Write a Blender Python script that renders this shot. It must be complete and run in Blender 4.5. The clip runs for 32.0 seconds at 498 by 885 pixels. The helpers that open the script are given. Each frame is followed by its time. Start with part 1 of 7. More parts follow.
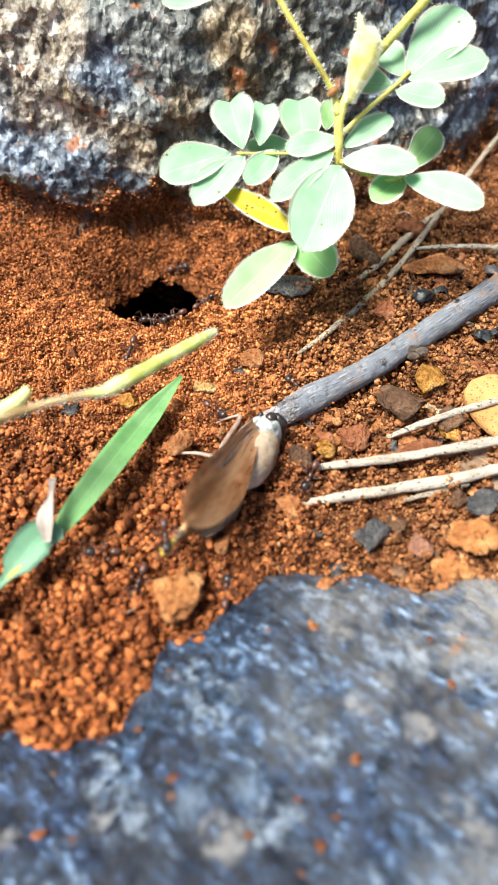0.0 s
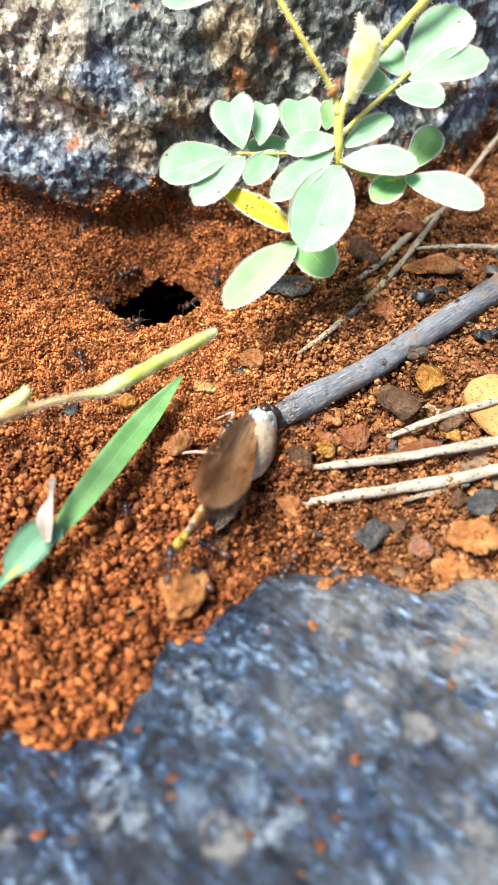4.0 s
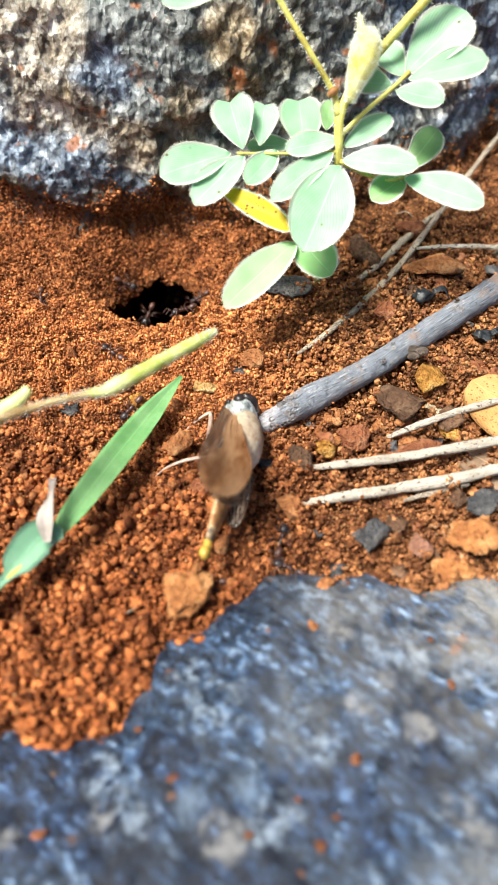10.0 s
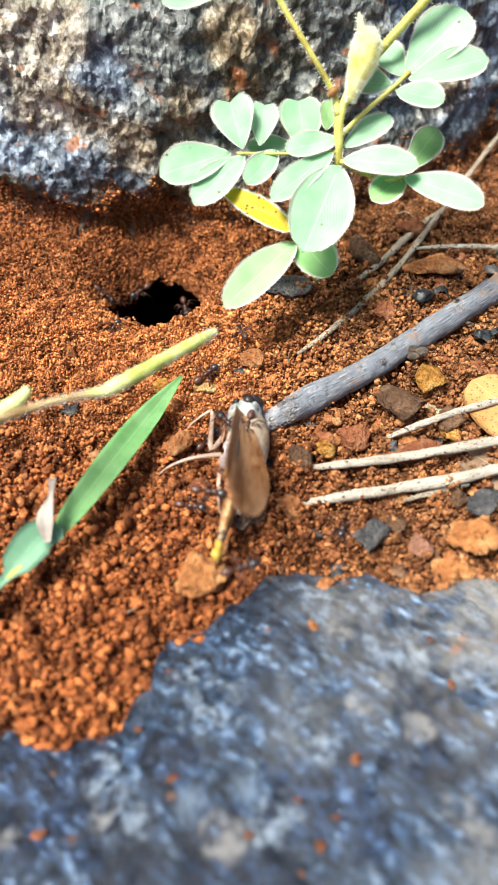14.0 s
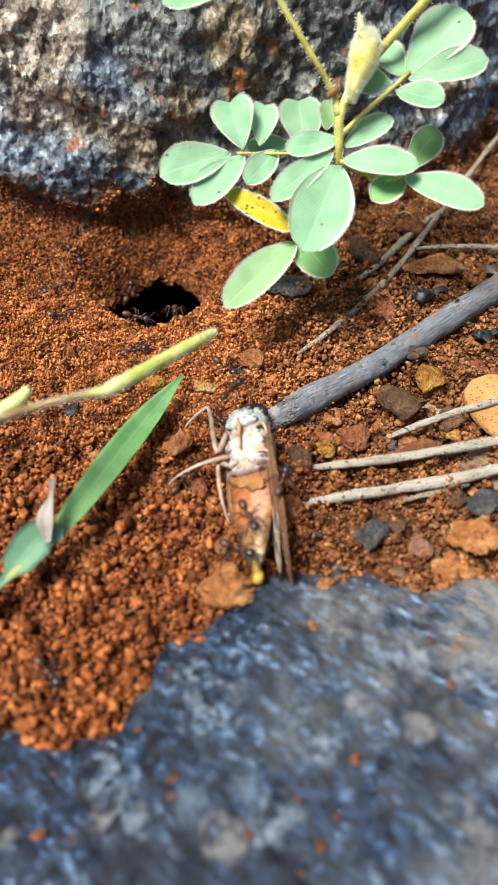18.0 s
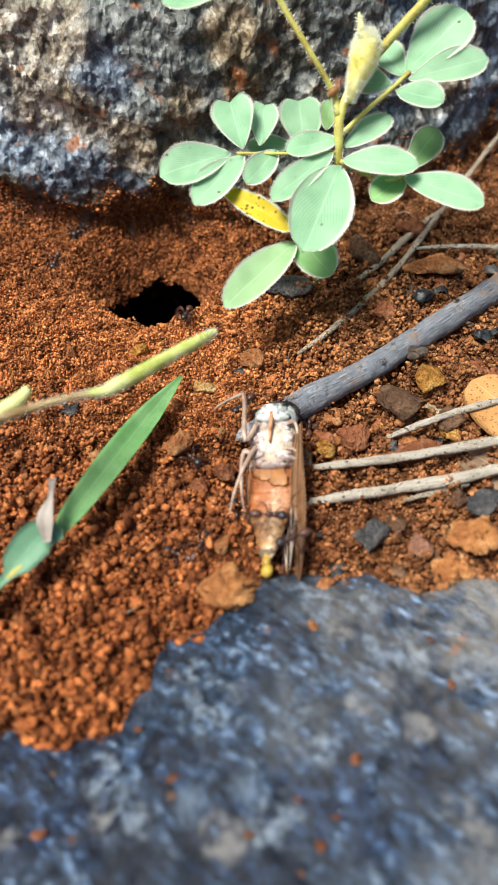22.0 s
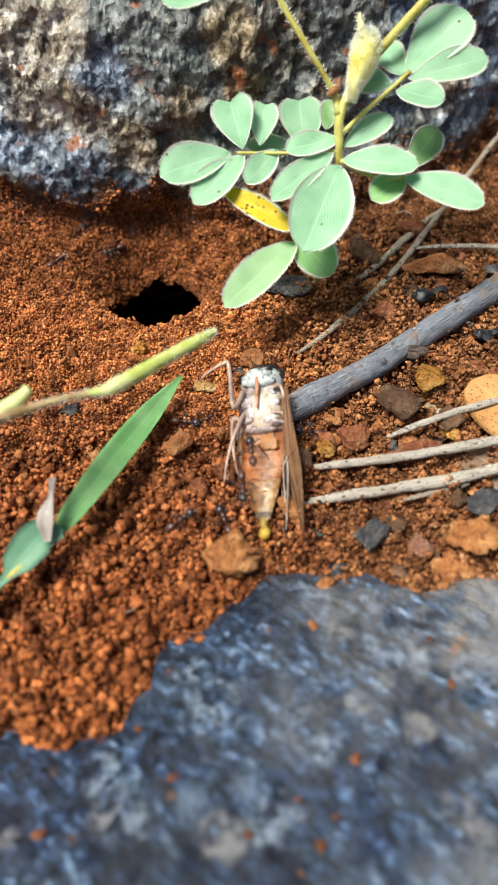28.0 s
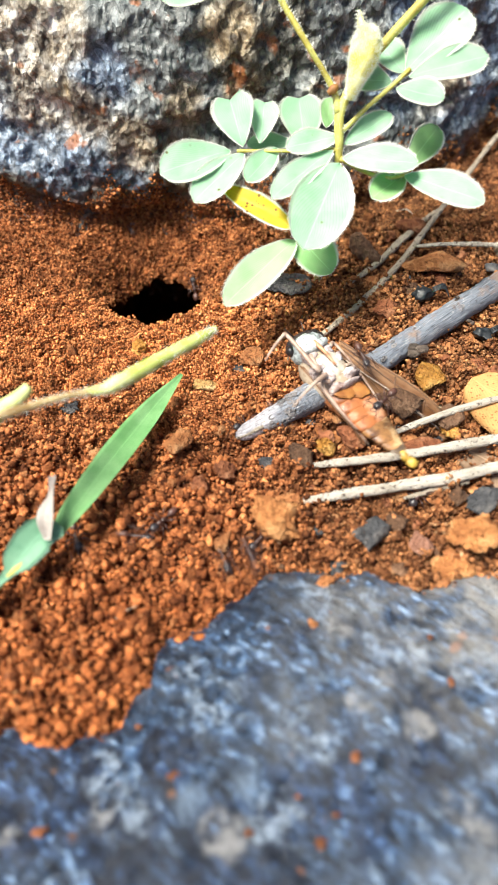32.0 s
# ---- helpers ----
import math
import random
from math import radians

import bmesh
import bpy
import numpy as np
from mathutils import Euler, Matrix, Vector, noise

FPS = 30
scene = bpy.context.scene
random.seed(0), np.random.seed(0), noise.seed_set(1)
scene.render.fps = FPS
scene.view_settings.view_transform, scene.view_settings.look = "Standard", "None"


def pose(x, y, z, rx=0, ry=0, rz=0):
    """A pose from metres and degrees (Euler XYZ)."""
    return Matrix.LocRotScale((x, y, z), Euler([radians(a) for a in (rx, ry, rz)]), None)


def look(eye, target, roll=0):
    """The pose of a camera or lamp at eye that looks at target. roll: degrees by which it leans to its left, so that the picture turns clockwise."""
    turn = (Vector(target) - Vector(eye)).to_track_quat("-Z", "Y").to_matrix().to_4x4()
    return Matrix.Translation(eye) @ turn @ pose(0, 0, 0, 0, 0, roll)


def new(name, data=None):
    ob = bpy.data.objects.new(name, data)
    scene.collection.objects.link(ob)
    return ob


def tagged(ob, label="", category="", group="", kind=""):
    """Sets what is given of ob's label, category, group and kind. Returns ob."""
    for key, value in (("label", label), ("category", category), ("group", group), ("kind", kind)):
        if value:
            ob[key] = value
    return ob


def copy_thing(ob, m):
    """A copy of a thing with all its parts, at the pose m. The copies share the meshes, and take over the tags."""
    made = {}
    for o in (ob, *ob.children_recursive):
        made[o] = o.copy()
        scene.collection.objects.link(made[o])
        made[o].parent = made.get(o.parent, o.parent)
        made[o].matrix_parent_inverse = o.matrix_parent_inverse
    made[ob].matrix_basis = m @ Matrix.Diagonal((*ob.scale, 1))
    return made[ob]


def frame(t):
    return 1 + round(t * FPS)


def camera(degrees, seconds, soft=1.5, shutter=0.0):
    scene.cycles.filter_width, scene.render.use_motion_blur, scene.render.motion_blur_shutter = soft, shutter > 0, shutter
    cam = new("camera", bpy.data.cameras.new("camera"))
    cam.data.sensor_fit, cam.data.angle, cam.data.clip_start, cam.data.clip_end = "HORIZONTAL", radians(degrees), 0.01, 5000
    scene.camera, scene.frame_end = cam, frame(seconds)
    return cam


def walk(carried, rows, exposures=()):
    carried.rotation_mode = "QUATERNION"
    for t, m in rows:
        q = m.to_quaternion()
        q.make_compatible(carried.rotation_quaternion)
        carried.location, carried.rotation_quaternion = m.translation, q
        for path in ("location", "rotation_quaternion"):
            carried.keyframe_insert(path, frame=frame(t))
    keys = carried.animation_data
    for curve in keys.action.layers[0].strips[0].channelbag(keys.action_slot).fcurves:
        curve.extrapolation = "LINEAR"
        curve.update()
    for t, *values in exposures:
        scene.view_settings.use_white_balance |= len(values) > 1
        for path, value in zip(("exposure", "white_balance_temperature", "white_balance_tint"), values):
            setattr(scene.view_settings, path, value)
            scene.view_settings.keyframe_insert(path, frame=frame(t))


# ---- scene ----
# Camera on a stand over an ant nest; numbers below are millimetres, MM turns them into metres.
MM = 0.001
ANT_COUNT = 22
EYE = (0.0, -68.83 * MM, 98.3 * MM)
cam = camera(40, 32.0, soft=1.5, shutter=0.5)
cam.data.dof.use_dof = True
cam.data.dof.focus_distance = 0.129
cam.data.dof.aperture_fstop = 20.0
walk(cam, [
    (0.0, pose(*EYE, 35.0, 0, 0)),
    (27.6, pose(*EYE, 35.0, 0, 0)),
    (28.2, pose(*EYE, 34.96, 0, 0)),
    (29.8, pose(*EYE, 34.95, 0, 0)),
    (31.1, pose(*EYE, 34.92, 0, 0)),
    (31.5, pose(*EYE, 34.83, 0, 0)),
    (32.0, pose(*EYE, 34.83, 0, 0)),
], exposures=[(0.0, 0.88), (8.0, 0.85), (12.0, 0.79), (14.5, 0.79), (17.0, 0.34), (22.0, 0.26), (24.0, 0.27), (25.0, 0.2), (28.0, 0.24), (29.0, 0.83), (32.0, 0.84)])

# Overcast daylight.
world = bpy.data.worlds.new("overcast_sky")
scene.world = world
world.use_nodes = True
wn = world.node_tree
sky = wn.nodes.new("ShaderNodeTexSky")
sky.sky_type = "NISHITA"
sky.sun_disc = False
sky.sun_elevation = radians(66)
sky.sun_rotation = radians(262)
sky.dust_density = 4.0
wn.links.new(sky.outputs[0], wn.nodes["Background"].inputs[0])
wn.nodes["Background"].inputs[1].default_value = 0.068
sun = new("sun", bpy.data.lights.new("sun", "SUN"))
sun.data.energy = 4.9
sun.data.angle = radians(22)
sun.data.color = (1.0, 0.97, 0.86)
sun.matrix_basis = look((-0.42, -0.06, 1.0), (0, 0, 0))


# ---- materials ----
def mat(name, rough=0.7, spec=0.4):
    m = bpy.data.materials.new(name)
    m.use_nodes = True
    b = m.node_tree.nodes["Principled BSDF"]
    b.inputs["Roughness"].default_value = rough
    b.inputs["Specular IOR Level"].default_value = spec
    return m, m.node_tree, b


def node(nt, kind, **values):
    n = nt.nodes.new(kind)
    for k, v in values.items():
        n.inputs[k.replace("_", " ")].default_value = v
    return n


def coords(nt, which="Object"):
    return nt.nodes.new("ShaderNodeTexCoord").outputs[which]


def noise_tex(nt, vec, scale, detail=4.0, rough=0.6):
    n = node(nt, "ShaderNodeTexNoise", Scale=scale, Detail=detail, Roughness=rough)
    nt.links.new(vec, n.inputs["Vector"])
    return n.outputs["Fac"]


def ramp(nt, fac, stops):
    r = nt.nodes.new("ShaderNodeValToRGB")
    el = r.color_ramp.elements
    while len(el) < len(stops):
        el.new(0.5)
    for e, (p, c) in zip(el, stops):
        e.position = p
        e.color = (*c, 1) if len(c) == 3 else c
    nt.links.new(fac, r.inputs["Fac"])
    return r.outputs["Color"]


def grey(v):
    return (v, v, v)


def mix(nt, fac, a, b, kind="MIX"):
    n = nt.nodes.new("ShaderNodeMix")
    n.data_type, n.blend_type = "RGBA", kind
    for sock, v in ((n.inputs["Factor"], fac), (n.inputs["A"], a), (n.inputs["B"], b)):
        if isinstance(v, bpy.types.NodeSocket):
            nt.links.new(v, sock)
        elif isinstance(v, (int, float)):
            sock.default_value = v
        else:
            sock.default_value = (*v, 1)
    return n.outputs["Result"]


def bump(nt, b, fac, strength, dist):
    n = node(nt, "ShaderNodeBump", Strength=strength, Distance=dist)
    nt.links.new(fac, n.inputs["Height"])
    old = b.inputs["Normal"].links
    if old:
        nt.links.new(old[0].from_socket, n.inputs["Normal"])
    nt.links.new(n.outputs[0], b.inputs["Normal"])


def put(nt, col, b, name="Base Color"):
    nt.links.new(col, b.inputs[name])


def node_scale(nt, fac, k, add):
    n = nt.nodes.new("ShaderNodeMath")
    n.operation = "MULTIPLY_ADD"
    nt.links.new(fac, n.inputs[0])
    n.inputs[1].default_value, n.inputs[2].default_value = k, add
    return n.outputs[0]


def soil_material(name, island):
    m, nt, b = mat(name, 0.9, 0.2)
    v = coords(nt)
    big = noise_tex(nt, v, 60, 3)
    mid = noise_tex(nt, v, 330, 3, 0.6)
    fine = noise_tex(nt, v, 2600, 4, 0.7)
    c = ramp(nt, fine, [(0.3, (0.2, 0.058, 0.02)), (0.5, (0.45, 0.156, 0.053)), (0.72, (0.69, 0.295, 0.125))])
    c = mix(nt, ramp(nt, big, [(0.35, grey(0)), (0.7, grey(1))]), c, mix(nt, 0.3, c, (0.3, 0.085, 0.03)))
    # some crumb clusters are duller and browner, some bright and dry
    c = mix(nt, 1.0, c, ramp(nt, mid, [(0.32, (0.42, 0.36, 0.35)), (0.5, grey(1.0)), (0.68, (1.35, 1.4, 1.4))]), "MULTIPLY")
    if island:
        g = nt.nodes.new("ShaderNodeNewGeometry").outputs["Random Per Island"]
        tint = ramp(nt, g, [(0.0, (0.22, 0.2, 0.2)), (0.2, (0.62, 0.6, 0.6)), (0.6, (1.05, 1.06, 1.05)), (0.72, (0.95, 1.2, 1.4)), (0.76, (1.15, 1.15, 1.1)), (0.93, (1.75, 1.88, 1.9)), (0.995, (1.5, 1.6, 1.5)), (1.0, (1.6, 2.6, 3.6))])
        c = mix(nt, 1.0, c, tint, "MULTIPLY")
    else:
        # sheet below the crumbs darkened: shade in their gaps put into the colour
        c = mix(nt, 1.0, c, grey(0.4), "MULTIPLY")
    sx = nt.nodes.new("ShaderNodeSeparateXYZ")
    nt.links.new(v, sx.inputs[0])
    ln = nt.nodes.new("ShaderNodeVectorMath")
    ln.operation = "LENGTH"
    nt.links.new(v, ln.inputs[0])
    nest = ramp(nt, node_scale(nt, ln.outputs["Value"], 2.0, 0.0), [(0.3, grey(1)), (0.6, grey(0))])
    dry = ramp(nt, node_scale(nt, sx.outputs["X"], 20.0, 0.3), [(0.2, grey(0)), (0.75, grey(1))])
    dry = mix(nt, 1.0, dry, nest, "MULTIPLY")
    c = mix(nt, dry, c, mix(nt, 1.0, c, (0.8, 0.94, 1.06), "MULTIPLY"))
    side = ramp(nt, node_scale(nt, sx.outputs["X"], 20.0, 0.3), [(0.2, grey(1)), (0.75, grey(0.15))])
    side = mix(nt, 1.0, side, nest, "MULTIPLY")
    # damp red soil towards the slab; heap: sunlit slope painted into the colour
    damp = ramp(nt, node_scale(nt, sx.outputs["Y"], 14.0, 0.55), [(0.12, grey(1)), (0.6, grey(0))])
    heap = ramp(nt, node_scale(nt, sx.outputs["Y"], 20.0, 0.0), [(0.0, grey(0)), (0.3, grey(1)), (0.66, grey(1)), (0.86, grey(0))])
    c = mix(nt, mix(nt, 1.0, heap, side, "MULTIPLY"), c, mix(nt, 1.0, c, (1.5, 1.58, 1.55), "MULTIPLY"))
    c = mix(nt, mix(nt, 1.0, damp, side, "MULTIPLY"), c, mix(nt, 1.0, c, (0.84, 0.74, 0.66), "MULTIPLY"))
    put(nt, c, b)
    bump(nt, b, noise_tex(nt, v, 1100, 3, 0.6), 0.9, 0.0007)
    bump(nt, b, fine, 0.8, 0.0004)
    return m


def rock_material(name, base, pale, rust, rust_low, rust_high, shift, turn, grain=1.0):
    m, nt, b = mat(name, 0.45, 0.5)
    mp = nt.nodes.new("ShaderNodeMapping")
    mp.vector_type = "TEXTURE"
    mp.inputs["Location"].default_value = (shift, shift, shift)
    mp.inputs["Rotation"].default_value = turn
    mp.inputs["Scale"].default_value = (1.5, 0.7, 1.0)      # drawn out along the foliation
    nt.links.new(coords(nt), mp.inputs["Vector"])
    v = mp.outputs["Vector"]
    plain = coords(nt)
    big = noise_tex(nt, plain, 38, 4, 0.6)
    wide = noise_tex(nt, v, 75, 4, 0.6)
    mid = noise_tex(nt, v, 330 * grain, 5, 0.7)
    fine = noise_tex(nt, v, 1200 * grain, 4, 0.7)
    vo = node(nt, "ShaderNodeTexVoronoi", Scale=620.0 * grain)
    nt.links.new(v, vo.inputs["Vector"])
    cell = ramp(nt, vo.outputs["Color"], [(0.25, grey(0.45)), (0.5, grey(1.0)), (0.85, grey(2.3))])
    c = ramp(nt, mid, [(0.34, tuple(x * 0.25 for x in base)), (0.47, base), (0.56, tuple(x * 2.0 for x in base)), (0.66, pale)])
    c = mix(nt, 0.85, c, mix(nt, 1.0, c, cell, "MULTIPLY"))
    c = mix(nt, ramp(nt, wide, [(0.4, grey(0.75)), (0.55, grey(0))]), c, mix(nt, 0.72, c, tuple(x * 0.35 for x in base)))
    c = mix(nt, ramp(nt, big, [(rust_low, grey(0)), (rust_high, grey(0.85))]), c, mix(nt, 0.55, c, rust))
    cr = node(nt, "ShaderNodeTexVoronoi", Scale=150.0)
    nt.links.new(plain, cr.inputs["Vector"])
    sep = nt.nodes.new("ShaderNodeSeparateColor")
    nt.links.new(cr.outputs["Color"], sep.inputs[0])
    pick = mix(nt, 1.0, ramp(nt, sep.outputs[0], [(0.91, grey(0)), (0.93, grey(1))]), ramp(nt, cr.outputs["Distance"], [(0.2, grey(0.6)), (0.45, grey(0))]), "MULTIPLY")
    c = mix(nt, pick, c, mix(nt, 0.3, pale, c))
    spots = noise_tex(nt, plain, 260, 2, 0.4)
    c = mix(nt, ramp(nt, spots, [(0.7, grey(0)), (0.73, grey(0.8))]), c, (0.42, 0.14, 0.05))
    c = mix(nt, ramp(nt, fine, [(0.36, grey(0.7)), (0.5, grey(0))]), c, tuple(x * 0.2 for x in base))
    put(nt, c, b)
    put(nt, ramp(nt, fine, [(0.3, grey(0.22)), (0.7, grey(0.55))]), b, "Roughness")
    bump(nt, b, wide, 0.5, 0.004)
    bump(nt, b, mid, 0.6, 0.0016)
    bump(nt, b, fine, 0.7, 0.0005)
    return m


def pebble_material(name, dark, mid, light, rough=0.8):
    m, nt, b = mat(name, rough, 0.3)
    v = coords(nt)
    n1 = noise_tex(nt, v, 260, 4, 0.65)
    n2 = noise_tex(nt, v, 1500, 4, 0.7)
    rnd = nt.nodes.new("ShaderNodeObjectInfo").outputs["Random"]
    c = ramp(nt, n1, [(0.3, dark), (0.5, mid), (0.7, light)])
    c = mix(nt, ramp(nt, n2, [(0.3, grey(0.7)), (0.48, grey(0))]), c, dark)
    c = mix(nt, 1.0, c, ramp(nt, rnd, [(0, grey(0.75)), (1, grey(1.2))]), "MULTIPLY")
    put(nt, c, b)
    bump(nt, b, n1, 0.9, 0.002)
    bump(nt, b, noise_tex(nt, v, 800, 4, 0.7), 1.0, 0.0014)
    bump(nt, b, n2, 0.7, 0.0004)
    return m


def leaf_material(name, dark, light, glow, translucent=0.35, rough=0.5, rim=1.0, specks=0.0):
    m, nt, b = mat(name, rough, 0.35)
    uv = coords(nt, "UV")
    sep = nt.nodes.new("ShaderNodeSeparateXYZ")
    nt.links.new(uv, sep.inputs[0])
    # side veins run forward from the midrib: stripes of v - 0.9 |u|
    ab = nt.nodes.new("ShaderNodeMath"); ab.operation = "ABSOLUTE"
    nt.links.new(sep.outputs["X"], ab.inputs[0])
    mu = nt.nodes.new("ShaderNodeMath"); mu.operation = "MULTIPLY_ADD"
    nt.links.new(ab.outputs[0], mu.inputs[0]); mu.inputs[1].default_value = -0.85
    nt.links.new(sep.outputs["Y"], mu.inputs[2])
    sn = nt.nodes.new("ShaderNodeMath"); sn.operation = "MULTIPLY"
    nt.links.new(mu.outputs[0], sn.inputs[0]); sn.inputs[1].default_value = 75.0
    si = nt.nodes.new("ShaderNodeMath"); si.operation = "SINE"
    nt.links.new(sn.outputs[0], si.inputs[0])
    vein = ramp(nt, si.outputs[0], [(0.0, grey(0)), (0.8, grey(0)), (1.0, grey(1))])
    rib = ramp(nt, ab.outputs[0], [(0.0, grey(1)), (0.045, grey(0))])
    v = coords(nt)
    n1 = noise_tex(nt, v, 200, 4)
    n2 = noise_tex(nt, v, 1500, 3)
    c = ramp(nt, n1, [(0.3, dark), (0.65, light)])
    edge = ramp(nt, ab.outputs[0], [(0.84, grey(0)), (0.97, grey(0.9 * rim))])
    c = mix(nt, mix(nt, 0.5, grey(0), vein), c, tuple(x * 0.6 for x in dark))
    c = mix(nt, mix(nt, 0.5, grey(0), rib), c, tuple(min(1, x * 1.5) for x in light))
    c = mix(nt, edge, c, (0.86, 0.9, 0.82))
    if specks:
        dots = node(nt, "ShaderNodeTexVoronoi", Scale=1700.0 if specks > 0.7 else 950.0)
        nt.links.new(v, dots.inputs["Vector"])
        sep2 = nt.nodes.new("ShaderNodeSeparateColor")
        nt.links.new(dots.outputs["Color"], sep2.inputs[0])
        some = ramp(nt, sep2.outputs[0], [(1.0 - specks, grey(0)), (1.02 - specks, grey(1))])
        c = mix(nt, mix(nt, 1.0, some, ramp(nt, dots.outputs["Distance"], [(0.2, grey(0.95)), (0.34, grey(0))]), "MULTIPLY"), c, (0.16, 0.05, 0.015))
    rnd = nt.nodes.new("ShaderNodeObjectInfo").outputs["Random"]
    c = mix(nt, 1.0, c, ramp(nt, rnd, [(0, grey(0.85)), (1, grey(1.12))]), "MULTIPLY")
    put(nt, c, b)
    bump(nt, b, vein, 0.4, 0.0002)
    bump(nt, b, n2, 0.15, 0.0002)
    tr = nt.nodes.new("ShaderNodeBsdfTranslucent")
    nt.links.new(mix(nt, 0.6, c, glow), tr.inputs["Color"])
    ms = nt.nodes.new("ShaderNodeMixShader")
    ms.inputs[0].default_value = translucent
    nt.links.new(b.outputs[0], ms.inputs[1])
    nt.links.new(tr.outputs[0], ms.inputs[2])
    nt.links.new(ms.outputs[0], nt.nodes["Material Output"].inputs["Surface"])
    return m


def bark_material(name, dark, mid, light):
    """Grey bark with long wrinkles, rusty soil on it and a pale peeled end."""
    m, nt, b = mat(name, 0.7, 0.35)
    mp = nt.nodes.new("ShaderNodeMapping")
    mp.inputs["Scale"].default_value = (44.0, 9.0, 1.0)
    nt.links.new(coords(nt, "UV"), mp.inputs["Vector"])
    n1 = noise_tex(nt, mp.outputs["Vector"], 1.6, 5, 0.7)
    v = coords(nt)
    n2 = noise_tex(nt, v, 1500, 3, 0.7)
    n3 = noise_tex(nt, v, 120, 4, 0.65)
    c = ramp(nt, n1, [(0.34, dark), (0.46, mid), (0.56, mid), (0.68, light)])
    c = mix(nt, ramp(nt, n3, [(0.51, grey(0)), (0.6, grey(0.8))]), c, mix(nt, 0.35, (0.4, 0.22, 0.11), c))
    sep = nt.nodes.new("ShaderNodeSeparateXYZ")
    nt.links.new(v, sep.inputs[0])
    end = nt.nodes.new("ShaderNodeMath")
    nt.links.new(node_scale(nt, sep.outputs["X"], -60.0, 0.75), end.inputs[0])
    nt.links.new(node_scale(nt, n3, 1.2, -0.6), end.inputs[1])
    peel = ramp(nt, n1, [(0.34, (0.2, 0.17, 0.18)), (0.46, (0.55, 0.52, 0.56)), (0.6, (0.82, 0.8, 0.82))])
    c = mix(nt, ramp(nt, end.outputs[0], [(0.25, grey(0)), (0.6, grey(0.9))]), c, peel)
    c = mix(nt, ramp(nt, n2, [(0.3, grey(0.6)), (0.38, grey(0))]), c, dark)
    c = mix(nt, ramp(nt, n2, [(0.64, grey(0)), (0.69, grey(0.7))]), c, light)
    put(nt, c, b)
    bump(nt, b, n1, 0.8, 0.0006)
    bump(nt, b, noise_tex(nt, v, 800, 3, 0.6), 0.8, 0.0007)
    bump(nt, b, n2, 0.9, 0.0005)
    return m


def straw_material(name, light, mid, dark):
    m, nt, b = mat(name, 0.6, 0.35)
    mp = nt.nodes.new("ShaderNodeMapping")
    mp.inputs["Scale"].default_value = (30.0, 8.0, 1.0)
    nt.links.new(coords(nt, "UV"), mp.inputs["Vector"])
    fibre = noise_tex(nt, mp.outputs["Vector"], 1.5, 4, 0.6)
    v = coords(nt)
    speck = noise_tex(nt, v, 1500, 3, 0.6)
    wide = noise_tex(nt, v, 120, 3, 0.6)
    c = ramp(nt, fibre, [(0.3, mid), (0.5, light)])
    c = mix(nt, ramp(nt, wide, [(0.5, grey(0)), (0.75, grey(0.6))]), c, mid)
    c = mix(nt, ramp(nt, speck, [(0.35, grey(0.9)), (0.41, grey(0))]), c, dark)
    put(nt, c, b)
    bump(nt, b, fibre, 0.9, 0.0009)
    bump(nt, b, speck, 0.5, 0.0003)
    return m


def smooth_material(name, dark, light, rough, scale=500, spec=0.5, coat=0.0, trans=0.0):
    m, nt, b = mat(name, rough, spec)
    v = coords(nt)
    n1 = noise_tex(nt, v, scale, 4, 0.6)
    put(nt, ramp(nt, n1, [(0.35, dark), (0.65, light)]), b)
    b.inputs["Coat Weight"].default_value = coat
    b.inputs["Transmission Weight"].default_value = trans
    bump(nt, b, n1, 0.3, 0.0003)
    return m


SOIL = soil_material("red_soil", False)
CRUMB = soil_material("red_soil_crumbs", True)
SLABROCK = rock_material("gneiss_blue_grey", (0.026, 0.046, 0.08), (0.32, 0.38, 0.46), (0.4, 0.36, 0.33), 0.55, 0.7, 3.7, (0.0, 0.0, -0.7), 1.5)


def patches(nt, v, zones, ragged, lying=False):
    """A mask of ragged round patches, upright on the boulder or lying on the slab."""
    wob = node_scale(nt, noise_tex(nt, v, 90, 5, 0.65), ragged, -0.5 * ragged)
    total = None
    for x, z, r in zones:
        mp = nt.nodes.new("ShaderNodeMapping")
        mp.inputs["Location"].default_value = (-x / r, -z / r if lying else 0, 0 if lying else -z / r)
        mp.inputs["Scale"].default_value = (1 / (r * MM), 1 / (r * MM) if lying else 0.0, 0.0 if lying else 1 / (r * MM))
        nt.links.new(v, mp.inputs["Vector"])
        ln = nt.nodes.new("ShaderNodeVectorMath")
        ln.operation = "LENGTH"
        nt.links.new(mp.outputs[0], ln.inputs[0])
        ad = nt.nodes.new("ShaderNodeMath")
        nt.links.new(ln.outputs["Value"], ad.inputs[0])
        nt.links.new(wob, ad.inputs[1])
        one = ad.outputs[0]
        if total is not None:
            mn = nt.nodes.new("ShaderNodeMath")
            mn.operation = "MINIMUM"
            nt.links.new(total, mn.inputs[0])
            nt.links.new(one, mn.inputs[1])
            one = mn.outputs[0]
        total = one
    return ramp(nt, total, [(0.6, grey(1)), (1.0, grey(0))])


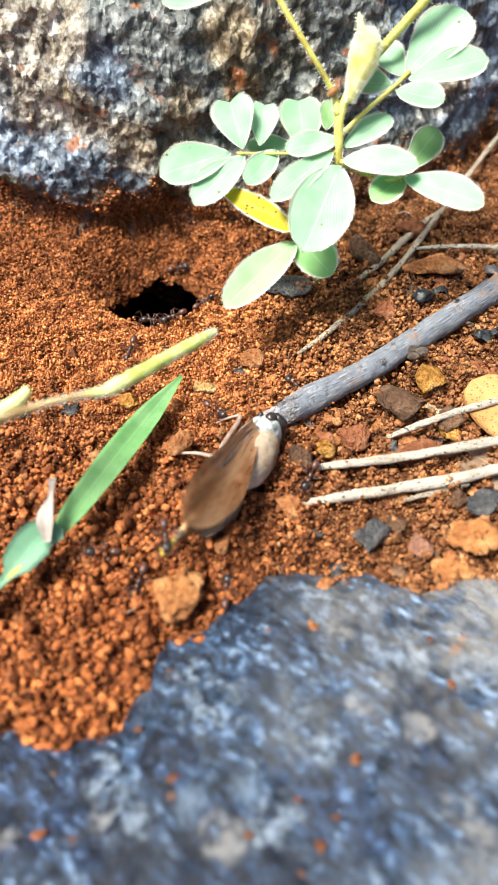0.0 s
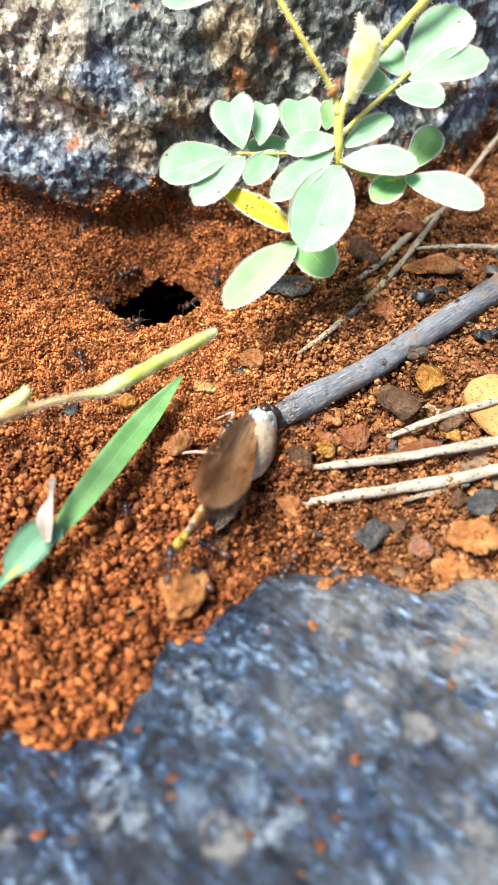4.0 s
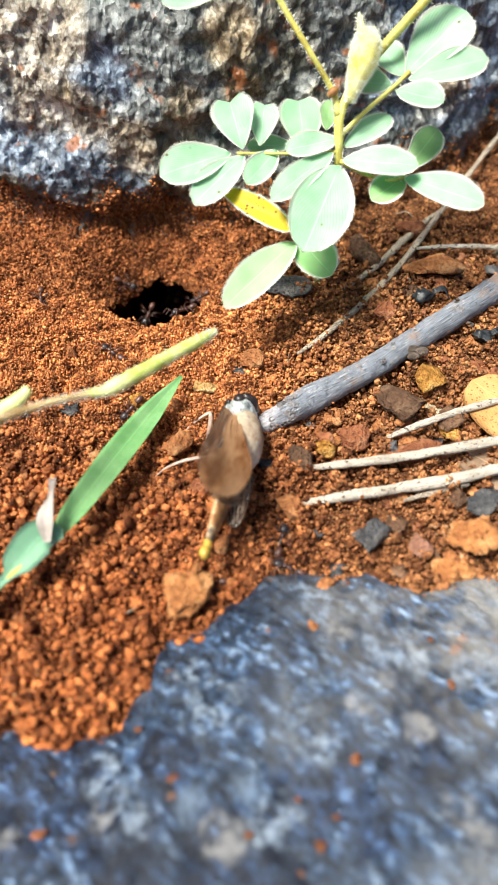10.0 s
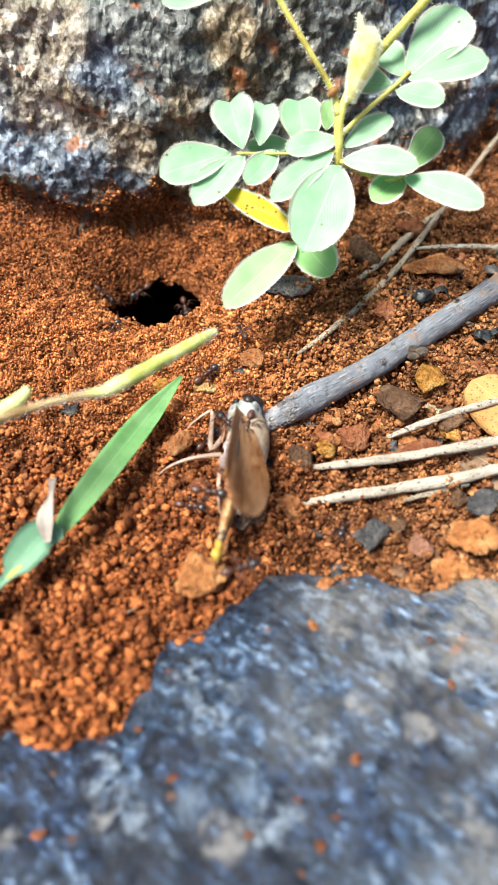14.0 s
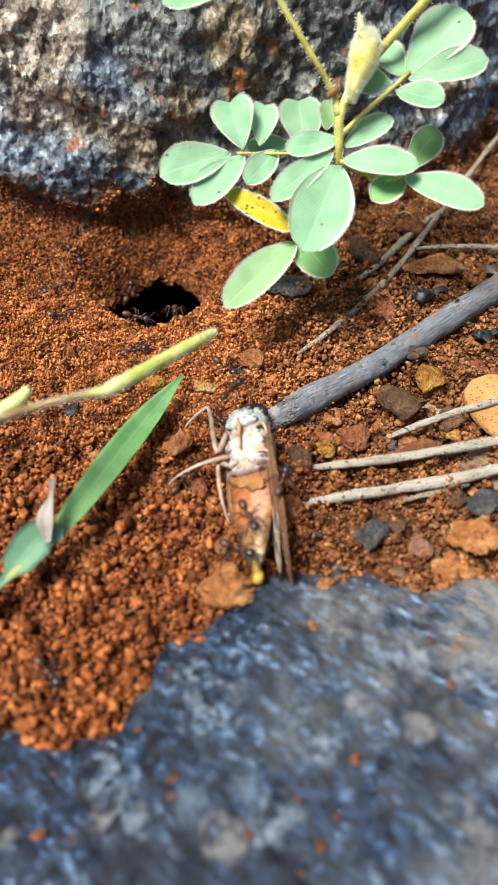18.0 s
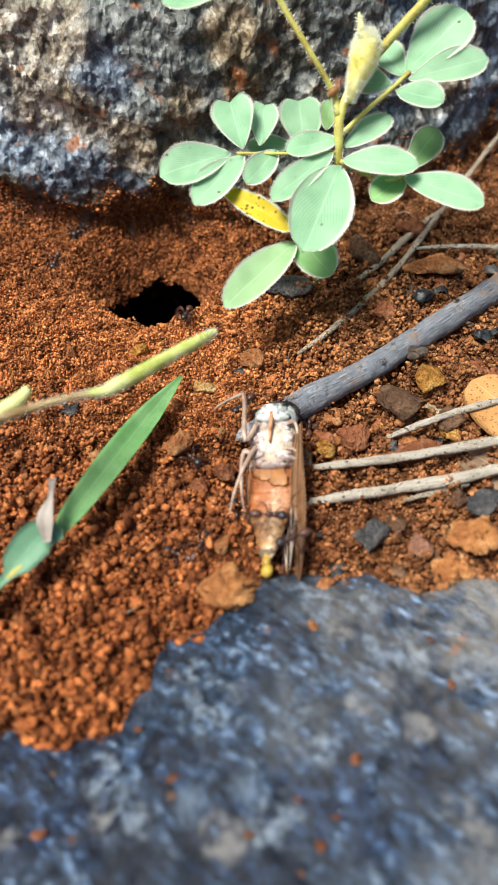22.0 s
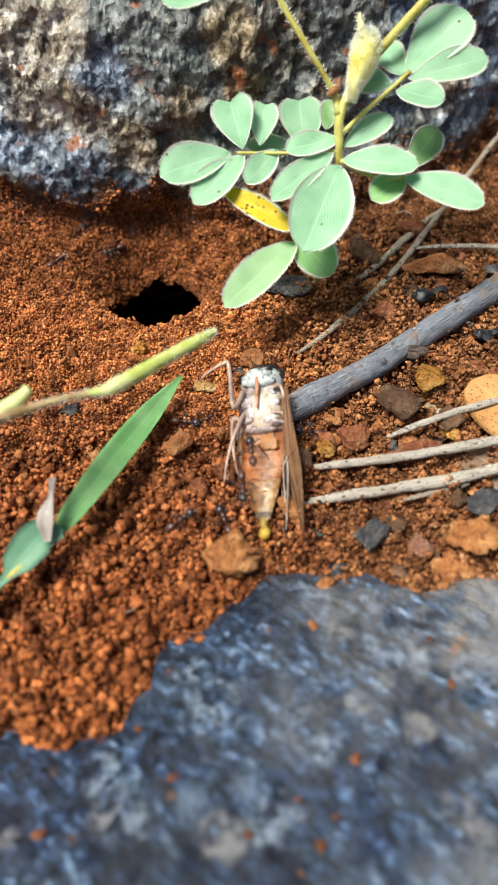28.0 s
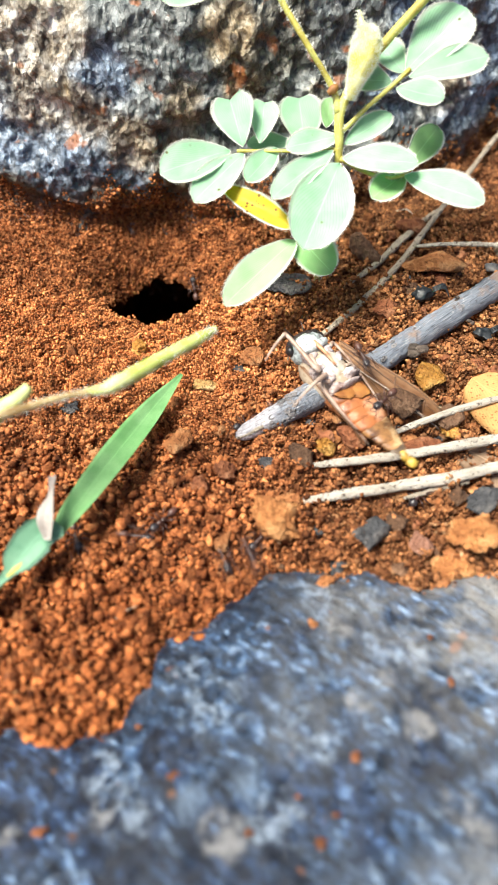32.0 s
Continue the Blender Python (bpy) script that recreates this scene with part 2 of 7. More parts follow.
WHITE_PATCHES = [(-5, -46, 5), (-8, -41, 3), (16, -30, 4), (10, -30, 5), (-14, -59, 4), (8, -50, 4), (20, -39, 5), (31, -41, 4), (-18, -53, 3), (3, -59, 4)]
CREAM_PATCHES = [(18, -43, 2), (24, -58, 3), (26, -61, 3), (14, -46, 2), (21, -49, 2), (-17, -59, 2), (-3, -61, 3), (12, -36, 3), (-28, -61, 2)]
NAVY_PATCHES = [(5, -37, 5), (2, -43, 4), (8, -56, 8), (-10, -52, 5), (21, -54, 5), (-27, -57, 10), (-14, -62, 7), (-1, -64, 9), (14, -61, 5), (24, -47, 4)]


def add_patches(m):
    """White crystal clusters, cream feldspar and dark bands on the slab."""
    nt = m.node_tree
    b = nt.nodes["Principled BSDF"]
    c = b.inputs["Base Color"].links[0].from_socket
    v = coords(nt)
    grain = noise_tex(nt, v, 420, 4, 0.7)
    c = mix(nt, mix(nt, 0.9, grey(0), patches(nt, v, NAVY_PATCHES, 2.2, True)), c, mix(nt, 1.0, c, (0.36, 0.45, 0.58), "MULTIPLY"))
    speck = ramp(nt, grain, [(0.47, grey(0)), (0.64, grey(0.55))])
    c = mix(nt, mix(nt, 1.0, patches(nt, v, WHITE_PATCHES, 2.4, True), speck, "MULTIPLY"), c, (0.62, 0.66, 0.72))
    c = mix(nt, mix(nt, 1.0, patches(nt, v, CREAM_PATCHES, 2.4, True), ramp(nt, grain, [(0.4, grey(0.0)), (0.6, grey(0.7))]), "MULTIPLY"), c, (0.4, 0.34, 0.3))
    c = mix(nt, 1.0, c, (0.64, 0.75, 0.87), "MULTIPLY")
    put(nt, c, b)


def add_pale_shoulder(m):
    """Pale ragged patches on the slab's far right shoulder."""
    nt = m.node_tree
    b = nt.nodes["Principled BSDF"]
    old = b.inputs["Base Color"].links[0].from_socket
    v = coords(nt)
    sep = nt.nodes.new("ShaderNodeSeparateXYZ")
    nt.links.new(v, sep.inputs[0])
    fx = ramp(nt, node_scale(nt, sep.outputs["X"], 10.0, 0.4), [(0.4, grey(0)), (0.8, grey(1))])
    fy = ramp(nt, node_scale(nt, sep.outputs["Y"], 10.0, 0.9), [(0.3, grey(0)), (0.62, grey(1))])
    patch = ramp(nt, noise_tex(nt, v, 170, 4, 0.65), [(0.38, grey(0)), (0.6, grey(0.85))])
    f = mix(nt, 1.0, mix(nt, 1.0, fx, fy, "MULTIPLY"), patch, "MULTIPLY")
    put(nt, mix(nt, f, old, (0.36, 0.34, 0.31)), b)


add_patches(SLABROCK)
add_pale_shoulder(SLABROCK)


# patches of the boulder's face: x, z and radius in millimetres
BLUE_ZONES = [(-42, 18, 15), (-30, 31, 8), (-49, 12, 11), (39, 34, 12), (29, 21, 9), (-28, 11, 9), (50, 14, 10), (58, 26, 10)]
OCHRE_ZONES = [(-43, 26, 8), (-34, 24, 7), (-23, 18, 7), (-13, 25, 5), (-15, 13, 7), (-3, 37, 7), (-1, 27, 5), (44, 22, 9), (-46, 38, 7)]
PALE_ZONES = [(-44, 35, 10), (-35, 37, 7), (-39, 23, 5)]
DARK_ZONES = [(4, 34, 12), (-2, 31, 7), (-9, 8, 10), (-38, 28, 4), (14, 23, 6), (-51, 7, 9), (22, 14, 4), (-30, 6, 6)]


def boulder_material():
    """Weathered gneiss: blue-grey flakes, ochre crust, white crystals and dark patches."""
    m, nt, b = mat("gneiss_weathered", 0.45, 0.5)
    v = coords(nt)
    mp = nt.nodes.new("ShaderNodeMapping")
    mp.inputs["Rotation"].default_value = (0.3, 0.35, 0.2)
    mp.inputs["Scale"].default_value = (1.0, 0.8, 0.55)
    nt.links.new(v, mp.inputs["Vector"])
    # flakes and crystals, drawn out along the grain
    warp = mix(nt, 0.0016, mp.outputs[0], node_color(nt, v, 300), "ADD")
    big = node(nt, "ShaderNodeTexVoronoi", Scale=330.0)
    small = node(nt, "ShaderNodeTexVoronoi", Scale=900.0)
    nt.links.new(warp, big.inputs["Vector"])
    nt.links.new(warp, small.inputs["Vector"])
    seps = []
    for vo in (big, small):
        sp = nt.nodes.new("ShaderNodeSeparateColor")
        nt.links.new(vo.outputs["Color"], sp.inputs[0])
        seps.append(sp)
    mid = noise_tex(nt, v, 330, 5, 0.7)
    fine = noise_tex(nt, v, 1500, 4, 0.7)
    c = ramp(nt, mid, [(0.32, (0.045, 0.055, 0.06)), (0.46, (0.15, 0.168, 0.17)), (0.56, (0.22, 0.235, 0.23)), (0.7, (0.47, 0.48, 0.46))])
    blue = ramp(nt, mid, [(0.32, (0.035, 0.05, 0.075)), (0.46, (0.14, 0.185, 0.25)), (0.56, (0.27, 0.34, 0.43)), (0.7, (0.6, 0.65, 0.72))])
    ochre = ramp(nt, mid, [(0.32, (0.06, 0.035, 0.016)), (0.46, (0.22, 0.15, 0.075)), (0.56, (0.39, 0.3, 0.18)), (0.68, (0.64, 0.56, 0.43))])
    pale = ramp(nt, mid, [(0.32, (0.1, 0.075, 0.05)), (0.46, (0.31, 0.265, 0.2)), (0.56, (0.5, 0.47, 0.41)), (0.7, (0.74, 0.73, 0.69))])
    dark = ramp(nt, mid, [(0.32, (0.022, 0.024, 0.02)), (0.46, (0.08, 0.08, 0.068)), (0.58, (0.18, 0.17, 0.135)), (0.72, (0.36, 0.33, 0.27))])
    c = mix(nt, patches(nt, v, BLUE_ZONES, 1.3), c, blue)
    c = mix(nt, patches(nt, v, DARK_ZONES, 1.5), c, dark)
    c = mix(nt, mix(nt, 0.68, grey(0), patches(nt, v, OCHRE_ZONES, 1.7)), c, ochre)
    c = mix(nt, patches(nt, v, PALE_ZONES, 1.5), c, pale)
    c = mix(nt, 1.0, c, ramp(nt, seps[0].outputs[0], [(0.0, grey(0.7)), (0.5, grey(1.0)), (1.0, grey(1.3))]), "MULTIPLY")
    c = mix(nt, 1.0, c, ramp(nt, seps[1].outputs[0], [(0.0, grey(0.5)), (0.6, grey(1.0)), (1.0, grey(1.5))]), "MULTIPLY")
    edge = node(nt, "ShaderNodeTexVoronoi", Scale=330.0)
    edge.feature = "DISTANCE_TO_EDGE"
    nt.links.new(warp, edge.inputs["Vector"])
    c = mix(nt, ramp(nt, edge.outputs["Distance"], [(0.0, grey(0.4)), (0.06, grey(0))]), c, (0.04, 0.035, 0.03))
    rust = ramp(nt, noise_tex(nt, v, 190, 3, 0.5), [(0.63, grey(0)), (0.7, grey(0.8))])
    c = mix(nt, rust, c, (0.34, 0.12, 0.04))
    put(nt, c, b)
    put(nt, ramp(nt, fine, [(0.3, grey(0.2)), (0.7, grey(0.6))]), b, "Roughness")
    bump(nt, b, mid, 0.5, 0.0018)
    bump(nt, b, big.outputs["Distance"], 0.6, 0.0013)
    bump(nt, b, small.outputs["Distance"], 0.7, 0.0006)
    bump(nt, b, fine, 0.5, 0.0004)
    return m


def node_color(nt, vec, scale):
    n = node(nt, "ShaderNodeTexNoise", Scale=scale, Detail=2.0)
    nt.links.new(vec, n.inputs["Vector"])
    return n.outputs["Color"]


WALLROCK = boulder_material()


def add_splash(m):
    """Red soil splashed on the boulder's foot."""
    nt = m.node_tree
    b = nt.nodes["Principled BSDF"]
    old = b.inputs["Base Color"].links[0].from_socket
    v = coords(nt)
    sep = nt.nodes.new("ShaderNodeSeparateXYZ")
    nt.links.new(v, sep.inputs[0])
    low = ramp(nt, node_scale(nt, sep.outputs["Z"], 40.0, 0.1), [(0.2, grey(1)), (0.5, grey(0))])
    f = mix(nt, 1.0, low, ramp(nt, noise_tex(nt, v, 140, 5, 0.7), [(0.4, grey(0)), (0.56, grey(0.95))]), "MULTIPLY")
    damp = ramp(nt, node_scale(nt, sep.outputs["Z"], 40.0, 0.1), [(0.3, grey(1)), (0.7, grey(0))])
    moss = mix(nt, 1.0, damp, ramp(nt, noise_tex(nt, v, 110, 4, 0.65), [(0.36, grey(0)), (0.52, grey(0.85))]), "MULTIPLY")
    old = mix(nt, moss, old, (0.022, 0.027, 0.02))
    put(nt, mix(nt, f, old, (0.26, 0.08, 0.028)), b)


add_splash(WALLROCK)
PEB_RED = pebble_material("red_laterite", (0.15, 0.044, 0.018), (0.33, 0.12, 0.052), (0.48, 0.23, 0.12))
PEB_ORANGE = pebble_material("orange_clod", (0.27, 0.088, 0.028), (0.5, 0.205, 0.075), (0.68, 0.37, 0.17))
PEB_CLOD = pebble_material("crumbly_laterite", (0.27, 0.09, 0.028), (0.54, 0.225, 0.075), (0.74, 0.4, 0.17))
PEB_AMBER = pebble_material("amber_quartz", (0.25, 0.09, 0.015), (0.55, 0.26, 0.05), (0.75, 0.45, 0.14), 0.5)
PEB_BROWN = pebble_material("brown_stone", (0.06, 0.03, 0.018), (0.17, 0.09, 0.05), (0.3, 0.18, 0.11))
PEB_OCHRE = pebble_material("ochre_crumb", (0.3, 0.15, 0.04), (0.55, 0.34, 0.13), (0.74, 0.54, 0.28))
PEB_PINK = pebble_material("pinkish_stone", (0.24, 0.1, 0.06), (0.42, 0.21, 0.14), (0.55, 0.33, 0.24))
PEB_GREY = pebble_material("grey_slate", (0.03, 0.032, 0.036), (0.1, 0.1, 0.105), (0.24, 0.22, 0.2), 0.55)
PEB_PALE = pebble_material("pale_stone", (0.28, 0.2, 0.12), (0.52, 0.42, 0.28), (0.75, 0.66, 0.5))
LEAF = leaf_material("downy_leaf", (0.34, 0.63, 0.4), (0.5, 0.79, 0.55), (0.42, 0.9, 0.36), rough=0.65, specks=0.02)
LEAF_DEEP = leaf_material("downy_leaf_fresh", (0.3, 0.58, 0.24), (0.45, 0.73, 0.35), (0.45, 0.9, 0.15))
LEAF_LIME = leaf_material("downy_leaf_pale_lime", (0.37, 0.6, 0.32), (0.5, 0.75, 0.44), (0.5, 0.85, 0.35))
LEAF_YELLOW = leaf_material("yellowed_leaf", (0.75, 0.56, 0.02), (0.9, 0.74, 0.05), (0.9, 0.8, 0.05), specks=0.6)
GRASS = leaf_material("grass_blade", (0.14, 0.35, 0.12), (0.26, 0.5, 0.22), (0.3, 0.7, 0.2), 0.3, rim=0.0)
GRASS_BLUE = leaf_material("grass_blade_bluish", (0.15, 0.36, 0.22), (0.24, 0.46, 0.3), (0.2, 0.6, 0.2), 0.25, rim=0.2)
STEM = smooth_material("yellow_green_stem", (0.4, 0.33, 0.06), (0.6, 0.6, 0.16), 0.55, 260)
STEM_RED = smooth_material("reddish_stem_node", (0.2, 0.07, 0.02), (0.45, 0.25, 0.08), 0.6, 300)
BUD = smooth_material("downy_bud", (0.6, 0.52, 0.05), (0.88, 0.86, 0.42), 0.6, 300)
HAIR = smooth_material("white_hair", (0.8, 0.82, 0.72), (0.9, 0.92, 0.85), 0.6, 300)
BARK = bark_material("grey_bark", (0.034, 0.036, 0.042), (0.235, 0.262, 0.31), (0.66, 0.65, 0.66))
STRAW = straw_material("bleached_straw", (0.8, 0.74, 0.64), (0.48, 0.39, 0.29), (0.1, 0.055, 0.03))
STRAW_DARK = straw_material("weathered_straw", (0.66, 0.57, 0.45), (0.36, 0.28, 0.2), (0.07, 0.045, 0.025))


# -- terrain --
HOLE = (-20.2, 41.3, 10.8, 13.0)      # nest mouth: centre x, y and radii


def ground_z(x, y):
    """Height of the soil, without its grain."""
    x, y = np.asarray(x, float), np.asarray(y, float)
    near = np.exp(-((x / 160.0) ** 2 + (y / 160.0) ** 2))
    z = 0.6 * np.sin(x * 0.11 + 1.0) * np.cos(y * 0.09) + 0.35 * np.sin(x * 0.31 + y * 0.17)
    for k, (a, w) in enumerate(((0.3, 0.75), (1.3, 1.05), (2.2, 0.9), (2.9, 1.35), (0.8, 1.7), (1.8, 1.5))):
        z = z + 0.34 * np.sin(w * (x * np.cos(a) + y * np.sin(a)) + 1.7 * k + 1.5 * np.sin(0.21 * w * (y * np.cos(a) - x * np.sin(a)) + k))
    z = near * z
    z = z - 10.5 * np.exp(-(((x + 21.0) / 15.0) ** 2 + ((y - 45.5) / 11.5) ** 2))
    z = z + 2.6 * np.exp(-(((x + 46.0) / 15.0) ** 2 + ((y - 16.0) / 20.0) ** 2))
    r = ((x + 21.0) / 11.6) ** 2 + ((y - 47.5) / 10.8) ** 2
    z = z - 6.0 * np.exp(-r * r)
    bank = np.clip(y - 61.0 - 0.22 * np.clip(x, 0, 200), 0, 30)
    # hollows between the stones of the rubble
    rubble = np.clip((x - 4.0) / 8.0, 0, 1) * np.clip((30.0 - y) / 12.0, 0, 1) * np.clip((y + 24.0) / 6.0, 0, 1)
    z = z - 2.4 * rubble * np.clip(np.sin(0.68 * x + 0.2 * y + 0.6) * np.sin(0.61 * y - 0.25 * x + 1.1), 0, 1)
    return z + near * 0.25 * bank
# -- end terrain --


# ---- mesh helpers ----
def link_mesh(name, verts, faces, material, parent=None, label="", smooth=True, uvs=None):
    me = bpy.data.meshes.new(name)
    me.from_pydata((np.asarray(verts, float) * MM).tolist(), [], faces)
    if uvs is not None:
        layer = me.uv_layers.new(name="UVMap")
        idx = np.empty(len(me.loops), dtype=np.int32)
        me.loops.foreach_get("vertex_index", idx)
        layer.data.foreach_set("uv", np.asarray(uvs, dtype=np.float32)[idx].ravel())
    if smooth:
        me.polygons.foreach_set("use_smooth", np.ones(len(me.polygons), dtype=bool))
    me.materials.append(material)
    me.update()
    ob = new(name, me)
    if parent is not None:
        ob.parent = parent
    if label:
        tagged(ob, label)
    return ob


def thing(name, x, y, z, label, category, group=""):
    e = new(name)
    e.empty_display_size = 0.002
    e.matrix_basis = Matrix.Translation((x * MM, y * MM, z * MM))
    return tagged(e, label, category, group)


def unit_ico(level):
    bm = bmesh.new()
    bmesh.ops.create_icosphere(bm, subdivisions=level, radius=1.0)
    v = np.array([p.co[:] for p in bm.verts])
    f = [[q.index for q in t.verts] for t in bm.faces]
    bm.free()
    return v, f


ICO = {k: unit_ico(k) for k in (1, 2, 3, 4)}


def fractal(v, freq, seed, octaves=4):
    return np.array([noise.fractal(Vector(p) * freq + Vector((seed * 7.3, seed * 3.1, -seed * 5.7)), 0.9, 2.0, octaves) for p in v])


def ball(cx, cy, cz, rx, ry, rz, level=3, lump=0.0, seed=1):
    v, f = ICO[level]
    k = 1 + (lump * fractal(v, 2.2, seed, 3) if lump else 0)
    return (v * (k[:, None] if lump else 1)) * np.array([rx, ry, rz]) + np.array([cx, cy, cz]), f


def join(*meshes):
    V, F, n = [], [], 0
    for v, f in meshes:
        V.append(np.asarray(v))
        F += [tuple(i + n for i in q) for q in f]
        n += len(v)
    return np.vstack(V), F


def stone_mesh(w, d, h, seed, level=3, cuts=7, rough=0.12):
    """A broken stone: a ball planed off by a few flat cuts, then roughened."""
    rng = np.random.default_rng(seed)
    v, f = ICO[level]
    v = v.copy()
    for _ in range(cuts):
        n = rng.normal(size=3)
        n /= np.linalg.norm(n)
        lim = rng.uniform(0.42, 0.72)
        over = np.clip(v @ n - lim, 0, None)
        v -= 0.97 * over[:, None] * n
    r = 1 + rough * fractal(v, 1.6, seed) + 0.6 * rough * fractal(v, 5.0, seed + 1)
    v *= r[:, None]
    v /= np.abs(v).max(axis=0)
    return v * np.array([w / 2, d / 2, h / 2]), f


def sweep(points, radii, sides=10, caps=True, squash=1.0):
    """A tube along points: vertices, faces and uvs."""
    p = [Vector(q) for q in points]
    verts, faces, uvs = [], [], []
    along = 0.0
    ref = Vector((0.13, 0.2, 0.97)).normalized()
    for i, c in enumerate(p):
        t = (p[min(i + 1, len(p) - 1)] - p[max(i - 1, 0)]).normalized()
        a = t.cross(ref)
        if a.length < 0.05:
            a = t.cross(Vector((1, 0, 0)))
        a.normalize()
        b = a.cross(t).normalized()
        if i:
            along += (c - p[i - 1]).length
        for k in range(sides):
            g = 2 * math.pi * k / sides
            verts.append(c + (a * math.cos(g) + b * math.sin(g) * squash) * radii[i])
            uvs.append((k / sides if k <= sides / 2 else 1 - k / sides, along * 0.02))
    for i in range(len(p) - 1):
        for k in range(sides):
            k2 = (k + 1) % sides
            faces.append((i * sides + k, i * sides + k2, (i + 1) * sides + k2, (i + 1) * sides + k))
    if caps:
        faces.append(tuple(reversed(range(sides))))
        faces.append(tuple((len(p) - 1) * sides + k for k in range(sides)))
    return [tuple(v) for v in verts], faces, uvs


def curve_points(ctrl, n):
    """Catmull-Rom through control points (any number of values each)."""
    c = np.array(ctrl, float)
    c = np.vstack([2 * c[0] - c[1], c, 2 * c[-1] - c[-2]])
    out = []
    segs = len(c) - 3
    for i in range(n):
        u = i / (n - 1) * segs
        k = min(int(u), segs - 1)
        t = u - k
        a, b, d, e = c[k], c[k + 1], c[k + 2], c[k + 3]
        out.append(0.5 * (2 * b + (d - a) * t + (2 * a - 5 * b + 4 * d - e) * t * t + (3 * b - a - 3 * d + e) * t ** 3))
    return np.array(out)


def stick_mesh(ctrl, n=40, sides=12, lump=0.06, seed=1):
    """Control rows x, y, z, radius."""
    c = curve_points(ctrl, n)
    v, f, uv = sweep(c[:, :3], c[:, 3], sides)
    v = np.array(v)
    centre = np.repeat(c[:, :3], sides, axis=0)
    k = 1 + lump * fractal(v, 0.25, seed, 3) + 0.6 * lump * fractal(v, 0.9, seed + 2, 2)
    return centre + (v - centre) * k[:, None], f, uv


# ---- ground, rock and slab ----
def axis(lo, hi, step, far, grow=1.35):
    a = list(np.arange(lo, hi + step / 2, step))
    s = step
    while a[-1] < far:
        s *= grow
        a.append(a[-1] + s)
    s = step
    while a[0] > -far:
        s *= grow
        a.insert(0, a[0] - s)
    return np.array(a)


def in_hole(x, y, k=1.0):
    return ((x - HOLE[0]) / HOLE[2]) ** 2 + ((y - HOLE[1]) / HOLE[3]) ** 2 < k * k


def make_ground():
    xs, ys = axis(-62, 66, 0.6, 60000), axis(-58, 100, 0.6, 60000)
    X, Y = np.meshgrid(xs, ys)
    Z = ground_z(X, Y)
    for j in range(len(ys)):
        if -80 < ys[j] < 125:
            for i in range(len(xs)):
                if -90 < xs[i] < 95:
                    Z[j, i] += 0.5 * noise.fractal(Vector((xs[i] * 0.35, ys[j] * 0.35, 0)), 0.8, 2.0, 4)
    n = len(xs)
    verts = np.stack([X.ravel(), Y.ravel(), Z.ravel()], axis=1)
    inside = in_hole(X, Y).ravel()
    faces = []
    for j in range(len(ys) - 1):
        for i in range(n - 1):
            q = (j * n + i, j * n + i + 1, (j + 1) * n + i + 1, (j + 1) * n + i)
            if not (inside[q[0]] and inside[q[1]] and inside[q[2]] and inside[q[3]]):
                faces.append(q)
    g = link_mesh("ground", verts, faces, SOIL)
    tagged(g, "red-brown crumbly lateritic soil with an ant nest mouth", "soil", kind="structure")
    # tunnel of the nest, running down and back under the rock
    rings, sides = 26, 36
    tv, tf = [], []
    for r in range(rings):
        d = 80.0 * (r / (rings - 1)) ** 1.2
        k = 1.1 + 0.16 * min(r, 7)
        for s in range(sides):
            a = 2 * math.pi * s / sides
            x = HOLE[0] + HOLE[2] * k * math.cos(a)
            y = HOLE[1] + HOLE[3] * k * math.sin(a)
            z = float(ground_z(x, y)) * max(0, 1 - r / 6) - 16.0 * min(1, r / 6) - 0.3
            wob = 0.9 * noise.fractal(Vector((x * 0.3, y * 0.3, d * 0.25)), 0.9, 2.0, 3)
            tv.append((x + wob + d * 0.05, y + wob + d * 0.74, z - d * 0.68))
    for r in range(rings - 1):
        for s in range(sides):
            s2 = (s + 1) % sides
            tf.append((r * sides + s, (r + 1) * sides + s, (r + 1) * sides + s2, r * sides + s2))
    tf.append(tuple((rings - 1) * sides + s for s in range(sides)))
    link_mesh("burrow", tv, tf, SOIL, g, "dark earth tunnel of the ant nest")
    return g


GROUND = make_ground()

WALL_BASE = [(-240.0, 80.0), (-64.9, 67.2, 2.0), (-57.0, 66.8, 2.0), (-37.2, 63.5, 2.0), (-14.1, 62.6, 2.0), (-0.1, 63.1, 2.0), (15.4, 67.2, 2.0), (31.9, 75.9, 2.0), (48.8, 88.8, 2.0), (64.3, 101.7, 2.0), (170.0, 135.0), (300.0, 150.0)]


